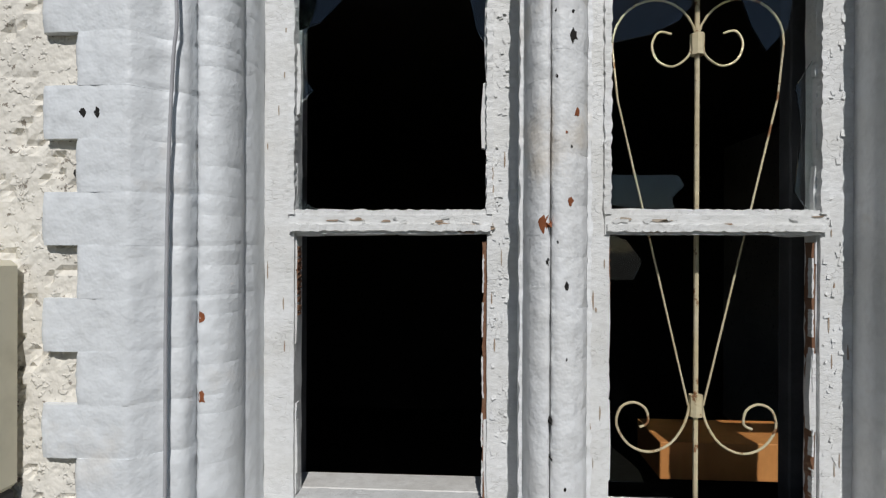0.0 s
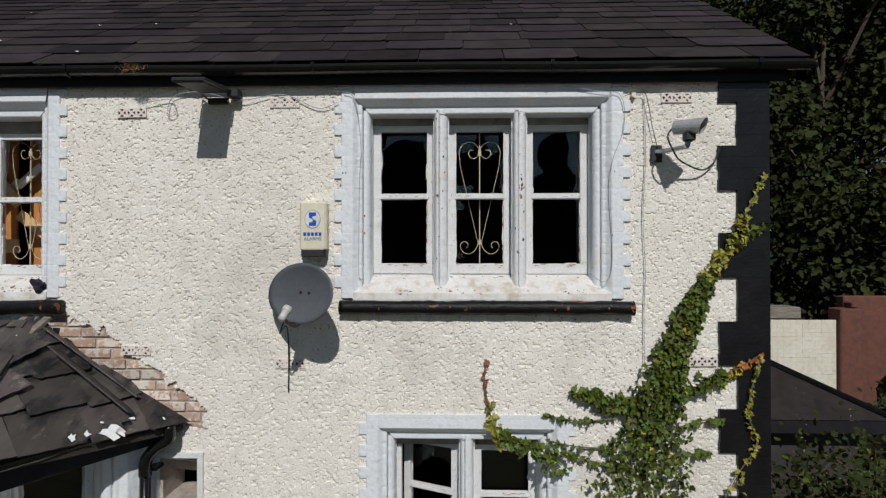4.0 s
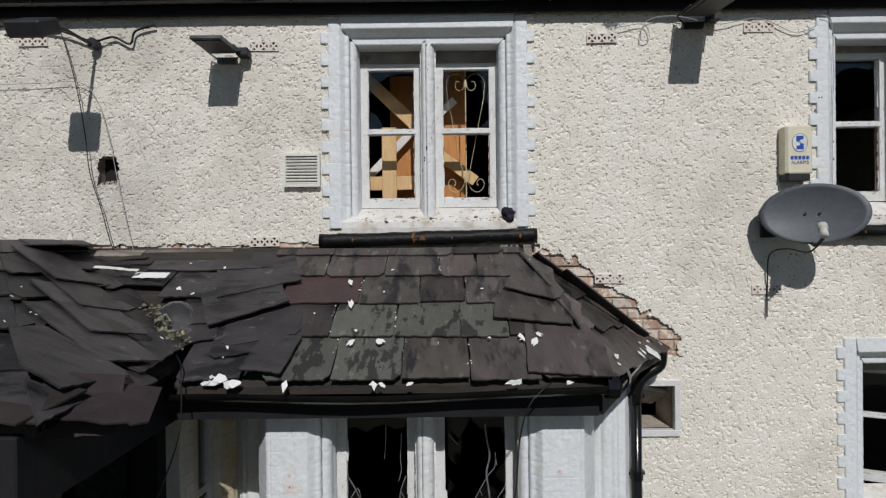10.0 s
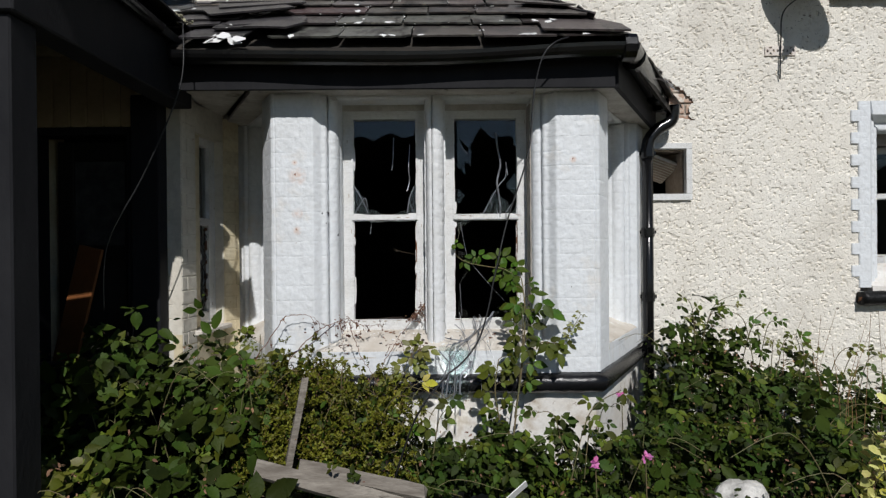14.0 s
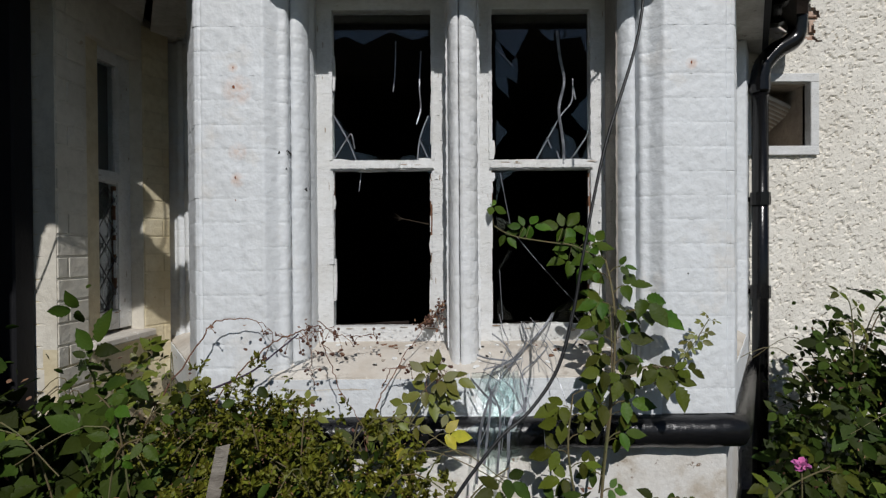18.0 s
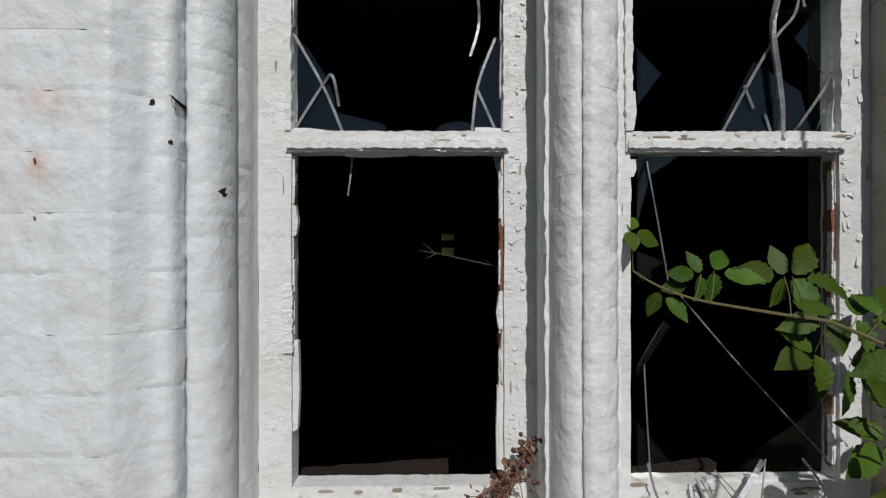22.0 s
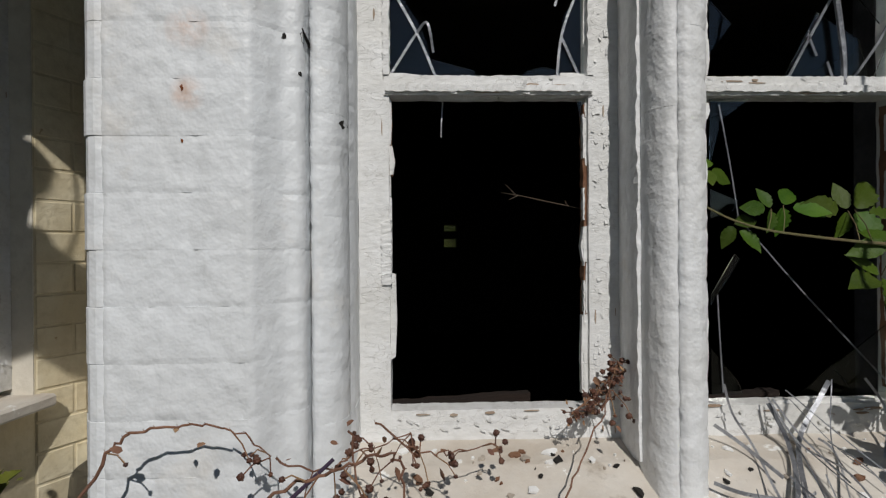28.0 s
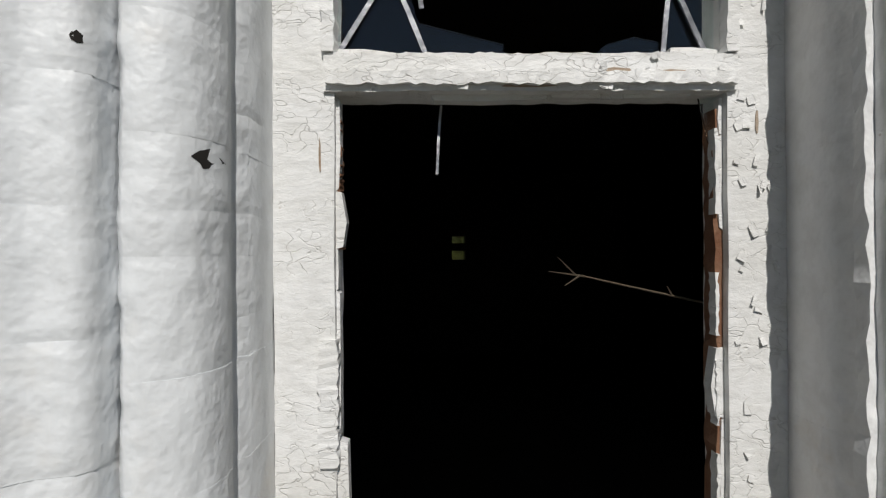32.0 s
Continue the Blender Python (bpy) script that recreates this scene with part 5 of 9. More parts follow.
for a in ((-0.01, 0.82, 0.3, 1.30), (-0.01, 0.82, 2.45, 2.72), (-0.01, 0.135, 1.30, 2.45), (0.448, 0.82, 1.30, 2.45)):
    bm = bmesh.new()
    box(bm, a[0], a[1], -0.0045, 0.25, a[2], a[3], M_SIDE)
    part("side_core", bm, M_CREAMBRICK if a[2] < 1 else M_WINGPAINT, wing)
bm = bmesh.new()
walls_round(bm, -7.4, WX - 0.006, 0.3, 2.9, -0.8035, -0.56, [(-5.56, -5.02, 0.3, 2.84)])
part("wall_core", bm, M_CREAMBRICK, wing)
brick_face(wing, M_SIDE, -0.01, 0.135, 1.0, 2.55, M_WINGPAINT, 1, 0.16)
# the short splayed pier between the wing's window and the bay
M_SPLAY = pose(-4.7247, -0.3553, 0, 0, 0, 62)
bm = bmesh.new()
box(bm, 0.002, 0.125, 0.004, 0.06, 0.3, 2.60, M_SPLAY)
part("splay_core", bm, M_CREAMBRICK, wing)
brick_face(wing, M_SPLAY, 0.002, 0.125, 1.0, 2.55, M_CREAMBRICK, 2, 0.20, proud=-0.001, gap=0.003)
brick_face(wing, pose(-5.03, -0.80, 0), 0, 0.245, 1.0, 2.55, M_WINGPAINT, 3, proud=0.0055, gap=0.0015)
bm = bmesh.new()
box(bm, 0.11, 0.47, -0.05, 0.08, 1.272, 1.302, M_SIDE)
part("window_sill", bevelled(bm, 0.006), M_DIRTSILL, wing, "flaking white sill")
ws = sash(wing, 0.120, 0.447, 1.316, 2.45, 1.935, 0.050, M_SIDE, 0.074, "grey shadowed timber sash with leaded panes")
pane_left(ws, [[(0.2, 1.38), (0.43, 1.38), (0.43, 1.91), (0.2, 1.91)], [(0.2, 1.95), (0.43, 1.95), (0.43, 2.4), (0.2, 2.4)]], 0.070, M_SIDE, "dusty leaded pane")
bm = bmesh.new()
for k_ in range(-4, 8):
    for sg in (1, -1):
        p0, p1 = [], []
        for q in range(21):
            x = 0.2 + 0.23 * q / 20
            z = 1.38 + k_ * 0.125 + sg * (x - 0.2) * 1.35 + (0.31 if sg < 0 else 0)
            if 1.385 < z < 1.905:
                p0.append(M_SIDE @ Vector((x, 0.060, z)))
        if len(p0) > 2:
            tube(bm, [p0[0], p0[-1]], 0.0030, 5)
part("lead_came", bm, mat("dull_dark_lead", (0.07, 0.07, 0.072), (0.04, 0.04, 0.042), 20, 0.7, 0.3, 90), wing, "lead lattice of the pane")
bm = bmesh.new()
box(bm, 0.16, 0.44, 0.095, 0.105, 1.34, 2.42, M_SIDE)
part("blind", bm, mat("grey_net_blind", (0.085, 0.082, 0.075), None, 8, 0.9, 0.3, 30), wing, "dusty grey sheet behind the pane")

porch = empty("porch", "collapsing black timber porch with tumbled slates", "porch")


def timber(name, x0, x1, y0, y1, z0, z1, mt=None, label=""):
    bm = bmesh.new()
    box(bm, x0, x1, y0, y1, z0, z1)
    return part(name, bevelled(bm, 0.006), mt or M_BLACKTIMBER, porch, label)


timber("post", -4.85, -4.73, -2.04, -1.92, GZ, 2.54)
timber("post", -5.0, -4.85, -0.90, -0.81, GZ, 2.60, label="broad black post, paint scuffed")
timber("side_beam", -4.83, -4.705, -2.06, -0.82, 2.54, 2.83)
timber("front_beam", -6.9, -4.835, -2.06, -1.94, 2.52, 2.83)
timber("panel", -5.6, -4.87, -1.99, -1.965, GZ, 2.33, mat("dark_blue_grey_board", (0.013, 0.014, 0.018), (0.020, 0.021, 0.025), 5, 0.6, 0.3, 60, spots=(0.22, 0.2, 0.18), spot_at=0.74, spot_scale=18), "dark grey-blue board, chipped")
timber("rail", -5.6, -4.87, -2.0, -1.955, 2.33, 2.42)
# unseen panel added to keep daylight out of the porch
timber("front_panel", -7.4, -5.62, -1.99, -1.965, GZ, 2.53)
timber("lintel", -5.62, -4.98, -0.83, -0.72, 2.40, 2.445)
for x in (-5.60, -5.045):
    timber("door_post", x, x + 0.055, -0.86, -0.74, GZ, 2.42)
for i in range(6):
    x = -5.565 + i * 0.092
    timber("board", x, x + 0.089, -0.81, -0.795, 2.45, 2.84, M_TNG)
door = empty("door_1", "dark stained door with a dusty glass panel, half open", "door", kind="structure")
for nm, a in (("stile", (-5.53, -5.44, -0.70, -0.655, GZ + 0.02, 2.39)), ("stile", (-5.15, -5.06, -0.70, -0.655, GZ + 0.02, 2.39)), ("rail", (-5.44, -5.15, -0.70, -0.655, 2.28, 2.39)), ("rail", (-5.44, -5.15, -0.70, -0.655, 1.72, 1.80))):
    bm = bmesh.new()
    box(bm, *a)
    part(nm, bevelled(bm, 0.004), M_DOORWOOD, door)
bm = bmesh.new()
box(bm, -5.44, -5.15, -0.684, -0.678, 1.8, 2.28)
part("glass", bm, mat("dusty_dark_glass", (0.045, 0.045, 0.048), (0.09, 0.09, 0.088), 14, 0.22, 0.1, 40), door, "grimy dark glass")
bm = bmesh.new()
box(bm, -0.07, 0.07, 0, 0.018, 0, 1.33, pose(-5.47, -1.0, 0.49, -4, 12, -10))
tagged(part("plank", bevelled(bm, 0.003), M_BROWNPLANK), "red-brown board leaning in the porch doorway", "plank")
timber("low_rail", -5.55, -4.86, -1.42, -1.38, 1.24, 1.28, M_BLACKTIMBER)
for i in range(5):
    timber("baluster_board", -5.5 + i * 0.13, -5.39 + i * 0.13, -1.41, -1.39, GZ, 1.24)
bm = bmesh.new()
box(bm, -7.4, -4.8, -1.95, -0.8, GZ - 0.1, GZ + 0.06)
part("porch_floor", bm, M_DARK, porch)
# unseen panels added to close the porch; their near-black colour keeps it dark
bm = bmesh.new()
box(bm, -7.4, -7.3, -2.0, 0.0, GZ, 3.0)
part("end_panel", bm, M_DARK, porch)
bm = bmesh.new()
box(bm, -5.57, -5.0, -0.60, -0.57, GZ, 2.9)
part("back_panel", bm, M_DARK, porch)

# porch roof: side slope towards the bay and a front slope
PZ = 2.875
PS, PF, PTOP = 0.51, 0.469, 3.485
kp, kf = 1 / math.hypot(1, PS), 1 / math.hypot(1, PF)
R_PSIDE = plane_at((-4.655, 0.0, PZ), (0, 1, 0), (-kp, 0, PS * kp))
R_PFRONT = plane_at((0, -2.03, PZ), (1, 0, 0), (0, kf, PF * kf))
for poly in ([(-4.675, -2.02, PZ), (-4.675, -1.0, PZ), (-5.87, -0.03, PTOP), (-5.87, -0.72, PTOP)], [(-7.4, -2.02, PZ), (-4.675, -2.02, PZ), (-5.87, -0.72, PTOP), (-7.4, -0.72, PTOP)],
             [(-7.4, -0.72, PTOP), (-5.87, -0.72, PTOP), (-5.87, -0.02, PTOP), (-7.4, -0.02, PTOP)]):
    bm = bmesh.new()
    top_ = [bm.verts.new(Vector(p) - Vector((0, 0, 0.015))) for p in poly]
    bot_ = [bm.verts.new(Vector(p) - Vector((0, 0, 0.06))) for p in poly]
    bm.faces.new(top_)
    bm.faces.new(bot_[::-1])
    for i in range(len(poly)):
        j = (i + 1) % len(poly)
        bm.faces.new((top_[i], top_[j], bot_[j], bot_[i]))
    part("roof_deck", bm, M_DECK, porch)
SIDE_B = [(0.0, 1.0, 1.37), (-1.0, 0.97, 2.07), (1.0, -0.724, -0.93)]
PFR_B = [(0.0, 1.0, 1.46), (1.0, 0.832, -4.64)]
for row in range(6):
    for col in range(7):
        y_ = -2.2 + col * 0.36 + (0.15 if row % 2 else 0) + U(-0.05, 0.05)
        cut_slate(porch, R_PSIDE, y_, row * 0.25 + U(-0.05, 0.05) - 0.03, U(0.34, 0.44), U(0.40, 0.5), M_MOSSLATE, U(-9, 10), U(0, 0.022), SIDE_B)
for row in range(6):
    for col in range(8):
        x_ = -7.3 + col * 0.38 + (0.17 if row % 2 else 0) + U(-0.04, 0.04)
        cut_slate(porch, R_PFRONT, x_, row * 0.26 - 0.03, 0.39, 0.46, M_MOSSLATE, U(-7, 7), U(0, 0.02), PFR_B)
for x_ in (-6.9, -6.4, -5.98):
    lay(porch, pose(0, 0, PTOP), x_, -0.66 + U(-.03, .03), 0.44, 0.34, M_MOSSLATE, U(-8, 8), 0.01, 2.0)
    lay(porch, pose(0, 0, PTOP), x_ - 0.1, -0.38 + U(-.03, .03), 0.44, 0.34, M_MOSSLATE, U(-8, 8), 0.012, 2.0)
# slates that slid into a heap in the valley and hang off the edge
for y_, s_, w_, h_, t_, l_ in ((-1.62, 0.10, 0.30, 0.62, -24, 0.05), (-1.40, 0.30, 0.30, 0.62, -28, 0.055), (-1.18, 0.52, 0.26, 0.60, -30, 0.05), (-1.95, 0.02, 0.34, 0.5, -12, 0.06), (-1.0, 0.80, 0.26, 0.5, -26, 0.05)):
    cut_slate(porch, R_PSIDE, y_, s_, w_, h_, M_MOSSLATE, t_, l_, [(0.0, 1.0, 1.3), (-1.0, 0.97, 2.12), (1.0, -0.724, -0.80)])
for a, r_, w_, h_ in (((-4.66, -2.02, 2.88), (18, 12, 20), 0.34, 0.26), ((-5.0, -2.06, 2.92), (10, 5, -14), 0.36, 0.28), ((-4.72, -1.98, 2.80), (60, 10, 30), 0.26, 0.24), ((-5.3, -2.05, 2.86), (35, 0, 8), 0.30, 0.30)):
    ob = part("slate", slate_bm(w_, h_, rnd.random(), 0.03, 0.010), M_SLATE, porch)
    ob.matrix_basis = pose(*a, *r_)
pg = empty("porch_gutter", "broken black gutter hanging off the porch", "gutter")
part("trough", gutter_bm([(-4.685, -2.0, 2.86), (-4.68, -1.6, 2.85), (-4.685, -1.2, 2.845)], 0.035), M_GUTTER, pg)
part("front_trough", gutter_bm([(-6.8, -2.09, 2.84), (-5.4, -2.09, 2.835), (-4.90, -2.10, 2.80)], 0.05), M_GUTTER, pg)


# ---- broken glass, lead and grilles in the windows ----
pane_left(f3[0][0], [[(-0.339, 4.809), (-0.283, 4.809), (-0.292, 4.743), (-0.313, 4.686), (-0.311, 4.627), (-0.339, 4.635)], [(-0.339, 4.633), (-0.311, 4.612), (-0.296, 4.590), (-0.339, 4.550)],
                     [(-0.339, 4.413), (-0.316, 4.387), (-0.281, 4.366), (-0.339, 4.366)], [(-0.339, 4.809), (-0.019, 4.809), (-0.028, 4.762), (-0.094, 4.771), (-0.151, 4.785), (-0.236, 4.762), (-0.283, 4.715), (-0.339, 4.696)],
                     [(0.038, 4.809), (-0.019, 4.809), (0.005, 4.696), (0.038, 4.639)]], 0.215, I4)
pane_left(f3[1][0], [[(0.217, 4.809), (0.396, 4.809), (0.386, 4.733), (0.367, 4.708), (0.313, 4.682), (0.217, 4.663)], [(0.450, 4.809), (0.570, 4.809), (0.552, 4.689), (0.515, 4.650), (0.489, 4.695)],
                     [(0.217, 4.432), (0.364, 4.431), (0.375, 4.413), (0.354, 4.391), (0.359, 4.366), (0.304, 4.368), (0.217, 4.385)], [(0.622, 4.677), (0.565, 4.585), (0.577, 4.510), (0.564, 4.401), (0.589, 4.366), (0.622, 4.366)],
                     [(0.217, 4.333), (0.275, 4.315), (0.302, 4.276), (0.286, 4.244), (0.217, 4.243)], [(0.217, 3.970), (0.297, 3.906), (0.307, 3.882), (0.217, 3.882)]], 0.215, I4)
pane_left(f3[2][0], [[(0.773, 4.818), (0.966, 4.818), (0.898, 4.780), (0.860, 4.731), (0.840, 4.645), (0.869, 4.567), (0.898, 4.529), (0.831, 4.490), (0.773, 4.432)], [(1.149, 4.818), (1.063, 4.818), (1.092, 4.722), (1.072, 4.606), (1.101, 4.538), (1.149, 4.490)],
                     [(1.149, 4.393), (1.111, 4.379), (1.149, 4.461)]], 0.215, I4)
pane_left(f2[0][0], [[(-3.828, 4.810), (-3.444, 4.810), (-3.453, 4.751), (-3.542, 4.780), (-3.651, 4.760), (-3.729, 4.711), (-3.789, 4.632), (-3.828, 4.613)], [(-3.444, 4.810), (-3.493, 4.613), (-3.463, 4.415), (-3.444, 4.356)], [(-3.828, 4.494), (-3.749, 4.455), (-3.710, 4.356), (-3.828, 4.337)]], 0.215, I4)
pane_left(f2[1][0], [[(-3.237, 4.810), (-3.197, 4.810), (-3.217, 4.593), (-3.237, 4.494)], [(-2.882, 4.810), (-3.020, 4.810), (-2.971, 4.731), (-2.951, 4.593), (-2.902, 4.514), (-2.882, 4.494)], [(-2.882, 4.445), (-3.000, 4.346), (-2.882, 4.342)]], 0.215, I4)
pane_left(f4[0][0], [[(-0.125, 2.463), (0.200, 2.463), (0.200, 2.325), (0.131, 2.354), (0.023, 2.364), (-0.046, 2.305), (-0.095, 2.246), (-0.125, 2.226)]], 0.215, I4)
pane_left(f4[1][0], [[(0.437, 2.463), (0.752, 2.463), (0.752, 2.167), (0.437, 2.167)]], 0.215, I4)
YB = BY + 0.222
pane_left(fb[0][0], [[(-3.845, 2.13), (-3.816, 2.105), (-3.782, 2.052), (-3.763, 1.993), (-3.684, 1.973), (-3.682, 1.955), (-3.845, 1.955)], [(-3.48, 2.14), (-3.522, 2.072), (-3.532, 2.003), (-3.535, 1.955), (-3.48, 1.955)],
                     [(-3.586, 1.973), (-3.56, 1.98), (-3.537, 1.975), (-3.537, 1.955), (-3.61, 1.955)], [(-3.845, 2.49), (-3.48, 2.49), (-3.496, 2.409), (-3.551, 2.394), (-3.631, 2.427), (-3.728, 2.379), (-3.792, 2.412), (-3.845, 2.39)],
                     [(-3.845, 2.22), (-3.832, 2.20), (-3.845, 2.18)], [(-3.50, 1.925), (-3.48, 1.925), (-3.48, 1.89), (-3.49, 1.88)]], YB, I4, "sooty shard of leaded glass")
pane_left(fb[1][0], [[(-3.25, 2.40), (-3.167, 2.321), (-3.172, 2.237), (-3.208, 2.261), (-3.203, 2.187), (-3.25, 2.231)], [(-3.25, 2.105), (-3.208, 2.061), (-3.25, 2.005)], [(-2.89, 2.22), (-2.945, 2.163), (-2.976, 2.123), (-2.925, 2.063), (-2.89, 2.09)],
                     [(-3.112, 1.955), (-3.047, 2.083), (-2.966, 2.033), (-2.945, 1.96), (-2.96, 1.955)], [(-2.94, 1.957), (-2.90, 2.05), (-2.89, 1.957)], [(-3.25, 1.922), (-3.173, 1.922), (-3.228, 1.884), (-3.25, 1.80)],
                     [(-3.25, 1.755), (-3.198, 1.734), (-3.208, 1.715), (-3.25, 1.70)], [(-3.25, 1.556), (-3.204, 1.635), (-3.194, 1.625), (-3.25, 1.54)], [(-3.25, 2.49), (-2.89, 2.49), (-2.89, 2.25), (-2.939, 2.405), (-3.052, 2.39), (-3.115, 2.455), (-3.198, 2.30), (-3.25, 2.42)],
                     [(-3.25, 1.46), (-3.20, 1.40), (-3.19, 1.375), (-3.25, 1.375)], [(-2.89, 1.52), (-2.97, 1.46), (-3.03, 1.42), (-3.08, 1.375), (-2.89, 1.375)]], YB, I4, "shard of leaded glass")


def strip(bm, pts, w=0.010, t=0.002, twist=0.0):
    """A flat ribbon of lead through points."""
    pts = smooth_line(pts, 5)
    rows = []
    for i, p in enumerate(pts):
        d = (pts[min(i + 1, len(pts) - 1)] - pts[max(i - 1, 0)]).normalized()
        a = Vector((math.cos(twist * i), math.sin(twist * i), 0))
        s_ = d.cross(Vector((0, 1, 0)).lerp(a, 0.4 if twist else 0.0)).normalized()
        n_ = d.cross(s_)
        rows.append([bm.verts.new(p + s_ * (w / 2 * q) + n_ * (t / 2 * r)) for q, r in ((-1, -1), (1, -1), (1, 1), (-1, 1))])
    for a, b in zip(rows, rows[1:]):
        for i in range(4):
            bm.faces.new((a[i], a[(i + 1) % 4], b[(i + 1) % 4], b[i]))
    bm.faces.new(rows[0])
    bm.faces.new(rows[-1][::-1])


Y2 = YB - 0.004
for fr, pts in ((0, [(-3.613, Y2 + .03, 2.40), (-3.615, Y2 + .02, 2.29), (-3.623, Y2 + .02, 2.213)]), (0, [(-3.52, Y2 + .02, 2.36), (-3.526, Y2, 2.223), (-3.522, Y2 + .01, 2.15), (-3.538, Y2, 2.089)]), (0, [(-3.838, Y2, 2.125), (-3.789, Y2, 2.038), (-3.756, Y2, 1.96)]),
                (0, [(-3.76, Y2 - .01, 2.0), (-3.77, Y2 - .015, 2.05), (-3.79, Y2, 2.038), (-3.838, Y2, 1.962)]), (0, [(-3.495, Y2, 2.12), (-3.525, Y2, 2.04), (-3.535, Y2, 1.96)]), (0, [(-3.525, Y2, 2.03), (-3.495, Y2, 1.963)]), (0, [(-3.742, Y2 + .02, 1.925), (-3.745, Y2 + .02, 1.89), (-3.747, Y2, 1.85)]),
                (1, [(-2.971, Y2, 2.252), (-2.975, Y2, 2.17), (-3.02, Y2, 2.11), (-3.104, Y2, 1.96)]), (1, [(-3.066, Y2, 2.04), (-3.05, Y2, 2.0)]), (1, [(-3.03, Y2, 1.99), (-3.02, Y2, 1.96)]), (1, [(-2.98, Y2, 1.96), (-2.93, Y2, 2.03), (-2.895, Y2, 2.10)]),
                (1, [(-2.961, Y2, 2.176), (-2.971, Y2, 2.227)]), (1, [(-3.235, Y2, 1.91), (-3.215, Y2, 1.80), (-3.194, Y2 + .01, 1.703)]), (1, [(-3.194, Y2 + .01, 1.703), (-3.08, Y2, 1.565), (-2.93, Y2 - .01, 1.40)]), (1, [(-3.24, Y2, 1.56), (-3.236, Y2, 1.48), (-3.23, Y2, 1.38)]),
                (1, [(-3.245, Y2, 2.36), (-3.19, Y2, 2.30)])):
    bm = bmesh.new()
    strip(bm, pts, 0.0045 if pts[-1][2] > 1.85 else 0.0024, 0.002)
    part("lead_strip", bm, M_LEAD, fb[fr][0], "loose dull lead strip")
bm = bmesh.new()
tube(bm, smooth_line([(-3.03, Y2 - .01, 2.42), (-3.02, Y2 - .012, 2.327), (-3.005, Y2 - .012, 2.237), (-3.025, Y2 - .015, 2.141), (-3.015, Y2 - .012, 2.06), (-3.008, Y2 - .012, 1.994), (-3.010, Y2 - .014, 1.925)], 5), 0.0055, 6)
part("bent_came", bm, M_LEAD, fb[1][0], "bent shiny lead came hanging in the pane")

for x0, x1, z in ((-3.85, -3.575, 1.360), (-3.24, -3.08, 1.357)):
    bm = bmesh.new()
    ragged_bar(bm, (x0, BY + 0.275, z - 0.026), (x1, BY + 0.285, z - 0.012), 0.036, 0.03, 0.0016, None, 18, Vector((0, 0, 1)))
    part("inner_board", bm, M_DARKBOARD, bw, "broken dark brown board inside the sill")
# curl of thick putty still standing on the left stile
bm = bmesh.new()
ragged_bar(bm, (-3.846, BY + 0.200, 1.586), (-3.846, BY + 0.200, 1.70), 0.017, 0.016, 0.0016, None, 26)
part("putty_curl", bm, M_SASH, fb[0][0], "thick curl of cream putty")
# bare cement along the right reveal and a dark inner post
bm = bmesh.new()
rows = []
for i in range(61):
    z = 1.315 + (2.55 - 1.315) * i / 60
    rows.append([bm.verts.new((-2.8575 + U(-.0012, .0012), -0.845 + U(-.004, .004), z)), bm.verts.new((-2.8590 + U(-.001, .001), -0.79, z)), bm.verts.new((-2.8580, -0.728, z)), bm.verts.new((-2.850, -0.728, z)), bm.verts.new((-2.850, -0.84, z))])
for a, b in zip(rows, rows[1:]):
    for k_ in range(5):
        bm.faces.new((a[k_], a[(k_ + 1) % 5], b[(k_ + 1) % 5], b[k_]))
part("cement_fillet", bm, mat("grimy_bare_cement", (0.30, 0.27, 0.235), (0.40, 0.37, 0.33), 9, 0.9, 0.8, 90, spots=(0.60, 0.58, 0.54), spot_at=0.66, spot_scale=16, crack=0.5, crack_scale=12), bw, "grimy grey-brown cement with no paint left")
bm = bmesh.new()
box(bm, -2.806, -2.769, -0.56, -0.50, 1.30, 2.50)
part("inner_post", bevelled(bm, 0.003), M_INNERWOOD, bw, "dark grey inner post")
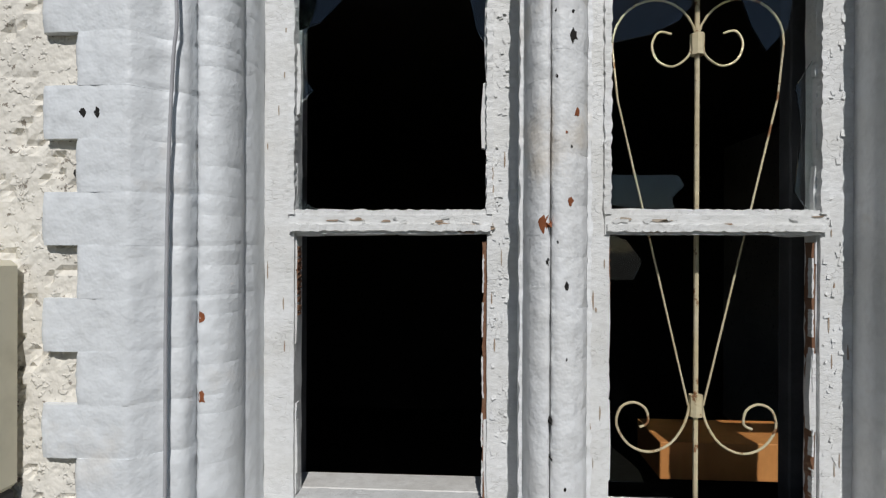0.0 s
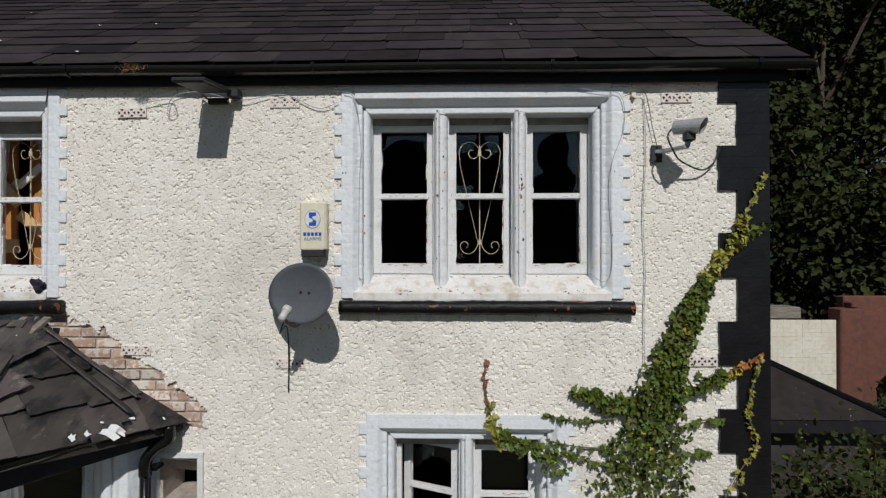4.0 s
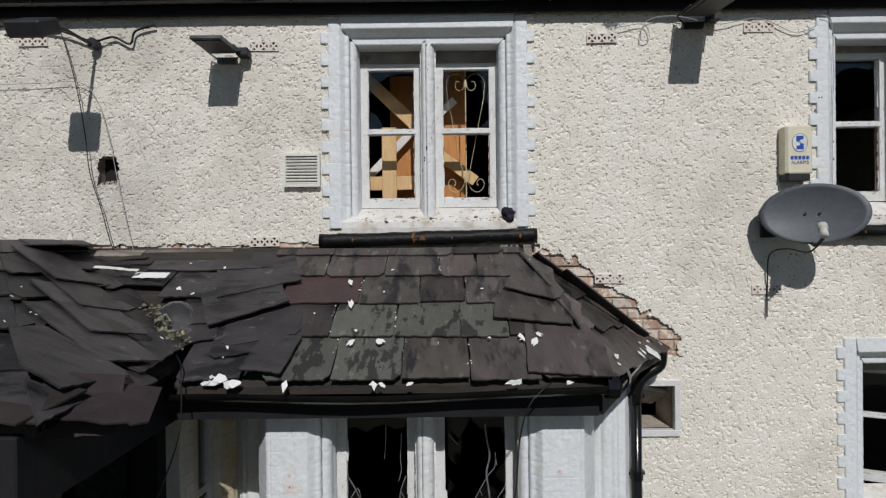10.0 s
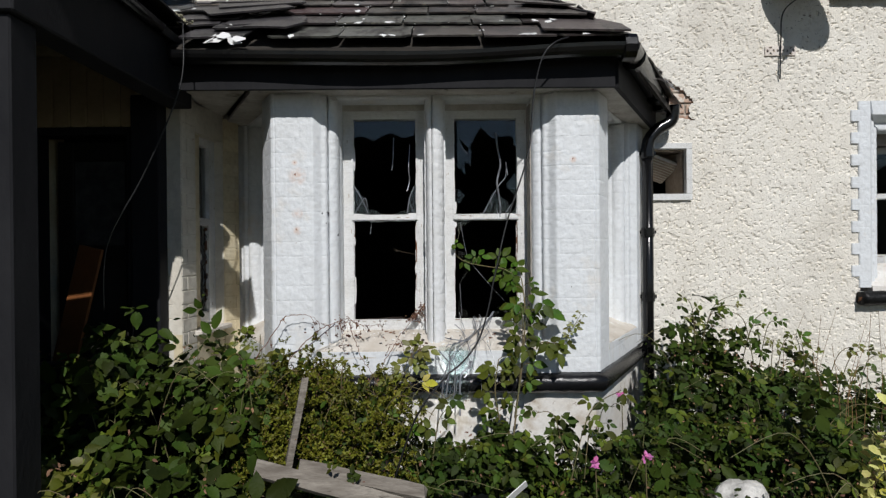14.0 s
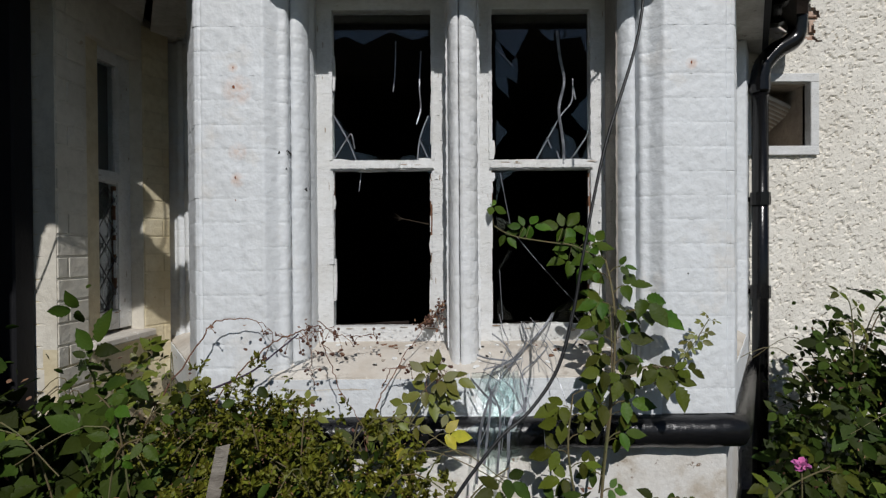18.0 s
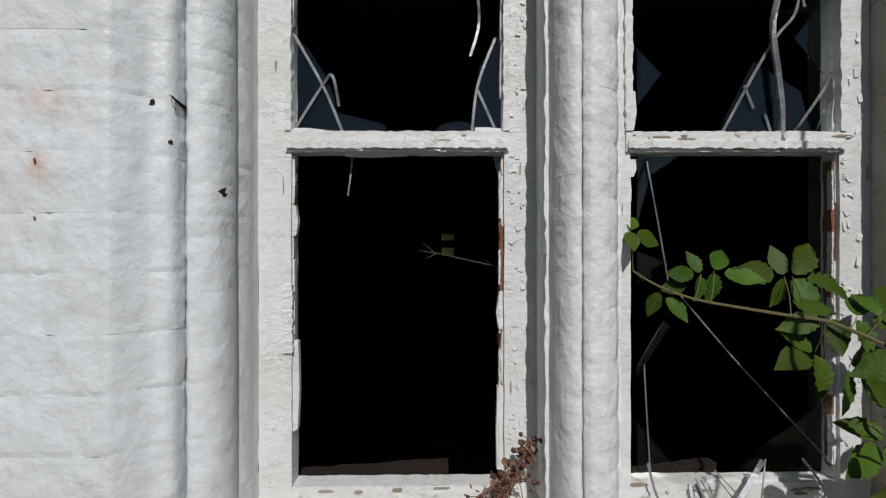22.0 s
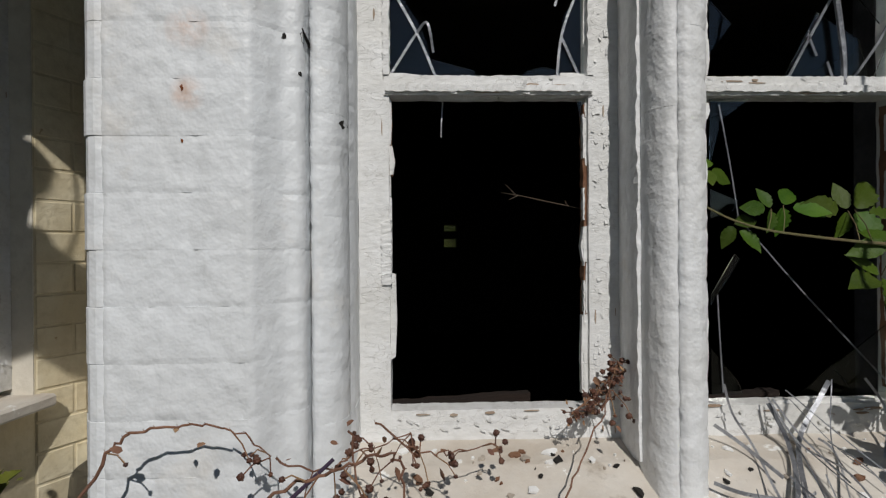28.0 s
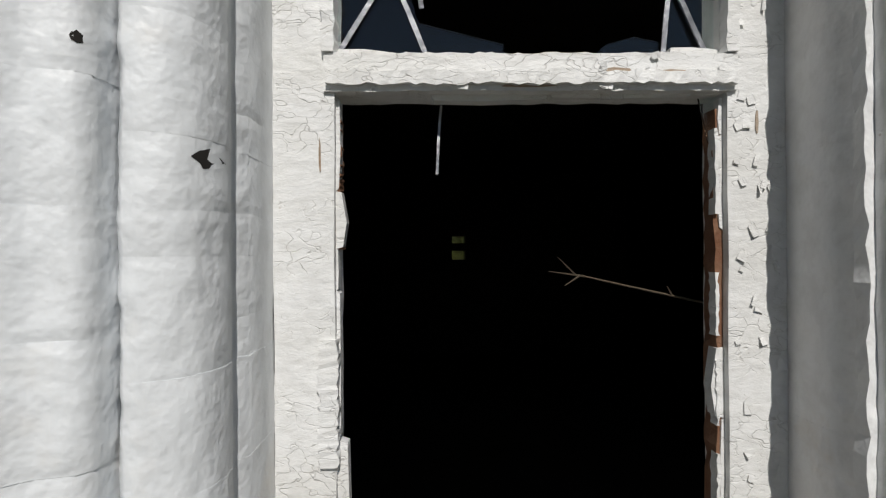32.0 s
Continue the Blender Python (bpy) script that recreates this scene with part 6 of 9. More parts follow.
# heap of lead and glass hanging over the bay's sill
heap = empty("lead_tangle", "tangle of silvery lead strips and glass hanging over the sill", "debris")
r_ = random.Random(5)
for pts, w_ in (([(-3.055, -0.743, 1.407), (-3.074, -0.744, 1.376), (-3.138, -0.779, 1.312), (-3.218, -0.907, 1.272), (-3.288, -1.019, 1.224), (-3.339, -1.068, 1.114), (-3.35, -1.09, 0.95)], 0.008),
                ([(-3.170, -0.744, 1.369), (-3.157, -0.779, 1.313), (-3.219, -0.891, 1.276), (-3.286, -0.969, 1.258), (-3.308, -1.019, 1.225), (-3.304, -1.043, 1.181), (-3.33, -1.08, 1.0)], 0.007),
                ([(-3.271, -0.759, 1.337), (-3.236, -0.783, 1.310), (-3.217, -0.860, 1.286)], 0.006), ([(-3.248, -0.743, 1.404), (-3.231, -0.745, 1.352), (-3.221, -0.786, 1.306), (-3.251, -0.907, 1.272), (-3.266, -0.996, 1.244), (-3.296, -1.039, 1.192)], 0.004),
                ([(-3.336, -0.868, 1.284), (-3.298, -0.891, 1.277), (-3.236, -0.907, 1.272)], 0.006), ([(-3.102, -0.776, 1.316), (-3.082, -0.793, 1.297), (-3.151, -0.907, 1.271), (-3.200, -0.985, 1.254), (-3.197, -1.019, 1.223), (-3.174, -1.030, 1.214)], 0.004),
                ([(-3.312, -1.030, 1.215), (-3.287, -1.047, 1.170), (-3.282, -1.063, 1.127), (-3.29, -1.09, 0.98)], 0.007), ([(-3.361, -1.002, 1.240), (-3.326, -1.034, 1.204), (-3.287, -1.047, 1.170)], 0.007),
                ([(-3.279, -0.922, 1.269), (-3.277, -0.991, 1.250), (-3.241, -1.030, 1.214), (-3.204, -1.056, 1.148)], 0.004), ([(-3.214, -1.013, 1.228), (-3.207, -1.039, 1.191), (-3.204, -1.056, 1.148), (-3.235, -1.068, 1.113)], 0.006),
                ([(-3.195, -1.039, 1.191), (-3.214, -1.051, 1.158), (-3.250, -1.067, 1.116), (-3.26, -1.10, 0.93)], 0.009), ([(-2.985, -0.743, 1.410), (-2.952, -0.745, 1.349), (-3.002, -0.800, 1.289)], 0.004), ([(-3.174, -1.024, 1.218), (-3.191, -1.043, 1.180), (-3.204, -1.056, 1.148)], 0.003),
                ([(-3.279, -1.058, 1.143), (-3.250, -1.047, 1.170), (-3.235, -1.030, 1.214), (-3.231, -0.985, 1.254), (-3.184, -0.907, 1.272)], 0.003), ([(-3.293, -1.030, 1.215), (-3.270, -1.036, 1.198), (-3.231, -1.047, 1.169), (-3.193, -1.058, 1.142)], 0.002),
                ([(-3.324, -0.969, 1.258), (-3.263, -0.938, 1.265), (-3.192, -0.891, 1.276)], 0.004)):
    bm = bmesh.new()
    strip(bm, [(p[0] + r_.uniform(-.003, .003), p[1] - 0.006, p[2]) for p in pts], w_, 0.0012, r_.uniform(-.10, .10))
    part("lead_strip", bm, M_SHINYLEAD if w_ < 0.0065 else M_LEAD, heap)
for i in range(16):
    k_ = r_.choice((0, 0, 1, 2, 2, 3))
    stops = ((-0.746, 1.39), (-0.80, 1.32), (-0.90, 1.292), (-0.99, 1.255), (-1.045, 1.16), (-1.065, 1.03), (-1.075, 0.88))[k_:k_ + r_.choice((3, 3, 4))]
    x, drift, path = -3.14 - 0.035 * k_ + r_.uniform(-.085, .085), r_.uniform(-.055, .045), []
    for y, z in stops:
        path.append((x + r_.uniform(-.012, .012), y - r_.uniform(0, .02), z + r_.uniform(-.015, .02)))
        x += drift + r_.uniform(-.02, .02)
        x = min(-3.03, max(-3.36, x))
    bm = bmesh.new()
    strip(bm, path, r_.choice((0.001, 0.0015, 0.002, 0.003)), 0.0008, r_.uniform(-.20, .20))
    part("lead_strip", bm, M_SHINYLEAD if i % 3 else M_LEAD, heap)
bm = bmesh.new()
strip(bm, [(-3.371, -0.999, 1.251), (-3.366, -1.036, 1.216), (-3.352, -1.052, 1.176)], 0.010, 0.002, 0.1)
part("splinter", bm, M_FLAKE, heap, "white painted wood splinter")
for i in range(11):
    x, z = -3.245 + r_.uniform(-.075, .065), 1.14 + r_.uniform(-.17, .09)
    o = [(x + 0.075 * r_.uniform(.4, 1) * math.cos(a), z + 0.10 * r_.uniform(.4, 1) * math.sin(a)) for a in (0.3, 1.3, 2.1, 2.8, 4.1, 5.2)]
    bm = bmesh.new()
    shard(bm, o, 0, pose(0, BY - 0.06 - r_.uniform(0, .06), 0, 0, 0, 0) @ pose(x, 0, z, r_.uniform(-25, 25), r_.uniform(-10, 10), r_.uniform(-30, 30)) @ pose(-x, 0, -z), 0.0025)
    part("glass_shard", bm, M_GLASS, heap).visible_shadow = False


def grille(cx, zc, y, wid, hgt, label):
    """A wrought scroll guard: an upright with four scrolls and slanting rods."""
    gname = empty("window_grille", label, "window grille")
    sz = hgt / 1.0

    def bar(pts, r, nm):
        bm = bmesh.new()
        tube(bm, pts, r, 7)
        part(nm, bm, M_IRON, gname)

    bm = bmesh.new()
    tube(bm, [(cx, y, zc - 0.58 * sz), (cx, y, zc + 0.60 * sz)], 0.0046, 7)
    upright = part("upright", bm, M_IRON, gname)
    for sg in (-1, 1):
        # upper hoop with its inward curl
        top = []
        for i in range(15):
            a = math.pi * i / 14
            top.append((cx + sg * (wid * 0.5 + wid * 0.5 * math.cos(a)), y, zc + 0.385 * sz + 0.085 * math.sin(a)))
        curl = [(0.06, 0.395), (0.10, 0.362), (0.28, 0.340), (0.46, 0.352), (0.53, 0.385), (0.45, 0.412), (0.30, 0.408)]
        bar(top, 0.0022, "scroll")
        bar(smooth_line([(cx + sg * u * wid, y, zc + v * sz) for u, v in curl], 4), 0.0022, "curl")
        bar([(cx + sg * wid, y, zc + 0.385 * sz), (cx + sg * wid * 0.93, y, zc + 0.27 * sz), (cx + sg * 0.014, y, zc - 0.37 * sz)], 0.0020, "rod")
        low = [(0.012, -0.37), (0.022, -0.41), (0.05, -0.452), (0.092, -0.470), (0.132, -0.455), (0.156, -0.415), (0.148, -0.378), (0.122, -0.366), (0.098, -0.380), (0.094, -0.408), (0.110, -0.418)]
        bar(smooth_line([(cx + sg * u * wid / 0.168, y, zc + v * sz) for u, v in low], 3), 0.0025, "scroll")
    for z in (zc + 0.385 * sz, zc - 0.37 * sz):
        bm = bmesh.new()
        tube(bm, [(cx, y, z - 0.02), (cx, y, z + 0.02)], 0.013, 8)
        part("collar", bm, M_IRON, upright)
    return gname


grille(0.420, 4.338, 0.275, 0.158, 0.90, "rusty cream wrought-iron scroll guard inside the window")
grille(-3.082, 4.328, 0.268, 0.147, 0.96, "rusty wrought-iron scroll guard inside the boarded window")


def board(x0, z0, x1, z1, y, w, t, mt, label, cat="board"):
    """A plank between two points in an upright plane."""
    ln = math.hypot(x1 - x0, z1 - z0)
    bm = bmesh.new()
    box(bm, 0, ln, -t / 2, t / 2, -w / 2, w / 2)
    ob = part("plank", bevelled(bm, 0.002), mt)
    ob.matrix_basis = pose(x0, y, z0, 0, -math.degrees(math.atan2(z1 - z0, x1 - x0)), 0)
    return tagged(ob, label, cat, "planks behind the upper window")


board(-3.95, 4.90, -3.36, 4.33, 0.50, 0.10, 0.022, M_PLANK, "pale softwood plank nailed slantwise inside the window")
board(-3.69, 3.5, -3.69, 4.42, 0.46, 0.115, 0.022, M_PLANK, "pale upright softwood plank inside the window")
board(-4.0, 3.975, -3.36, 3.98, 0.49, 0.11, 0.02, M_PLANK, "pale level softwood plank inside the window")
board(-4.0, 3.90, -3.40, 4.52, 0.54, 0.065, 0.02, M_WHITEWOOD, "white painted batten leaning across the window")
board(-3.34, 4.24, -3.0, 3.985, 0.47, 0.085, 0.022, M_PLANK, "broken pale plank behind the scroll guard")
board(-3.36, 4.47, -3.16, 4.64, 0.48, 0.06, 0.02, M_WHITEWOOD, "broken white board behind the scroll guard")
board(-3.585, 3.5, -3.585, 4.88, 0.62, 0.22, 0.02, M_ORANGE, "orange plywood sheet standing behind the window", "plywood sheet")
board(-3.20, 3.5, -3.20, 4.92, 0.58, 0.26, 0.02, M_ORANGE, "orange plywood panel standing behind the guard", "plywood sheet")
board(0.50, 3.735, 0.90, 3.735, 0.80, 0.10, 0.2, M_ORANGE, "orange wooden board lying inside the window", "board")

# ---- things fixed to the front ----
# air bricks
bm = bmesh.new()
W_, H_ = 0.215, 0.066
outer = [bm.verts.new((x, 0, z)) for x, z in ((0, 0), (W_, 0), (W_, H_), (0, H_))]
edges = [bm.edges.new((outer[i], outer[(i + 1) % 4])) for i in range(4)]
for c in range(3):
    cx_, cz_ = 0.037 + c * 0.0705, H_ / 2
    for q in range(4):
        a = q * math.pi / 2
        px, pz = cx_ + 0.0085 * math.cos(a), cz_ + 0.0085 * math.sin(a)
        hv = [bm.verts.new((px, 0, pz))] + [bm.verts.new((cx_ + 0.0285 * math.cos(a + b), 0, cz_ + 0.0285 * math.sin(a + b))) for b in (-0.50, -0.25, 0.0, 0.25, 0.50)]
        edges += [bm.edges.new((hv[i], hv[(i + 1) % 6])) for i in range(6)]
bmesh.ops.triangle_fill(bm, edges=edges, use_beauty=True)
ext = bmesh.ops.extrude_face_region(bm, geom=bm.faces[:])
for v in [g_ for g_ in ext["geom"] if isinstance(g_, bmesh.types.BMVert)]:
    v.co.y -= 0.012
AIR = mesh_of("grid", bm, M_AIRBRICK)
bm = bmesh.new()
box(bm, 0.004, W_ - 0.004, -0.002, 0.004, 0.004, H_ - 0.004)
AIRB = mesh_of("backing", bm, M_HOLE)
for x, z, w_ in ((-4.642, 4.878, 1), (-2.22, 4.905, 1), (-1.10, 4.970, 1), (1.69, 4.985, 1), (-2.181, 3.186, 1), (-1.057, 3.094, 1), (-4.652, 3.474, 1), (-6.24, 3.475, 1), (-6.30, 4.93, 1), (1.86, 3.125, 1)):
    a_ = empty("air_brick", "pale terracotta air brick with three pierced rosettes", "air brick", "air bricks in the front")
    part("grid", AIR, None, a_)
    part("backing", AIRB, None, a_)
    a_.matrix_basis = pose(x, 0.003, z, 0, U(-1, 1), 0)


def flood(x, z, out, depth, wid, tilt, label, mt, drop=0.0):
    """A flat floodlight on a bracket, tipped to the ground."""
    f_ = empty("floodlight", label, "floodlight", "floodlights on the front")
    m_ = pose(x, -out, z, tilt, 0, 0)
    bm = bmesh.new()
    box(bm, -wid / 2, wid / 2, -depth / 2, depth / 2, 0, 0.028, m_)
    bevelled(bm, 0.007)
    box(bm, -wid / 2 + 0.05, wid / 2 - 0.05, -depth / 2 + 0.10, depth / 2 - 0.06, 0.027, 0.045, m_)
    hs_ = part("housing", bm, mt, f_)
    bm = bmesh.new()
    box(bm, -wid / 2 + 0.015, wid / 2 - 0.015, -depth / 2 + 0.015, depth / 2 - 0.015, -0.006, -0.001, m_)
    part("lens", bm, mat("cloudy_lamp_glass", (0.03, 0.028, 0.026), None, 8, 0.6, 0.1, 40), hs_, "cloudy glass front")
    bm = bmesh.new()
    zz = z + (out - depth / 2) * 0
    for sg in (-1, 1):
        tube(bm, [m_ @ Vector((sg * (wid / 2 + 0.008), 0.02, 0.02)), m_ @ Vector((sg * (wid / 2 + 0.008), depth / 2 + 0.03, 0.01)), Vector((x + sg * wid * 0.3, -0.03, z - 0.02))], 0.006, 6)
    box(bm, x - wid * 0.32, x + wid * 0.32, -0.035, -0.004, z - 0.045, z - 0.005)
    part("bracket", bm, mt, f_)
    bm = bmesh.new()
    box(bm, x + wid / 2 - 0.02, x + wid / 2 + 0.06, -0.09, -0.01, z - 0.01, z + 0.045)
    part("junction_box", bevelled(bm, 0.004), M_DARKPVC, f_)
    return f_


flood(-4.79, 4.83, 0.225, 0.30, 0.215, 3, "weathered grey floodlight fixed under the eaves", M_LAMP)
flood(-1.47, 5.04, 0.265, 0.39, 0.22, 6, "rusting dark floodlight tucked under the gutter", M_DARKPVC)
f_ = empty("floodlight", "black floodlight on a long arm under the eaves", "floodlight", "floodlights on the front")
bm = bmesh.new()
box(bm, -0.11, 0.11, -0.05, 0.05, -0.10, 0.10, pose(-5.76, -0.57, 4.83, -62, 0, 0))
part("housing", bevelled(bm, 0.012), M_DARKPVC, f_)
bm = bmesh.new()
tube(bm, [(-5.74, 0.0, 4.92), (-5.74, -0.30, 4.92), (-5.75, -0.54, 4.86)], 0.012, 8)
part("arm", bm, M_DARKPVC, f_)
bm = bmesh.new()
tube(bm, [(-5.73, -0.01, 4.93), (-5.73, -0.07, 4.93)], 0.035, 10)
part("junction_box", bm, M_DARKPVC, f_)

# alarm box
al = empty("alarm_box", "cream plastic burglar alarm box with blue print", "alarm box")
bm = bmesh.new()
prism(bm, [(-0.095, 0.0), (-0.095, -0.07), (-0.08, -0.085), (0.08, -0.085), (0.095, -0.07), (0.095, 0.0)], 0, 0.335, None, 0.008)
cover = part("cover", bm, M_PVC, al)
bm = bmesh.new()
prism(bm, [(-0.09, 0.0), (-0.088, -0.06), (-0.07, -0.078), (0.07, -0.078), (0.088, -0.06), (0.09, 0.0)], -0.05, 0.0, None, 0.006)
part("base", bm, M_DARKPVC, al, "dark grey base")
bm = bmesh.new()
prism(bm, [(0.052 * math.cos(a * math.tau / 28), 0.062 * math.sin(a * math.tau / 28)) for a in range(28)], 0, 0.002, pose(0, -0.0855, 0.215, 90, 0, 0))
part("badge", bm, M_WHITE, cover, "white oval badge")
bm = bmesh.new()
tube(bm, [(0.054 * math.cos(a * math.tau / 40), -0.0870, 0.215 + 0.064 * math.sin(a * math.tau / 40)) for a in range(41)], 0.0012, 5)
part("badge_ring", bm, M_BLUE, cover, "thin blue ring")
for poly in ([(-0.025, 0.262), (0.025, 0.262), (0.025, 0.238), (0.003, 0.236), (-0.004, 0.222), (-0.025, 0.222)], [(0.025, 0.208), (0.025, 0.168), (-0.025, 0.168), (-0.025, 0.192), (-0.003, 0.194), (0.004, 0.208)], [(-0.010, 0.2215), (-0.002, 0.2215), (0.012, 0.2085), (0.004, 0.2085)]):
    bm = bmesh.new()
    prism(bm, poly, 0.0876, 0.0892, Matrix(((1, 0, 0, 0), (0, 0, -1, 0), (0, 1, 0, 0), (0, 0, 0, 1))))
    part("emblem_bar", bm, M_BLUE, cover, "blue emblem block")
for k_ in range(5):
    bm = bmesh.new()
    box(bm, -0.065 + k_ * 0.027, -0.045 + k_ * 0.027, -0.0872, -0.0855, 0.098, 0.122)
    part("print_bar", bm, M_BLUE, cover, "blue printed bar")
cu = bpy.data.curves.new("print", "FONT")
cu.body, cu.size, cu.align_x, cu.extrude = "ALARMS", 0.034, "CENTER", 0.0006
tx = new("lettering", cu)
tx.data.materials.append(M_BLUE)
tx.parent = cover
tx.matrix_basis = pose(0, -0.0862, 0.066, 90, 0, 0)
al.matrix_basis = pose(-0.765, -0.008, 3.945)

# satellite dish
dish = empty("satellite_dish", "dark grey oval satellite dish on a wall bracket", "satellite dish")
bm = bmesh.new()
rows = []
for i in range(9):
    rr = i / 8
    rows.append([bm.verts.new((0.31 * rr * math.cos(a * math.tau / 36), 0.205 * rr * math.sin(a * math.tau / 36), 0.055 * rr * rr)) for a in range(36)] if i else [bm.verts.new((0, 0, 0))])
for a in range(36):
    bm.faces.new((rows[0][0], rows[1][a], rows[1][(a + 1) % 36]))
    for i in range(1, 8):
        bm.faces.new((rows[i][a], rows[i + 1][a], rows[i + 1][(a + 1) % 36], rows[i][(a + 1) % 36]))
ext = bmesh.ops.extrude_face_region(bm, geom=bm.faces[:])
for v in [g_ for g_ in ext["geom"] if isinstance(g_, bmesh.types.BMVert)]:
    v.co.z -= 0.006
M_D = Matrix.Translation((-0.775, -0.235, 3.645)) @ (Vector((-0.53, -0.85, 0.16)).to_track_quat("Z", "Y").to_matrix().to_4x4())
bm.transform(M_D)
refl = part("reflector", bm, M_DISH, dish, smooth=True)
bm = bmesh.new()
tube(bm, smooth_line([(-0.79, -0.22, 3.47), (-0.82, -0.33, 3.44), (-0.85, -0.45, 3.50)], 4), 0.011, 8)
feed = part("feed_arm", bm, M_DARKPVC, dish)
bm = bmesh.new()
tube(bm, [(-0.862, -0.47, 3.50), (-0.845, -0.43, 3.545)], 0.024, 12)
tube(bm, [(-0.845, -0.43, 3.545), (-0.835, -0.405, 3.57)], 0.031, 12)
part("feed_horn", bm, M_LNB, feed, "pale grey receiver head", smooth=True)
bm = bmesh.new()
tube(bm, smooth_line([(-0.95, -0.01, 3.60), (-0.94, -0.10, 3.62), (-0.80, -0.17, 3.66), (-0.77, -0.21, 3.65)], 4), 0.018, 8)
box(bm, -1.0, -0.90, -0.03, -0.008, 3.50, 3.70)
tube(bm, [(-1.04, -0.09, 3.655), (-0.97, -0.09, 3.655)], 0.03, 8)
part("wall_bracket", bm, M_DARKPVC, dish)
for q in (-0.05, 0.05):
    bm = bmesh.new()
    tube(bm, [M_D @ Vector((q * 0.8, 0.01, 0.0)), M_D @ Vector((q * 0.8, 0.01, 0.012))], 0.008, 8)
    part("bolt", bm, M_DARKPVC, refl)
bm = bmesh.new()
tube(bm, smooth_line([(-0.85, -0.45, 3.49), (-0.90, -0.38, 3.40), (-0.93, -0.2, 3.42), (-0.955, -0.05, 3.38), (-0.955, -0.02, 3.2), (-0.958, -0.015, 2.93)], 5), 0.005, 6)
part("cable", bm, M_BLKCABLE, dish)

# security camera
cc = empty("security_camera", "grey bullet security camera on a wall arm", "security camera")
d_ = Vector((0.74, -0.66, -0.08)).normalized()
p_ = Vector((1.775, -0.25, 4.756))
bm = bmesh.new()
tube(bm, [p_ - d_ * 0.090, p_ - d_ * 0.082, p_ + d_ * 0.06], 0.048, 18)
barrel = part("barrel", bm, M_CCTV, cc, smooth=False)
bm = bmesh.new()
rings = []
for r, o in ((0.051, 0.03), (0.051, 0.095), (0.047, 0.095), (0.047, 0.062)):
    u_ = d_.cross(Vector((0, 0, 1))).normalized()
    v_ = u_.cross(d_)
    rings.append([bm.verts.new(p_ + d_ * (o + (0.02 * math.sin(k_ * math.tau / 18) if o > 0.09 else 0)) + r * (math.cos(k_ * math.tau / 18) * u_ + math.sin(k_ * math.tau / 18) * v_)) for k_ in range(18)])
for a, b in zip(rings, rings[1:]):
    for k_ in range(18):
        bm.faces.new((a[k_], a[(k_ + 1) % 18], b[(k_ + 1) % 18], b[k_]))
part("hood", bm, M_CCTV, barrel, "open metal lens hood")
bm = bmesh.new()
tube(bm, [p_ + d_ * 0.059, p_ + d_ * 0.068], 0.046, 18)
part("lens", bm, M_DARKPVC, barrel, "dark lens")
bm = bmesh.new()
box(bm, p_.x - 0.03, p_.x + 0.04, -0.28, -0.22, 4.66, 4.72)
bevelled(bm, 0.008)
tube(bm, [(p_.x, -0.25, 4.67), (p_.x - 0.01, -0.25, 4.625)], 0.018, 10)
part("swivel", bm, M_DARKPVC, cc, "dark swivel block")
bm = bmesh.new()
box(bm, -0.022, 0.022, -0.27, 0.0, -0.012, 0.012, pose(1.655, -0.008, 4.632, 2, 0, 23.5))
part("arm", bevelled(bm, 0.004), M_CCTV, cc)
bm = bmesh.new()
box(bm, 1.615, 1.69, -0.022, -0.006, 4.56, 4.68)
part("wall_plate", bevelled(bm, 0.003), M_DARKPVC, cc, "dark wall plate")
bm = bmesh.new()
tube(bm, smooth_line([p_ - d_ * 0.1, (1.655, -0.21, 4.70), (1.70, -0.2, 4.60), (1.78, -0.12, 4.55), (1.95, -0.05, 4.50), (2.05, -0.02, 4.56), (2.09, -0.02, 4.66)], 5), 0.006, 6)
part("cable", bm, M_DARKPVC, cc)

# louvred vent and the small ground-floor window
vent = empty("wall_vent", "off-white plastic louvred wall vent", "vent")
bm = bmesh.new()
for a in ((-4.398, -4.137, 3.898, 3.915), (-4.398, -4.137, 4.118, 4.135), (-4.398, -4.38, 3.915, 4.118), (-4.155, -4.137, 3.915, 4.118)):
    box(bm, a[0], a[1], -0.034, 0.0, a[2], a[3])
part("frame", bm, M_VENT, vent)
for i in range(9):
    bm = bmesh.new()
    box(bm, -4.382, -4.153, -0.008, 0.008, -0.0085, 0.0015, pose(0, -0.020, 3.927 + i * 0.0225, 32, 0, 0))
    part("slat", bm, M_VENT, vent)
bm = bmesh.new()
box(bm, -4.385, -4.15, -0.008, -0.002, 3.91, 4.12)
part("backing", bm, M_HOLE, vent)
vw = empty("window_7", "small square window with a tilted inner flap", "window", kind="structure")
for a in ((-1.96, -1.578, 2.445, 2.487), (-1.96, -1.578, 2.084, 2.13), (-1.96, -1.915, 2.13, 2.445), (-1.62, -1.578, 2.13, 2.445)):
    bm = bmesh.new()
    box(bm, a[0], a[1], -0.016, 0.05, a[2], a[3])
    part("frame", bevelled(bm, 0.003), M_SASH, vw)
bm = bmesh.new()
box(bm, -0.16, 0.16, -0.012, 0.012, -0.20, 0.0, pose(-1.74, 0.10, 2.40, 52, 14, 20))
flap = part("flap", bevelled(bm, 0.003), M_WHITEWOOD, vw, "dusty tilted vent flap")
for i in range(9):
    bm = bmesh.new()
    box(bm, -0.15, 0.15, -0.018, -0.012, -0.19 + i * 0.021, -0.18 + i * 0.021, pose(-1.74, 0.10, 2.40, 52, 14, 20))
    part("flap_rib", bm, M_MORTAR, flap)
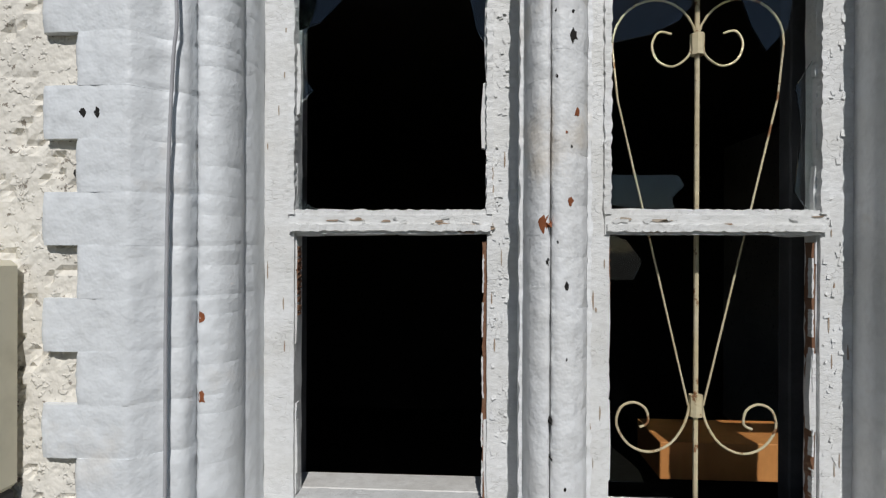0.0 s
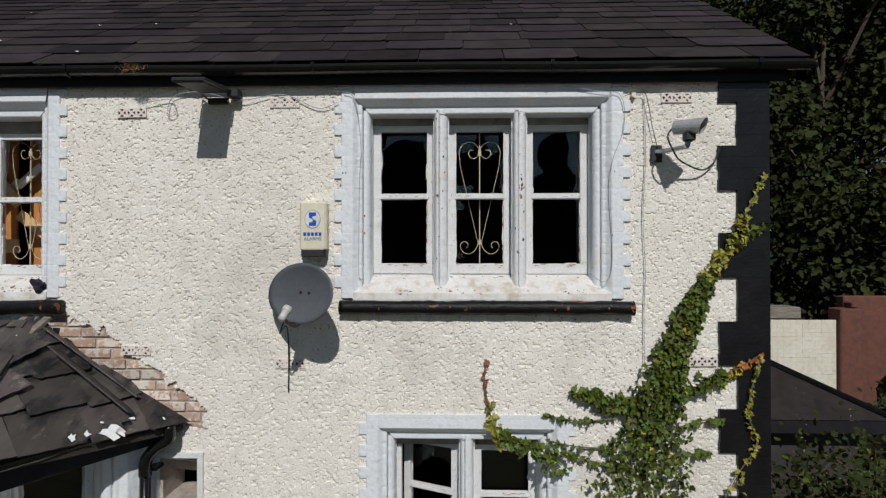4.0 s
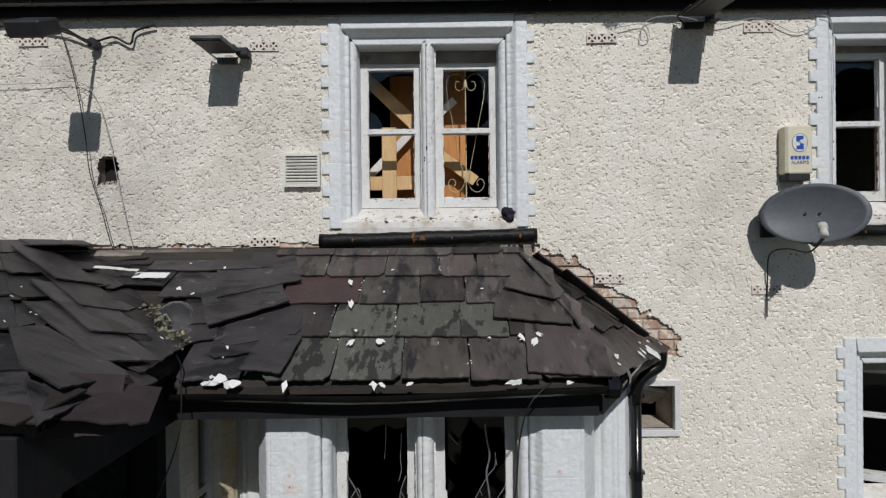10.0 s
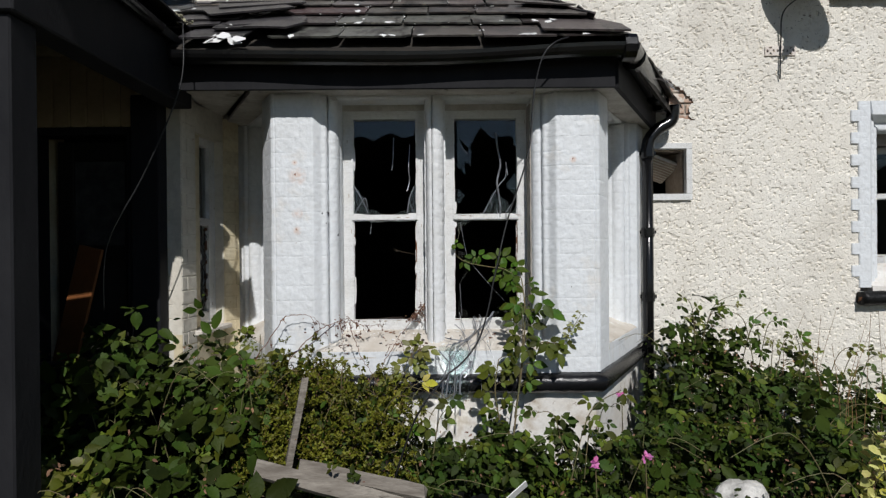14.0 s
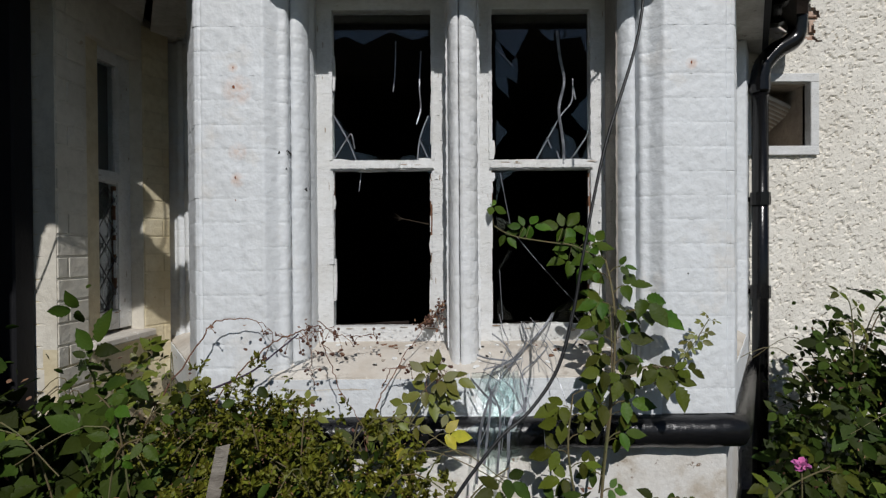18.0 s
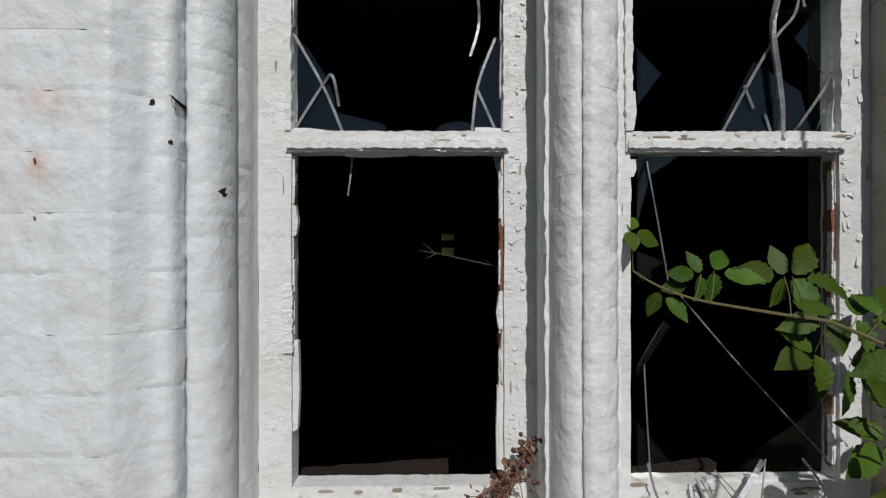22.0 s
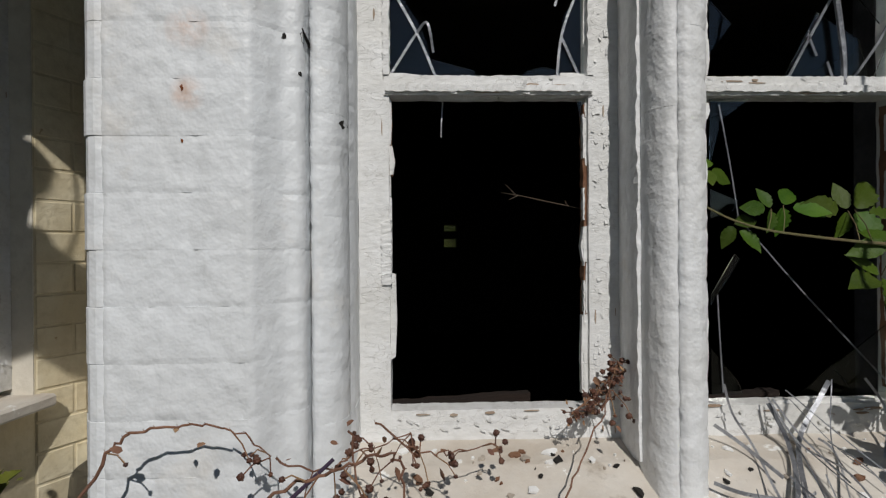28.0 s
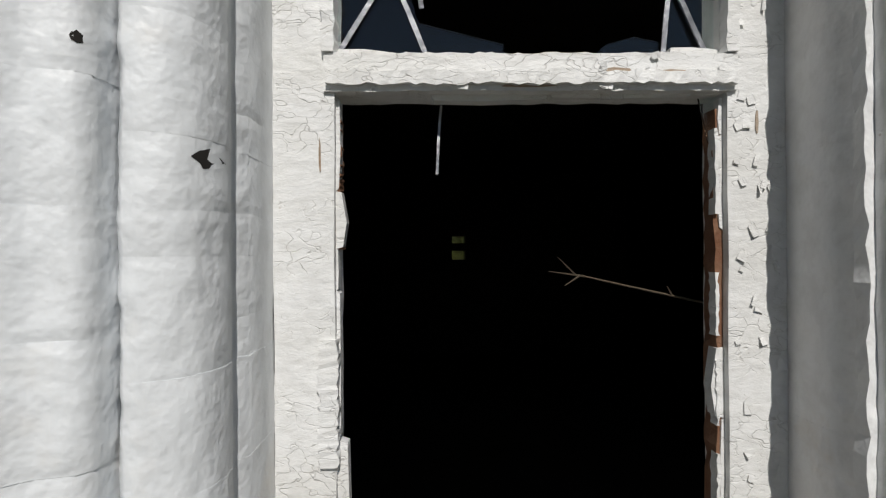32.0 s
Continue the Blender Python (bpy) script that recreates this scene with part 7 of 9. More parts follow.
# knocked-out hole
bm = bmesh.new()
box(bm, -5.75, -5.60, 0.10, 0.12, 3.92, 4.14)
part("cavity", bm, M_HOLE, wall_front, "near-black plate in the broken wall hole, for its shade")
bm = bmesh.new()
for i in range(7):
    x = -5.73 + i * 0.018
    box(bm, x, x + 0.03, 0.02, 0.07, 3.925, 3.945 + U(0, 0.02))
part("hole_rubble", bm, M_BRICK, wall_front)

# cables along the front


def cable(label, pts, r, mt, n=6):
    bm = bmesh.new()
    tube(bm, smooth_line(pts, n), r, 6)
    return tagged(part("cable", bm, mt, smooth=True), label, "cable")


cable("thin grey cable down the wall beside the ivy", [(1.565, -0.02, 5.03), (1.575, -0.02, 4.6), (1.555, -0.02, 4.2), (1.57, -0.02, 3.8), (1.56, -0.02, 3.5), (1.563, -0.02, 3.1)], 0.0028, M_CABLE)
cable("grey cable clipped along the window jamb", [(-0.56, -0.03, 5.07), (-0.50, -0.03, 5.05), (-0.467, -0.01, 4.95), (-0.452, 0.012, 4.8), (-0.443, 0.016, 4.652), (-0.448, 0.016, 4.585), (-0.454, 0.016, 4.458), (-0.457, 0.016, 4.332), (-0.459, 0.016, 4.162), (-0.459, 0.016, 3.993), (-0.460, 0.016, 3.80), (-0.452, 0.018, 3.74), (-0.42, 0.02, 3.735)], 0.0028, M_CABLE)
cable("thin grey cable across the wall under the eaves", [(-2.02, -0.03, 5.0), (-1.82, -0.02, 5.03), (-1.78, -0.02, 4.93), (-1.84, -0.02, 4.92), (-1.80, -0.02, 5.05), (-1.6, -0.03, 5.08), (-1.30, -0.03, 5.02), (-1.0, -0.02, 5.06), (-0.75, -0.02, 4.96), (-0.60, -0.03, 5.0)], 0.003, M_CABLE)
cable("thin grey cable over the window head", [(1.0, -0.03, 5.10), (1.25, -0.03, 5.06), (1.40, -0.03, 5.03), (1.42, -0.03, 4.8), (1.33, -0.02, 4.5), (1.34, -0.02, 4.0), (1.33, -0.02, 3.78), (1.27, -0.02, 3.72), (1.19, -0.02, 3.78)], 0.0024, M_CABLE)
cable("black cable from a junction box to the camera", [(1.43, -0.03, 5.03), (1.55, -0.03, 5.05), (1.58, -0.04, 5.0), (1.62, -0.03, 4.8), (1.66, -0.03, 4.64)], 0.0026, M_BLKCABLE)
cable("black cable looping under the eaves", [(-6.4, -0.04, 5.06), (-6.0, -0.04, 5.03), (-5.75, -0.04, 4.95), (-5.6, -0.03, 4.98), (-5.48, -0.03, 4.93), (-5.44, -0.03, 5.02), (-5.3, -0.03, 5.06)], 0.008, M_BLKCABLE)
cable("slack black wire hanging down to the porch roof", [(-6.003, -0.050, 5.102), (-5.936, -0.040, 4.923), (-5.855, -0.040, 4.599), (-5.802, -0.040, 4.276), (-5.766, -0.050, 4.013), (-5.681, -0.060, 3.751), (-5.591, -0.080, 3.471), (-5.319, -0.350, 3.256), (-4.921, -0.800, 3.040), (-4.632, -1.100, 2.899), (-4.575, -1.19, 2.845)], 0.0034, M_BLKCABLE)
cable("slack thin grey wire down the wall", [(-6.543, -0.030, 4.649), (-6.137, -0.030, 4.657), (-5.853, -0.030, 4.662), (-5.724, -0.030, 4.539), (-5.634, -0.030, 4.235), (-5.558, -0.030, 3.830), (-5.465, -0.050, 3.467), (-5.152, -0.500, 3.156)], 0.0024, M_CABLE)
cable("black cable hanging from the porch gutter", [(-4.575, -1.19, 2.845), (-4.55, -1.25, 2.6), (-4.60, -1.27, 2.4), (-4.72, -1.3, 2.1), (-4.85, -1.35, 1.8), (-4.87, -1.35, 1.5)], 0.0035, M_BLKCABLE)
cable("black cable hanging in front of the bay window", [(-2.72, -1.18, 2.78), (-2.80, -1.23, 2.735), (-2.86, -1.245, 2.66), (-2.90, -1.24, 2.495), (-2.934, -1.27, 2.21), (-3.041, -1.32, 1.892), (-3.110, -1.37, 1.624), (-3.136, -1.39, 1.505), (-3.182, -1.42, 1.367), (-3.254, -1.45, 1.274), (-3.338, -1.48, 1.209), (-3.46, -1.52, 1.05), (-3.55, -1.54, 0.8)], 0.0042, M_BLKCABLE)
jb = bmesh.new()
tube(jb, [(1.49, -0.005, 5.035), (1.49, -0.035, 5.035)], 0.017, 10)
tagged(part("junction_box", jb, M_PVC), "small round cream junction box", "junction box")

# chipped paint and old fixings on the bricks


def chip(parent, x, y, z, r, mt, seed, m=None):
    CHIPS.append((parent, x, y, z, r, mt, seed))


CHIPS = []


for i, (x, z, r, mt) in enumerate(((-0.57, 4.497, .008, M_HOLE), (-0.549, 4.497, .008, M_HOLE), (-0.589, 4.409, .010, M_HOLE), (1.345, 4.05, .010, M_HOLE), (1.36, 4.5, .006, M_HOLE))):
    chip(w3, x, -0.012, z, r, mt, i)
for i, (x, y, z, r, mt) in enumerate(((-0.425, 0.034, 4.189, .010, M_RUST), (-0.424, 0.034, 4.064, .012, M_RUST), (0.108, 0.049, 4.339, .016, M_RUST), (0.145, 0.042, 4.371, .009, M_RUST), (0.112, 0.046, 4.28, .006, M_HOLE), (0.14, 0.042, 4.243, .007, M_HOLE), (0.715, 0.042, 4.40, .034, M_RUST), (0.705, 0.044, 4.33, .022, M_RUST), (0.712, 0.044, 4.455, .014, M_HOLE), (0.725, 0.044, 4.02, .016, M_HOLE), (0.685, 0.044, 3.93, .012, M_HOLE), (0.15, 0.044, 4.62, .012, M_HOLE),
                                      (0.67, 0.050, 4.10, .010, M_HOLE), (0.73, 0.044, 4.22, .010, M_HOLE), (-3.39, 0.048, 4.10, .022, M_HOLE), (-3.38, 0.046, 4.17, .018, M_HOLE), (-3.41, 0.060, 4.02, .012, M_HOLE))):
    chip(w3 if x > -1 else w2, x, y - 0.012, z, r, mt, i + 20)
for i, (x, z, r, mt) in enumerate(((-4.108, 1.872, .0055, M_RUST), (-4.110, 2.160, .008, M_RUST), (-4.112, 2.222, .004, M_RUST), (-2.646, 2.232, .006, M_RUST), (-2.659, 1.556, .004, M_HOLE), (-4.108, 1.80, .004, M_RUST))):
    chip(bay, x, BY - 0.0115, z, r, mt, i + 40)
for i, (x, y, z, r, mt) in enumerate(((-3.952, .030, 1.959, .009, M_HOLE), (-3.978, .018, 1.957, .006, M_HOLE), (-3.903, .085, 1.842, .007, M_HOLE), (-3.957, .03, 1.905, .004, M_HOLE))):
    chip(bay, x, BY + y - 0.0125, z, r, mt, i + 60)
for i in range(240):
    w_, l, r = (w2, -3.87, -2.86) if i % 2 else (w3, -0.38, 1.2)
    q = random.Random(i)
    x = min(r, max(l, l + (r - l) * q.choice((0.04, 0.17, 0.33, 0.38, 0.52, 0.60, 0.71, 0.86, 0.95)) + q.gauss(0, 0.04)))
    d_ = abs(q.gauss(0, 0.022)) if i % 3 else q.uniform(0.02, 0.19) if i % 2 else 0.195 - abs(q.gauss(0, 0.02))
    sz = q.choice((0.002, 0.003, 0.004, 0.005, 0.008, 0.017 if i < 60 else 0.005))
    bm = bmesh.new()
    o = [(x + sz * q.uniform(.3, 1.3) * math.cos(a * math.tau / 11) * q.choice((0.8, 1.3, 1.8)), sz * q.uniform(.3, 1.3) * math.sin(a * math.tau / 11)) for a in range(11)]
    z_out, z_in = (3.645, 3.775) if w_ is w3 else (3.65, 3.765)
    mid = (z_in + z_out) / 2 + 0.015
    low_half = d_ < 0.1285
    rise = (mid - z_out - 0.008) / 0.0985 if low_half else (z_in - mid) / 0.1285
    zf_ = z_out + 0.008 + (d_ - 0.03) * rise if low_half else mid + (d_ - 0.1285) * rise
    prism(bm, o, -0.002, 0.0016, pose(0, d_ - 0.014, zf_, math.degrees(math.atan(rise)), 0, 0))
    part("flake", bm, (M_HOLE, M_RUSTBROWN, M_FLAKE, M_MORTAR, M_RUSTBROWN)[i % 5], w_, "flaked paint on the sill")

for i in range(90):
    q = random.Random(400 + i)
    x, d_ = q.uniform(-3.86, -2.88), q.choice((q.uniform(0.02, 0.18), q.uniform(0.10, 0.185)))
    z = 1.246 + (d_ - 0.03) * 0.444 if d_ < 0.1325 else 1.2915 + (d_ - 0.1325) * 0.177
    sz = q.choice((0.0015, 0.0025, 0.004, 0.006, 0.009))
    bm = bmesh.new()
    o = [(sz * q.uniform(.4, 1.3) * math.cos(a * math.tau / 9) * 1.5, sz * q.uniform(.4, 1.2) * math.sin(a * math.tau / 9)) for a in range(9)]
    prism(bm, o, -0.002, 0.0015, pose(x, BY - 0.003 + d_, z + 0.002, 24 if d_ < 0.1325 else 10, q.uniform(-8, 8), q.uniform(0, 90)))
    part("flake", bm, (M_FLAKE, M_MORTAR, M_FLAKE, M_RUSTBROWN, M_HOLE)[i % 5], bw, "flaked paint and dirt on the sill")

for i, (x, z, r) in enumerate(((1.47, 3.535, 0.030), (1.30, 3.54, 0.012), (1.02, 3.535, 0.020), (0.93, 3.53, 0.012), (0.2, 3.545, 0.010), (-0.3, 3.53, 0.012))):
    chip(w3, x, -0.089, z, r, M_RUST, i + 80)
for i, (x, z, r) in enumerate(((-3.9, 3.515, 0.012), (-3.2, 3.52, 0.010), (-2.72, 3.53, 0.016))):
    chip(w2, x, -0.091, z, r, M_RUST, i + 90)
# small chips down the mullions
for i in range(60):
    w_, c, z = (w3, 0.132, U(3.75, 4.9)) if i % 3 == 0 else (w3, 0.704, U(3.75, 4.9)) if i % 3 == 1 else (w2, -3.357, U(3.75, 4.9))
    o_ = U(-0.034, 0.034)
    chip(w_, c + o_, 0.047 - 0.0115 + 14 * o_ * o_ * (0.6 if abs(o_) < 0.02 else 1.0), z, U(0.0015, 0.0045) if i % 4 else U(0.004, 0.008), M_RUST if i % 5 == 0 else M_HOLE, i + 120)
graph = bpy.context.evaluated_depsgraph_get()


def surface(x, y, z):
    """The nearest face behind a place in front of the wall."""
    ok, p, *rest_ = bpy.context.scene.ray_cast(graph, (x, y - 0.04, z), (0, 1, 0), distance=0.20)
    return p.y if ok else y


SPOTS = []
for parent_, x, y, z, r, mt, seed in CHIPS:
    q = random.Random(seed)
    pts = [(x, z)] + [(x + r * q.uniform(.45, 1) * math.cos(a * math.tau / 10) * 0.7, z + r * q.uniform(.45, 1.2) * math.sin(a * math.tau / 10)) for a in range(10)]
    SPOTS.append((parent_, mt, [(u, surface(u, y, v), v) for u, v in pts]))
for parent_, mt, pts in SPOTS:
    bm = bmesh.new()
    f_ = [bm.verts.new((u, w_ - 0.0007, v)) for u, w_, v in pts]
    g_ = [bm.verts.new((u, w_ + 0.0020, v)) for u, w_, v in pts]
    for i in range(1, 11):
        j = i % 10 + 1
        bm.faces.new((f_[0], f_[i], f_[j]))
        bm.faces.new((f_[i], g_[i], g_[j], f_[j]))
    part("chip", bm, mt, parent_, "chipped spot showing red brick" if mt is M_RUST else "dark old fixing hole")
# dark rag on the end of the upper sill
bm = bmesh.new()
bmesh.ops.create_icosphere(bm, subdivisions=3, radius=0.05)
for v in bm.verts:
    v.co = Vector((v.co.x, v.co.y * 0.6, v.co.z * 0.9)) * (1 + 0.7 * noise.noise(v.co * 28) + 0.3 * noise.noise(v.co * 70))
bm.transform(pose(-2.79, -0.015, 3.685, 20, 30, 0))
tagged(part("rag", bm, mat("dark_purple_rag", (0.03, 0.02, 0.045), (0.012, 0.012, 0.02), 20, 0.8, 0.4, 60)), "crumpled dark purple rag on the window sill", "rag")

# white flakes and scraps on the roofs


def flake_at(m_, r, q, label):
    """A curled angular scrap of old paint."""
    bm = bmesh.new()
    k_ = q.choice((5, 6, 8, 9))
    o = [(r * q.uniform(.25, 1.2) * math.cos((a + q.uniform(-.3, .3)) * math.tau / k_) * q.uniform(1, 1.9), r * q.uniform(.3, 1.0) * math.sin((a + q.uniform(-.3, .3)) * math.tau / k_)) for a in range(k_)]
    prism(bm, o, 0, 0.0025, m_)
    tagged(part("paint_flake", bm, M_FLAKE), label, "paint flake", "flakes on the roofs")


for i in range(78):
    q = random.Random(100 + i)
    if i < 34:
        x, s_, m_ = q.uniform(-5.0, -2.6), q.uniform(0.02, 1.15), R_BAY
    elif i < 44:
        x, s_, m_ = q.choice((q.uniform(0.75, 1.2), q.uniform(0.1, 1.2))), abs(q.gauss(0, 0.05)), R_CANT
    elif i < 64:
        x, s_, m_ = q.uniform(-1.7, -1.0), q.uniform(0.1, 0.8), R_PSIDE
    elif i < 70:
        x, s_, m_ = q.uniform(-4, 2.3), q.uniform(0.1, 1.8), R_MAIN
    else:
        x, s_, m_ = q.uniform(-4.1, -2.6), -0.065, R_BAY
    r = q.choice((0.005, 0.007, 0.009, 0.012, 0.026) if i < 34 or i > 43 else (0.014, 0.024, 0.04, 0.05)) if i < 64 else (0.012 if i < 70 else q.uniform(0.015, 0.03))
    flake_at(m_ @ pose(x, s_, 0.052 if m_ is not R_MAIN else 0.04, 0, 0, q.uniform(0, 360)), r, q, "white flake of old paint lying on the slates")
for i in range(5):
    q = random.Random(300 + i)
    flake_at(pose(-4.46 + i * 0.035, -1.15 - 0.006 * i, 2.785 + q.uniform(0, 0.02), q.uniform(40, 75), q.uniform(-25, 25), q.uniform(-40, 40)), 0.032, q, "large white flake of paint caught in the gutter")
for i in range(46):
    q = random.Random(700 + i)
    xj, sj = q.choice(((-3.84, 0.05), (-3.48, 0.05), (-3.13, 0.05), (-3.90, 0.33), (-3.54, 0.33), (-3.17, 0.33), (-3.77, 0.62), (-3.41, 0.62), (-3.13, 0.62), (-4.02, 0.9), (-3.64, 0.9), (-3.29, 0.9)))
    flake_at(R_BAY @ pose(xj + q.gauss(0, 0.006), sj + q.uniform(0.0, 0.24), 0.040, 0, 0, q.uniform(0, 360)), q.choice((0.002, 0.003, 0.004, 0.005)), q, "white crumb of old mortar in a slate joint")
# laths and moss caught in the valley
for a, b, w_, mt, lb in (((-5.25, -0.42, 3.30), (-4.98, -0.52, 3.30), 0.05, M_FLAKE, "pale splintered lath lying in the roof valley"), ((-5.45, -0.50, 3.36), (-5.20, -0.46, 3.33), 0.02, M_WHITEWOOD, "white painted lath in the roof valley"), ((-5.60, -0.30, 3.44), (-5.30, -0.22, 3.44), 0.06, M_OLDWOOD, "grey broken batten on the roof valley")):
    a, b = Vector(a), Vector(b)
    bm = bmesh.new()
    ragged_bar(bm, a, b, w_, 0.012, 0.004, None, 12, Vector((0.2, 0.6, 0.5)).normalized())
    tagged(part("lath", bm, mt), lb, "lath", "laths in the roof valley")
vs, fs = [], []
for i in range(130):
    t_ = U(0, 1)
    p = Vector((-4.66, -1.0, 2.90)).lerp(Vector((-4.96, -0.72, 3.10)), t_) + Vector((rnd.gauss(0, 0.03), rnd.gauss(0, 0.03), U(0.02, 0.05)))
    r, k_ = U(0.006, 0.016), len(vs)
    vs += [p + Vector(v) * r * U(0.6, 1.3) for v in ((1, 0, 0), (-1, 0, 0), (0, 1, 0), (0, -1, 0), (0, 0, 1), (0, 0, -1))]
    fs += [tuple(k_ + j for j in f) for f in ((0, 2, 4), (2, 1, 4), (1, 3, 4), (3, 0, 4), (2, 0, 5), (1, 2, 5), (3, 1, 5), (0, 3, 5))]
tagged(from_arrays("moss", vs, fs, mat("grey_green_moss", (0.14, 0.14, 0.09), (0.22, 0.20, 0.14), 30, 0.95, 0.6, 120, isle=0.4)), "grey-green moss and crumbs in the roof valley", "moss", kind="stuff")
# glass lamp cover lying in the valley
bm = bmesh.new()
bmesh.ops.create_uvsphere(bm, u_segments=20, v_segments=10, radius=0.105)
bmesh.ops.delete(bm, geom=[v for v in bm.verts if v.co.z < -0.02], context="VERTS")
bm.transform(pose(-4.745, -0.905, 3.085, 48, 8, 0) @ Matrix.Diagonal((1, 1, 0.6, 1)))
gb = part("glass_bowl", bm, M_GLASS, smooth=True)
gb.visible_shadow = False
tagged(gb, "clear glass lamp bowl lying among the slates", "glass bowl")
# dry tuft growing in the gutter
vs, fs = [], []
for i in range(160):
    x, a, ln = -2.02 + rnd.gauss(0, 0.04), U(0, math.tau), U(0.03, 0.085)
    b0 = Vector((x, -0.15 + U(-.03, .03), 5.20))
    tip = b0 + Vector((math.cos(a) * ln * 0.6, math.sin(a) * ln * 0.6 - 0.02, ln * U(-0.6, 0.9)))
    k_ = len(vs)
    vs += [b0 + Vector((0.003, 0, 0)), b0 - Vector((0.003, 0, 0)), tip]
    fs.append((k_, k_ + 1, k_ + 2))
tagged(from_arrays("dry_grass_tuft", vs, fs, M_DRYGRASS), "dry brown grass tuft growing in the gutter", "grass tuft", kind="stuff")


# ---- plants ----
NR = np.random.default_rng(11)
LEAF = np.array([[0, 0, 0], [0.5, 0, -0.10], [1.0, 0, -0.05], [0.22, 0.36, 0.02], [0.62, 0.36, 0.04], [0.22, -0.36, 0.02], [0.62, -0.36, 0.04]])
_h = [(-0.10, 0.24), (0.12, 0.50), (0.28, 0.27), (0.58, 0.40), (0.62, 0.17)]
IVYL = np.array([[0, 0, 0], [0.36, 0, -0.07]] + [[u, v, 0.03 * (i % 2)] for i, (u, v) in enumerate(_h)] + [[1.05, 0, -0.12]] + [[u, -v, 0.03 * (i % 2)] for i, (u, v) in reversed(list(enumerate(_h)))])
_r = [0] + list(range(2, 13))
IVYFAN = np.array([[_r[(i + 1) % 12], _r[i], 1] for i in range(12)])
# a toothed leaflet: outline, folded along its rib, tip bent down
_edge = [(0.04, 0.09), (0.12, 0.20), (0.19, 0.195), (0.27, 0.275), (0.34, 0.262), (0.45, 0.315), (0.53, 0.285), (0.64, 0.275), (0.72, 0.215), (0.83, 0.165), (0.92, 0.070)]
_ribs = (0.0, 0.32, 0.64, 1.06)
BIG = np.array([[u, 0, -0.14 * u * u] for u in _ribs] + [[u, g * v, 0.16 * v - 0.14 * u * u + (0.02 if i % 2 else -0.01)] for g in (1, -1) for i, (u, v) in enumerate(_edge)])
_fan = []
for g in (0, 1):
    _ring = [4 + g * len(_edge) + i for i in range(len(_edge))]
    _a, _b = 0, 0
    _fan.append((0, _ring[0], 1))
    _b = 1
    while _a < len(_ring) - 1:
        if _b < 3 and BIG[_b][0] < BIG[_ring[_a]][0]:
            _fan.append((_ring[_a], _b + 1, _b))
            _b += 1
        else:
            _fan.append((_ring[_a], _ring[_a + 1], _b))
            _a += 1
    while _b < 3:
        _fan.append((_ring[_a], _b + 1, _b))
        _b += 1
_turn = lambda f: np.cross(BIG[f[1]][:2] - BIG[f[0]][:2], BIG[f[2]][:2] - BIG[f[0]][:2])
_fan = [f if _turn(f) > 0 else f[::-1] for f in _fan]
BIGFAN = np.array(_fan)
FAN = np.array([[0, 5, 1], [5, 6, 1], [6, 2, 1], [2, 4, 1], [4, 3, 1], [3, 0, 1]])


def unit(v):
    return v / np.linalg.norm(v, axis=1, keepdims=True)


def leaf_part(name, parent, P, d, nrm, size, mt, shape=LEAF, width=1.0, label="", kind="stuff"):
    """Many single leaves as one part: P their stalk ends, d the way they point, nrm the way they face."""
    n_ = len(P)
    if n_ == 0:
        return None
    s = np.cross(nrm, d)
    sz = (np.ones(n_) * size)[:, None, None]
    v = P[:, None, :] + sz * (shape[None, :, 0:1] * d[:, None, :] + width * shape[None, :, 1:2] * s[:, None, :] + shape[None, :, 2:3] * nrm[:, None, :] * NR.uniform(0.2, 2.2, (n_, 1, 1)))
    fan = {7: FAN, 13: IVYFAN}.get(len(shape), BIGFAN)
    f = (fan[None] + len(shape) * np.arange(n_)[:, None, None]).reshape(-1, 3)
    me_ = bpy.data.meshes.new(name)
    v = v.reshape(-1, 3)
    me_.vertices.add(len(v))
    me_.vertices.foreach_set("co", v.ravel())
    me_.loops.add(f.size)
    me_.loops.foreach_set("vertex_index", f.ravel().astype(np.int32))
    me_.polygons.add(len(f))
    me_.polygons.foreach_set("loop_start", np.arange(0, f.size, 3, dtype=np.int32))
    me_.polygons.foreach_set("use_smooth", np.ones(len(f), bool))
    me_.materials.append(mt)
    me_.update(calc_edges=True)
    ob = new(name, me_)
    ob.parent = parent
    return tagged(ob, label, kind=kind)


def facing(n_, out, spread, droop):
    """Random ways for leaves to face, about out, and to point, hanging a little."""
    nrm = unit(np.asarray(out) + NR.normal(0, spread, (n_, 3)))
    d = NR.normal(0, 1, (n_, 3)) + np.array([0, 0, -droop])
    return unit(d - (d * nrm).sum(1, keepdims=True) * nrm), nrm


def leaves(name, parent, P, out, size, mt, shape=LEAF, spread=0.7, droop=0.3, width=1.0, label="", kind="stuff"):
    """Single leaves at P that face out on the whole."""
    if len(P) == 0:
        return None
    d, nrm = facing(len(P), out, spread, droop)
    return leaf_part(name, parent, P, d, nrm, np.asarray(size) * NR.uniform(0.65, 1.3, len(P)), mt, shape, width, label, kind)


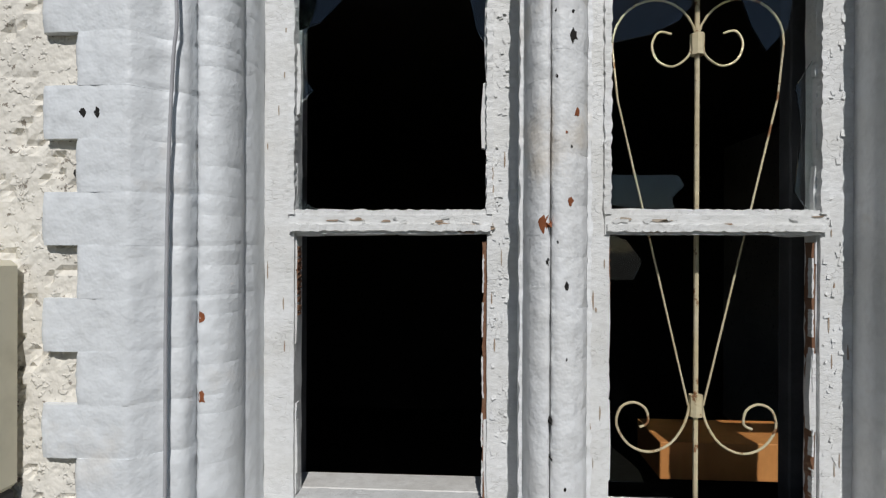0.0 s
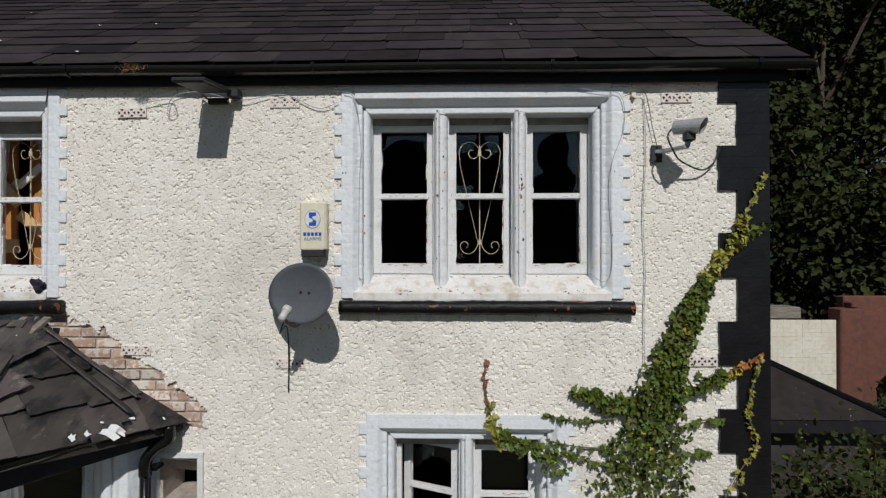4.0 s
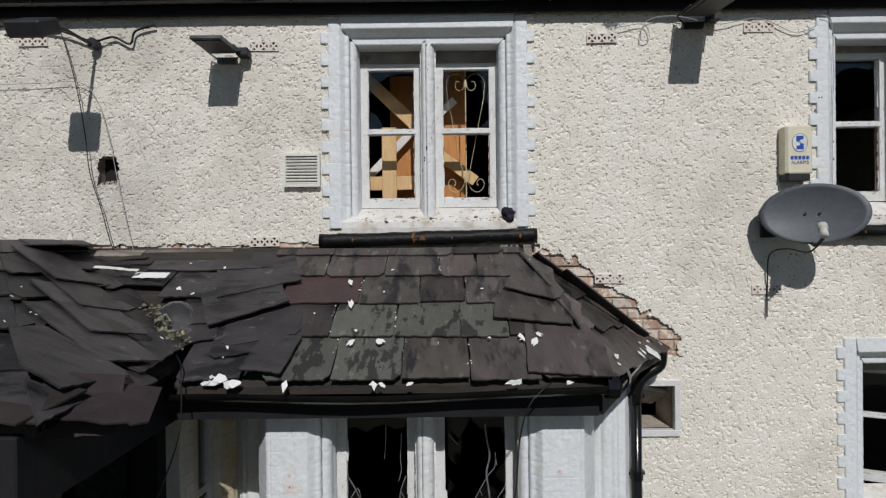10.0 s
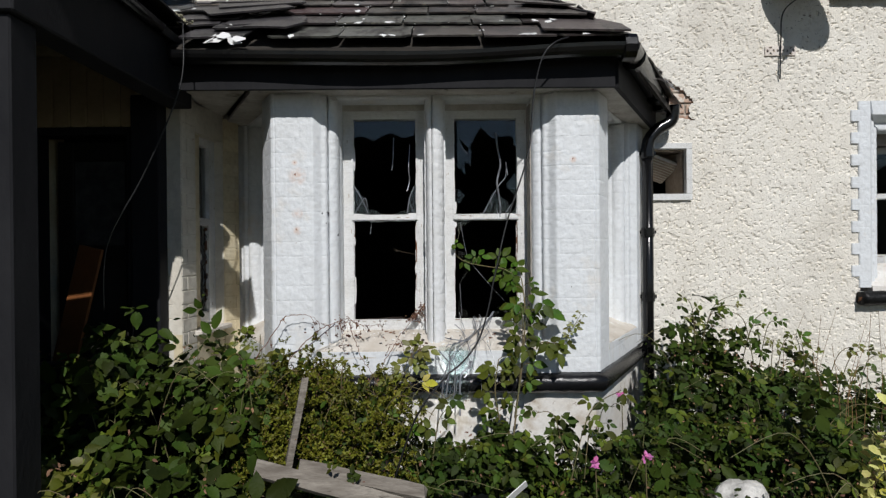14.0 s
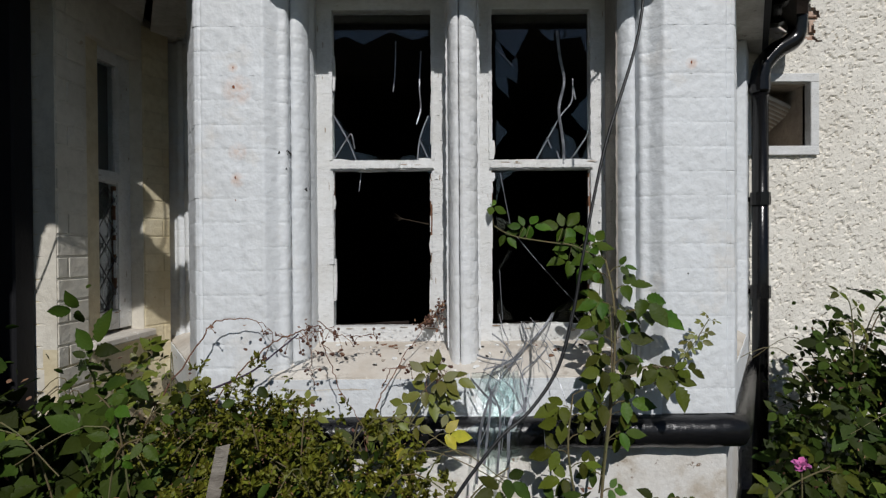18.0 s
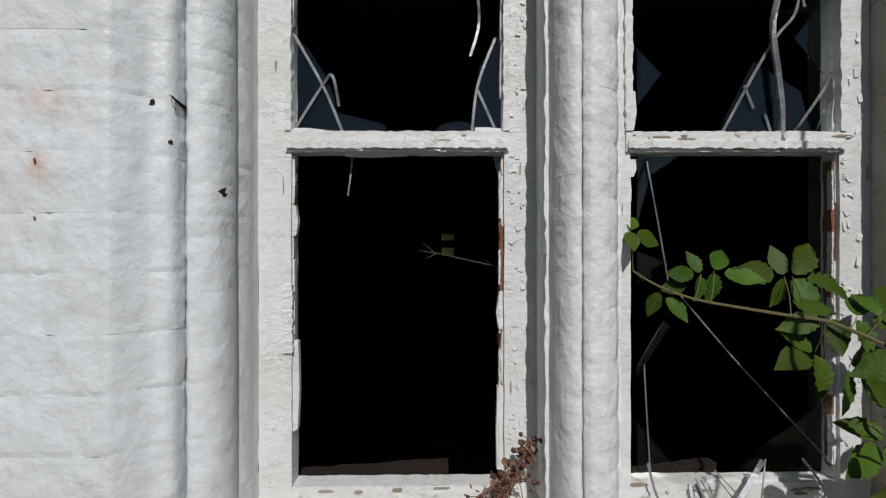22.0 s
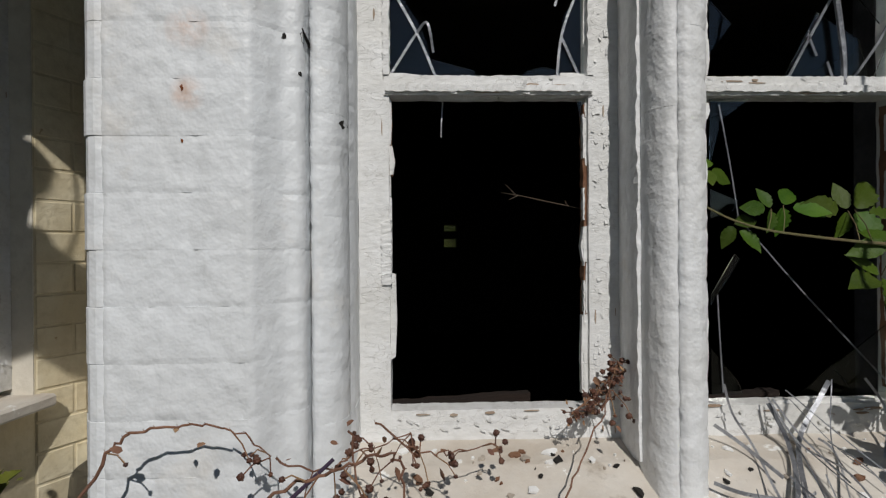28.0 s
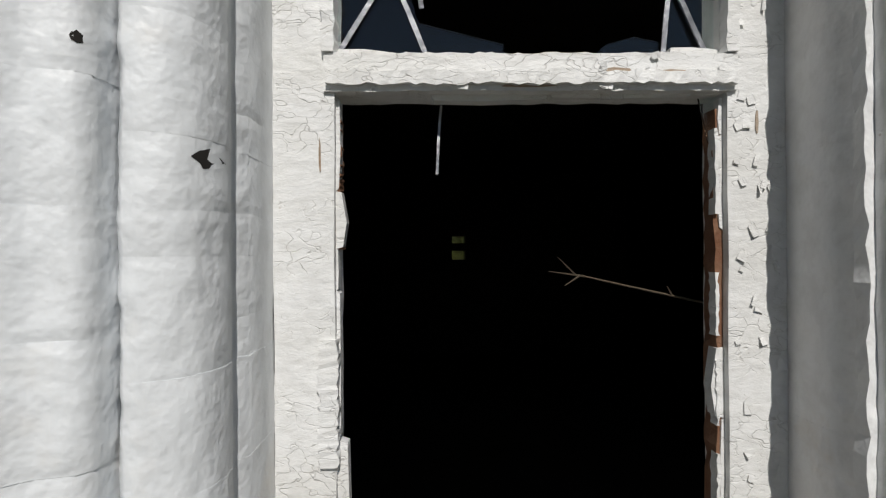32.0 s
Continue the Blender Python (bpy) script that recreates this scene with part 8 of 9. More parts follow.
def trifoliate(name, parent, P, d, nrm, size, mt, label=""):
    """Bramble leaves: an end leaflet and two side ones on each stalk."""
    if len(P) == 0:
        return None
    sz = np.ones(len(P)) * size
    s = np.cross(nrm, d)
    QP, QD, QN, QS = [], [], [], []
    for side, ang, k_ in ((0, 0.0, 1.0), (1, 1.15, 0.86), (-1, 1.15, 0.86)):
        a = (ang + NR.normal(0, 0.14, len(P)))[:, None]
        dd = d * np.cos(a) + s * np.sin(a) * side
        nn = unit(nrm + NR.normal(0, 0.20, (len(P), 3)))
        dd = unit(dd - (dd * nn).sum(1, keepdims=True) * nn)
        QP.append(P + (d * (sz * 0.22)[:, None] if side == 0 else 0) + dd * (sz * 0.06)[:, None])
        QD.append(dd)
        QN.append(nn)
        QS.append(sz * k_ * NR.uniform(0.85, 1.12, len(P)))
    return leaf_part(name, parent, np.concatenate(QP), np.concatenate(QD), np.concatenate(QN), np.concatenate(QS), mt, BIG, 1.0, label)


def tufts(name, parent, C, size, mt, each=12, label=""):
    """Small leaves that stand round the tips of twigs."""
    axis = np.repeat(unit(FRONT + NR.normal(0, 0.45, (len(C), 3))), each, 0)
    P = np.repeat(C, each, 0) + axis * NR.uniform(-1.6, 0.4, (len(axis), 1)) * size
    d = unit(axis * 0.55 + NR.normal(0, 0.75, axis.shape))
    nrm = axis + NR.normal(0, 0.35, axis.shape)
    nrm = unit(nrm - (nrm * d).sum(1, keepdims=True) * d)
    return leaf_part(name, parent, P, d, nrm, size * NR.uniform(0.6, 1.2, len(P)), mt, LEAF, 0.62, label)


FRONT = np.array([0.05, -0.55, 0.75])


def triplets(P, out, gap):
    """Each stalk carries three leaflets."""
    a = NR.uniform(0, math.tau, len(P))
    res = []
    for k_ in range(3):
        res.append(P + gap * np.stack([np.cos(a + k_ * 2.1), 0.5 * np.sin(a + k_ * 2.1) * NR.uniform(0.3, 1, len(P)), 0.6 * np.sin(a + k_ * 2.1)], -1))
    return np.concatenate(res)


def mound_points(n_, mounds, low=0.35, fluff=1.0):
    """Points through the outer shell of overlapping mounds: middle, radii and top."""
    out = []
    for (cx, cy, rx, ry, top, base), share in mounds:
        m_ = int(n_ * share)
        th, u = NR.uniform(0, math.tau, m_), NR.uniform(0.0, 1.0, m_)
        ph = np.arccos(1 - u * 1.05)
        rad = NR.uniform(0.72, 1.06, m_) * (1 + fluff * (0.16 * np.sin(th * 3 + cx * 5) + 0.10 * np.sin(th * 7 + ph * 6)))
        x = cx + rx * rad * np.sin(ph) * np.cos(th)
        y = cy + ry * rad * np.sin(ph) * np.sin(th)
        z = base + (top - base) * rad * np.cos(ph)
        out.append(np.stack([x, y, z], -1))
    P = np.concatenate(out)
    return P[(P[:, 2] > low)]


def clumped(P, size, keep=0.12):
    """Thins the leaves between clumps, so that dark gaps stay."""
    f = 0.55 / size
    f = min(f, 34.0)
    x, y, z = P[:, 0] * f, P[:, 1] * f, P[:, 2] * f
    v = np.sin(x + 1.7 * np.sin(z * 0.61 + y)) * np.sin(z * 1.07 + 1.3 * np.sin(x * 0.53)) + 0.6 * np.sin(y * 0.9 + 1.1 * np.sin(x * 0.4 + z * 0.37))
    return P[(v > (-0.22 if size > 0.03 else -0.05)) | (NR.random(len(P)) < keep)]


def outside_bay(P, gap=0.05):
    """Keeps plants out of the walls."""
    x, y = P[:, 0], P[:, 1]
    limit = np.where(x < BX0, (BX0 - x) / 0.59 * 0.935 + BY, np.where(x > BX1, (x - BX1) / 0.59 * 0.935 + BY, BY))
    limit = np.where(y > 6.5, 99.0, np.where((x > 2.5) | (y > 6.5), 99.0, np.minimum(limit, 0.0)))
    limit = np.where(x < -4.75, -0.85, limit)
    return P[y < limit - gap]


def canes(parent, starts, mt, n_, ln, name="stem", r=0.005, seed=3):
    """Arching stems through a bush."""
    q = random.Random(seed)
    for i in range(n_):
        x, y, z = q.choice(starts)
        a = q.uniform(0, math.tau)
        l_ = ln * q.uniform(0.6, 1.2)
        x, y = x + q.uniform(-.2, .2), y + q.uniform(-.08, .08)
        pts = [(x, y, GZ - 0.02), (x + 0.15 * l_ * math.cos(a), y + 0.08 * l_ * math.sin(a), z * 0.75), (x + 0.40 * l_ * math.cos(a), y + 0.12 * l_ * math.sin(a), z - 0.03), (x + 0.75 * l_ * math.cos(a), y + 0.18 * l_ * math.sin(a), z * 0.90)]
        bm = bmesh.new()
        tube(bm, smooth_line(pts, 5), r * 0.55, 5, r * 0.25)
        part(name, bm, mt, parent)


def bush(name, label, mounds, n_, size, mt, mt2=None, share2=0.25, shape=LEAF, stems=8, trio=True, width=1.0, spread=0.78, stem_mat=None, stem_len=0.7, seed=3, fluff=1.0):
    b = empty(name, label, "bush")
    P = clumped(outside_bay(mound_points(int(n_ * 1.25), mounds, 0.35, fluff)), size)
    toothed = shape is BIG
    if trio and not toothed:
        P = outside_bay(triplets(P, FRONT, size * 0.55))
    pick = NR.random(len(P)) < share2
    clump = np.sin(P[:, 0] * 9 + P[:, 2] * 7) * np.sin(P[:, 1] * 11 + 2) > 0.25
    pick &= clump | (NR.random(len(P)) < 0.25)
    rest = P[~pick]
    young = NR.random(len(rest)) < (0.22 if mt is M_BRAMBLE else 0.0)
    groups = (("foliage", rest[~young], 1.0, mt, ""), ("young_foliage", rest[young], 0.8, M_CANELEAF, "bright green young leaves"), ("pale_foliage", P[pick] if mt2 else P[:0], 0.85, mt2, "paler young leaves"))
    for nm, Q, k_, m_, lb in groups:
        if len(Q) == 0:
            continue
        if toothed:
            d, nrm = facing(len(Q), FRONT, 0.42, 0.55)
            trifoliate(nm, b, Q, d, nrm, size * k_ * np.clip(NR.lognormal(-0.12, 0.34, len(Q)), 0.40, 1.5), m_, lb)
        elif mt is M_BOX:
            tufts(nm, b, Q[::11], size * k_, m_, 13, lb)
        else:
            leaves(nm, b, Q, FRONT, size * k_, m_, shape, spread, 0.35, width, lb)
    if mt is M_BOX:
        # darker filler leaves drawn inwards close the gaps in the box
        mid = np.mean(P, 0)
        leaves("inner_foliage", b, mid + (P[::30] - mid) * np.array([0.9, 0.8, 0.86]), FRONT, 0.034, M_DARKBRAMBLE, LEAF, 0.9, 0.4, 0.8, "larger dark leaves filling the gaps inside the bush")
    if toothed:
        Q = outside_bay(P + NR.normal(0, size * 0.9, P.shape) + np.array([0, 0.05, -0.05]))
        leaves("small_foliage", b, Q, FRONT, size * 0.36, mt, LEAF, 0.8, 0.4, 0.9, "small crowded leaves")
    dead = P[NR.random(len(P)) < (0.03 if mt is M_BOX else 0.16)]
    dead = outside_bay(np.repeat(dead, 3, 0) + NR.normal(0, 0.02, (3 * len(dead), 3)))
    leaves("dead_foliage", b, dead, FRONT, min(size, 0.05) * 0.40, M_DRY, LEAF, 1.2, 0.9, 0.6, "withered brown leaves and flower heads")
    canes(b, [(m_[0], m_[1], m_[4]) for m_, s_ in mounds], stem_mat or M_STEM, stems, stem_len, seed=seed)
    return b


bush("bramble_bush", "tangled green bramble thicket beside the black porch", [((-4.72, -1.36, 0.52, 0.36, 1.30, 0.40), 0.40), ((-4.40, -1.30, 0.30, 0.26, 1.24, 0.45), 0.20), ((-5.25, -1.40, 0.42, 0.34, 1.16, 0.40), 0.16), ((-4.60, -1.75, 0.70, 0.30, 0.92, 0.40), 0.30), ((-4.60, -0.98, 0.18, 0.16, 1.24, 0.40), 0.10)], 2500, 0.076, M_DARKBRAMBLE, M_BRAMBLE, 0.16, BIG, stems=16, spread=0.6)
bush("box_bush", "small-leaved clipped box bush in front of the bay", [((-4.00, -1.32, 0.30, 0.24, 1.25, 0.60), 0.55), ((-3.68, -1.34, 0.28, 0.22, 1.15, 0.55), 0.45)], 62000, 0.0175, M_BOX, M_BRAMBLE2, 0.12, stems=14, trio=False, width=0.6, spread=0.8, fluff=0.7)
bush("bramble_bush", "low leafy brambles under the bay window", [((-3.15, -1.30, 0.60, 0.28, 0.90, 0.40), 0.45), ((-2.55, -1.35, 0.45, 0.30, 0.95, 0.40), 0.35), ((-3.70, -1.62, 0.55, 0.22, 0.82, 0.40), 0.20)], 2200, 0.050, M_DARKBRAMBLE, M_BRAMBLE, 0.45, BIG, stems=12, seed=9, spread=0.6)
bush("bramble_bush", "tall bramble thicket against the rendered wall", [((-1.76, -0.48, 0.34, 0.32, 1.27, 0.40), 0.26), ((-1.25, -0.55, 0.42, 0.36, 1.06, 0.40), 0.22), ((-0.62, -0.50, 0.55, 0.36, 0.86, 0.40), 0.20), ((0.25, -0.5, 0.7, 0.4, 0.75, 0.4), 0.12), ((-1.75, -1.10, 0.60, 0.40, 0.98, 0.40), 0.20)], 4300, 0.056, M_DARKBRAMBLE, M_BRAMBLE, 0.50, BIG, stems=26, spread=0.62, seed=5, stem_len=0.9)
bush("weed_bed", "leafy green weeds and seedlings over the garden bed", [((-2.6, -1.95, 1.1, 0.34, 0.80, 0.36), 0.50), ((-1.0, -1.35, 0.9, 0.5, 0.82, 0.36), 0.28), ((-4.3, -2.15, 0.8, 0.30, 0.80, 0.36), 0.22)], 5600, 0.030, M_DARKBRAMBLE, M_BRAMBLE, 0.55, stems=20, seed=6, width=0.8)
bush("leafy_shrub", "yellow-green leafy shrub beside the porch post", [((-4.95, -1.92, 0.42, 0.22, 0.98, 0.42), 1.0)], 900, 0.050, M_BRAMBLE2, M_BRAMBLE, 0.4, stems=6, seed=8)
# the crown of the box bush that leans on the bay's sill, with bramble leaves and dead ones in it
bush("box_bush", "small-leaved box twigs leaning against the bay sill", [((-4.17, -1.10, 0.16, 0.075, 1.225, 0.98), 0.40), ((-4.01, -1.11, 0.14, 0.075, 1.215, 0.98), 0.35), ((-3.90, -1.11, 0.10, 0.06, 1.185, 0.96), 0.25)], 17000, 0.013, M_BOX, M_BRAMBLE2, 0.15, stems=3, trio=False, width=0.55, spread=0.8, fluff=0.6, seed=14, stem_len=0.2)
bush("bramble_bush", "bramble leaves and dead leaves beside the bay sill", [((-3.87, -1.085, 0.10, 0.05, 1.215, 0.98), 0.6), ((-4.20, -1.07, 0.12, 0.06, 1.25, 0.98), 0.25), ((-4.36, -1.02, 0.10, 0.10, 1.36, 0.95), 0.45), ((-4.48, -0.95, 0.10, 0.10, 1.34, 0.95), 0.3)], 150, 0.034, M_BRAMBLE2, M_BRAMBLE, 0.35, BIG, stems=3, spread=0.6, seed=15, stem_len=0.2)
bush("variegated_shrub", "cream and yellow variegated shrub at the garden edge", [((-1.66, -1.76, 0.10, 0.12, 1.10, 0.46), 0.6), ((-1.56, -1.80, 0.16, 0.14, 0.92, 0.42), 0.4)], 460, 0.042, M_VARIEG, M_YELLOW, 0.3, stems=6, seed=12, trio=False)

def sprig(parent, pts, r, leafs, mt, size, stem_mat, nleaf, thorn=False, nm="foliage"):
    line_ = smooth_line(pts, 8)
    bm = bmesh.new()
    tube(bm, line_, r, 6, r * 0.6)
    if thorn:
        for p in line_[::2]:
            d = Vector((U(-1, 1), U(-1, 1), U(-.3, 1))).normalized()
            tube(bm, [p, p + d * r * 2.6], r * 0.4, 4, 0.0003)
    part("stem", bm, stem_mat, parent)
    nodes = max(2, int(nleaf / 2.6))
    P, D, N, bm = [], [], [], bmesh.new()
    for k_ in range(nodes):
        i_ = min(len(line_) - 1, int((0.15 + 0.85 * (k_ + U(0, 0.8)) / nodes) * len(line_)))
        p = line_[i_]
        along = (line_[min(i_ + 1, len(line_) - 1)] - line_[max(i_ - 1, 0)]).normalized()
        away = Vector((1 if k_ % 2 else -1, U(-0.7, 0.1), U(-0.1, 0.7)))
        away = (away - away.dot(along) * along * 0.6 + along * 0.5).normalized()
        tip = p + away * size * U(0.5, 1.0)
        tube(bm, [p, p.lerp(tip, 0.5) + Vector((0, 0, 0.1 * size)), tip], r * 0.4, 4)
        nrm = Vector((U(-0.35, 0.35), -0.8, U(0.25, 0.9))).normalized()
        d = away + Vector((0, -0.1, -0.55))
        d = (d - d.dot(nrm) * nrm).normalized()
        P.append(tip)
        D.append(d)
        N.append(nrm)
    part("leaf_stalk", bm, stem_mat, parent)
    trifoliate(nm, parent, np.array(P), np.array(D), np.array(N), size * NR.uniform(0.8, 1.5, nodes), mt)


# long shoots that stand out of the thickets
for lb, seeds in (("young bramble shoots standing out of the thicket", ((-1.76, -0.5, 1.24), (-1.5, -0.5, 1.18), (-1.25, -0.55, 1.02), (-0.9, -0.5, 0.95), (-0.5, -0.5, 0.8), (0.0, -0.5, 0.72))), ("bramble shoots beside the bay plinth", ((-4.8, -1.4, 1.10), (-4.5, -1.3, 1.06), (-4.25, -1.35, 1.08), (-3.4, -1.35, 0.85), (-2.7, -1.35, 0.88)))):
    sh = empty("bramble_shoots", lb, "bramble")
    for x, y, z in seeds:
        for k_ in range(4):
            a, l_ = U(0, math.tau), U(0.12, 0.32)
            pts = [(x + U(-.1, .1), y + U(-.06, .06), z - 0.15)]
            pts.append((pts[0][0] + 0.3 * l_ * math.cos(a), pts[0][1] - 0.03, z + 0.5 * l_))
            pts.append((pts[0][0] + 0.8 * l_ * math.cos(a), pts[0][1] - 0.05, z + U(0.5, 0.9) * l_))
            sprig(sh, pts, 0.0028, 0, rnd.choice((M_BRAMBLE, M_BRAMBLE2, M_CANELEAF) if x > -2.0 else (M_DARKBRAMBLE, M_BRAMBLE, M_CANELEAF)), U(0.028, 0.042), M_STEM, rnd.randint(7, 13), True)

# pink flowers among the weeds
for x, y, z in ((-2.76, -1.72, 0.93), (-2.68, -1.85, 0.84), (-2.56, -1.70, 0.95), (-2.42, -1.88, 0.84), (-2.50, -1.95, 0.78), (-2.50, -1.25, 1.06)):
    fl = empty("pink_flower", "small pink wild flower on a thin stem", "flower", "pink flowers in the bed")
    P = np.array([[x, y, z]]) + NR.normal(0, 0.006, (16, 3))
    leaves("petals", fl, P, FRONT, 0.020, M_PINK, LEAF, 0.8, -0.3)
    bm = bmesh.new()
    tube(bm, [(x + 0.02, y + 0.02, GZ), (x, y, z)], 0.0025, 5)
    part("stalk", bm, M_STEM, fl)

# ivy climbing the house corner
ivy = empty("ivy", "green ivy climbing the front wall towards the corner", "ivy")


def ivy_run(pts, wid, n_, mt, size=0.05, depth=0.07, nm="foliage", label=""):
    line_ = [Vector(p) for p in pts]
    t = NR.uniform(0, len(line_) - 1.001, n_)
    P = []
    for a in t:
        i = int(a)
        p = line_[i].lerp(line_[i + 1], a - i)
        w_ = wid[i] + (wid[i + 1] - wid[i]) * (a - i)
        P.append((p.x + NR.uniform(-1, 1) * w_ * (1 + 0.25 * math.sin(a * 17)), p.y - NR.uniform(0.01, depth * (0.4 + min(1, w_ * 5))), p.z + NR.uniform(-1, 1) * w_ * 0.7))
    leaves(nm, ivy, np.array(P), np.array([0.05, -0.9, 0.35]), size, mt, IVYL, 0.6, 0.9, 1.0, label)
    bm = bmesh.new()
    tube(bm, smooth_line([p + Vector((0, -0.012, 0)) for p in line_], 4), 0.007, 5, 0.003)
    part("stem", bm, M_STEM, ivy)


W0 = -0.012
ivy_run([(1.45, W0, 0.5), (1.50, W0, 1.5), (1.52, W0, 2.2), (1.60, W0, 2.75), (1.72, W0, 3.15), (1.86, W0, 3.5), (1.98, W0, 3.72)], [0.34, 0.34, 0.30, 0.19, 0.11, 0.085, 0.05], 4300, M_IVY, 0.034, 0.10)
ivy_run([(1.50, W0 - .03, 1.8), (1.52, W0 - .03, 2.2), (1.60, W0 - .03, 2.75), (1.72, W0 - .02, 3.15), (1.86, W0 - .02, 3.5)], [0.30, 0.28, 0.20, 0.10, 0.08], 110, M_IVYY, 0.030, 0.09, "pale_foliage", "paler young ivy leaves")
ivy_run([(1.94, W0, 3.66), (2.08, W0, 3.88), (2.20, W0, 4.02), (2.25, W0, 4.18)], [0.035, 0.05, 0.06, 0.02], 170, M_IVYY, 0.042, 0.07, "yellow_foliage", "yellow-green sunlit ivy leaves")
ivy_run([(2.24, W0 - .01, 4.16), (2.32, W0 - .01, 4.32), (2.39, W0 - .01, 4.48)], [0.02, 0.015, 0.01], 26, M_IVYY, 0.040, 0.04, "tip_foliage")
ivy_run([(2.16, W0, 4.0), (2.30, W0 - .01, 4.07), (2.40, W0 - .01, 4.12)], [0.05, 0.03, 0.02], 40, M_IVY, 0.045, 0.04, "side_foliage")
ivy_run([(1.55, W0, 2.85), (1.30, W0, 2.88), (1.10, W0, 2.96)], [0.10, 0.08, 0.04], 240, M_IVY, 0.046, 0.07, "branch_foliage")
for p3 in ([(1.35, W0, 2.76), (1.1, W0, 2.74), (0.87, W0, 2.78)], [(1.35, W0, 2.55), (1.1, W0, 2.56), (0.90, W0, 2.60)], [(1.40, W0, 2.42), (1.2, W0, 2.46), (1.0, W0, 2.53)], [(1.8, W0, 2.70), (1.95, W0, 2.75), (2.10, W0, 2.76)], [(1.75, W0, 2.5), (1.9, W0, 2.52), (2.02, W0, 2.53)]):
    ivy_run(p3, [0.03, 0.02, 0.015], 34, M_IVY, 0.040, 0.05, "tendril_foliage")
ivy_run([(1.70, W0, 2.92), (1.88, W0, 2.96), (2.02, W0, 3.04), (2.12, W0, 3.08)], [0.07, 0.06, 0.04, 0.03], 140, M_IVY, 0.046, 0.06, "branch_foliage")
ivy_run([(2.05, W0, 3.02), (2.14, W0, 3.06), (2.20, W0, 3.10)], [0.03, 0.03, 0.02], 26, M_YELLOW, 0.045, 0.05, "yellow_tip", "bright yellow ivy leaves")
ivy_run([(2.14, W0, 3.08), (2.24, W0 - .01, 3.14), (2.36, W0 - .01, 3.22)], [0.015, 0.02, 0.02], 26, mat("orange_ivy_leaf", (0.45, 0.14, 0.03), (0.35, 0.18, 0.04), 9, 0.5, 0.0, isle=0.3), 0.036, 0.04, "orange_tip", "orange-red autumn ivy leaves")
ivy_run([(2.36, W0 - .01, 3.20), (2.30, W0 - .01, 3.0), (2.27, W0 - .01, 2.8), (2.33, W0 - .01, 2.6), (2.22, W0 - .01, 2.42), (2.10, W0 - .01, 2.2)], [0.012, 0.012, 0.012, 0.015, 0.04, 0.09], 90, M_IVYY, 0.032, 0.05, "corner_foliage", "pale ivy leaves over the black quoins")
ivy_run([(0.98, W0 - .02, 2.44), (0.80, W0 - .02, 2.56), (0.62, W0 - .02, 2.60), (0.52, W0 - .02, 2.66)], [0.10, 0.07, 0.05, 0.04], 170, M_IVY, 0.044, 0.06, "window_foliage")
ivy_run([(0.55, W0 - .02, 2.58), (0.50, W0 - .01, 2.70), (0.47, W0, 2.86)], [0.05, 0.03, 0.02], 50, M_IVYY, 0.042, 0.05, "yellow_shoot", "yellow ivy shoot over the lintel")
ivy_run([(0.47, W0, 2.84), (0.44, W0, 3.0), (0.455, W0, 3.17)], [0.012, 0.010, 0.008], 24, mat("red_ivy_leaf", (0.25, 0.07, 0.03), (0.30, 0.12, 0.04), 9, 0.5, 0.0, isle=0.3), 0.030, 0.03, "red_tip", "red-brown ivy shoot climbing the render")

# bramble canes over the bay window
cane = empty("bramble_cane", "long green bramble cane reaching into the broken window", "bramble")


sprig(cane, [(-3.02, -1.12, 0.60), (-2.97, -1.06, 0.95), (-2.93, -1.03, 1.22), (-2.915, -1.0, 1.45), (-2.92, -0.93, 1.60)], 0.005, 0, M_CANELEAF, 0.050, M_STEM, 40, True)
sprig(cane, [(-2.98, -1.05, 0.90), (-2.95, -1.04, 1.10), (-2.93, -1.02, 1.30), (-2.93, -1.0, 1.46)], 0.003, 0, M_BRAMBLE, 0.054, M_STEM, 36, True, "shaded_foliage")
line_ = smooth_line([(-3.260, -0.720, 1.721), (-3.226, -0.743, 1.697), (-3.176, -0.767, 1.677), (-3.106, -0.790, 1.664), (-3.049, -0.813, 1.655), (-2.996, -0.837, 1.645), (-2.93, -0.92, 1.60)], 6)
bm = bmesh.new()
tube(bm, line_, 0.0016, 6, 0.0032)
for p in line_[::2]:
    tube(bm, [p, p + Vector((U(-1, 1), U(-1, 0), U(-1, 1))).normalized() * 0.007], 0.0009, 4, 0.0002)
nodes_ = [(-3.153, -0.740, 1.716, 185, 0.036), (-3.132, -0.742, 1.722, -20, 0.042), (-3.015, -0.745, 1.712, 172, 0.043), (-3.002, -0.745, 1.713, -22, 0.056), (-3.272, -0.735, 1.790, -15, 0.036), (-3.222, -0.740, 1.688, -55, 0.036),
          (-2.990, -0.82, 1.655, 190, 0.046), (-2.960, -0.83, 1.655, -25, 0.052), (-3.010, -0.81, 1.598, 205, 0.048), (-2.972, -0.83, 1.580, -45, 0.052), (-2.912, -0.83, 1.47, 215, 0.056), (-2.930, -0.84, 1.655, 55, 0.044)]
for x, y, z, a, sz_ in nodes_:
    q_ = min(line_, key=lambda p: (p - Vector((x, y, z))).length)
    tube(bm, [q_, (q_ + Vector((x, y, z))) / 2 + Vector((0, -0.004, 0.003)), (x, y, z)], 0.0009, 4)
part("window_stem", bm, M_STEM, cane)
NP = np.array([n_[:3] for n_ in nodes_])
NA = np.radians(np.array([n_[3] for n_ in nodes_], float))
NN = unit(np.stack([NR.normal(0, 0.25, len(NP)), -np.ones(len(NP)), NR.uniform(0.1, 0.9, len(NP))], -1))
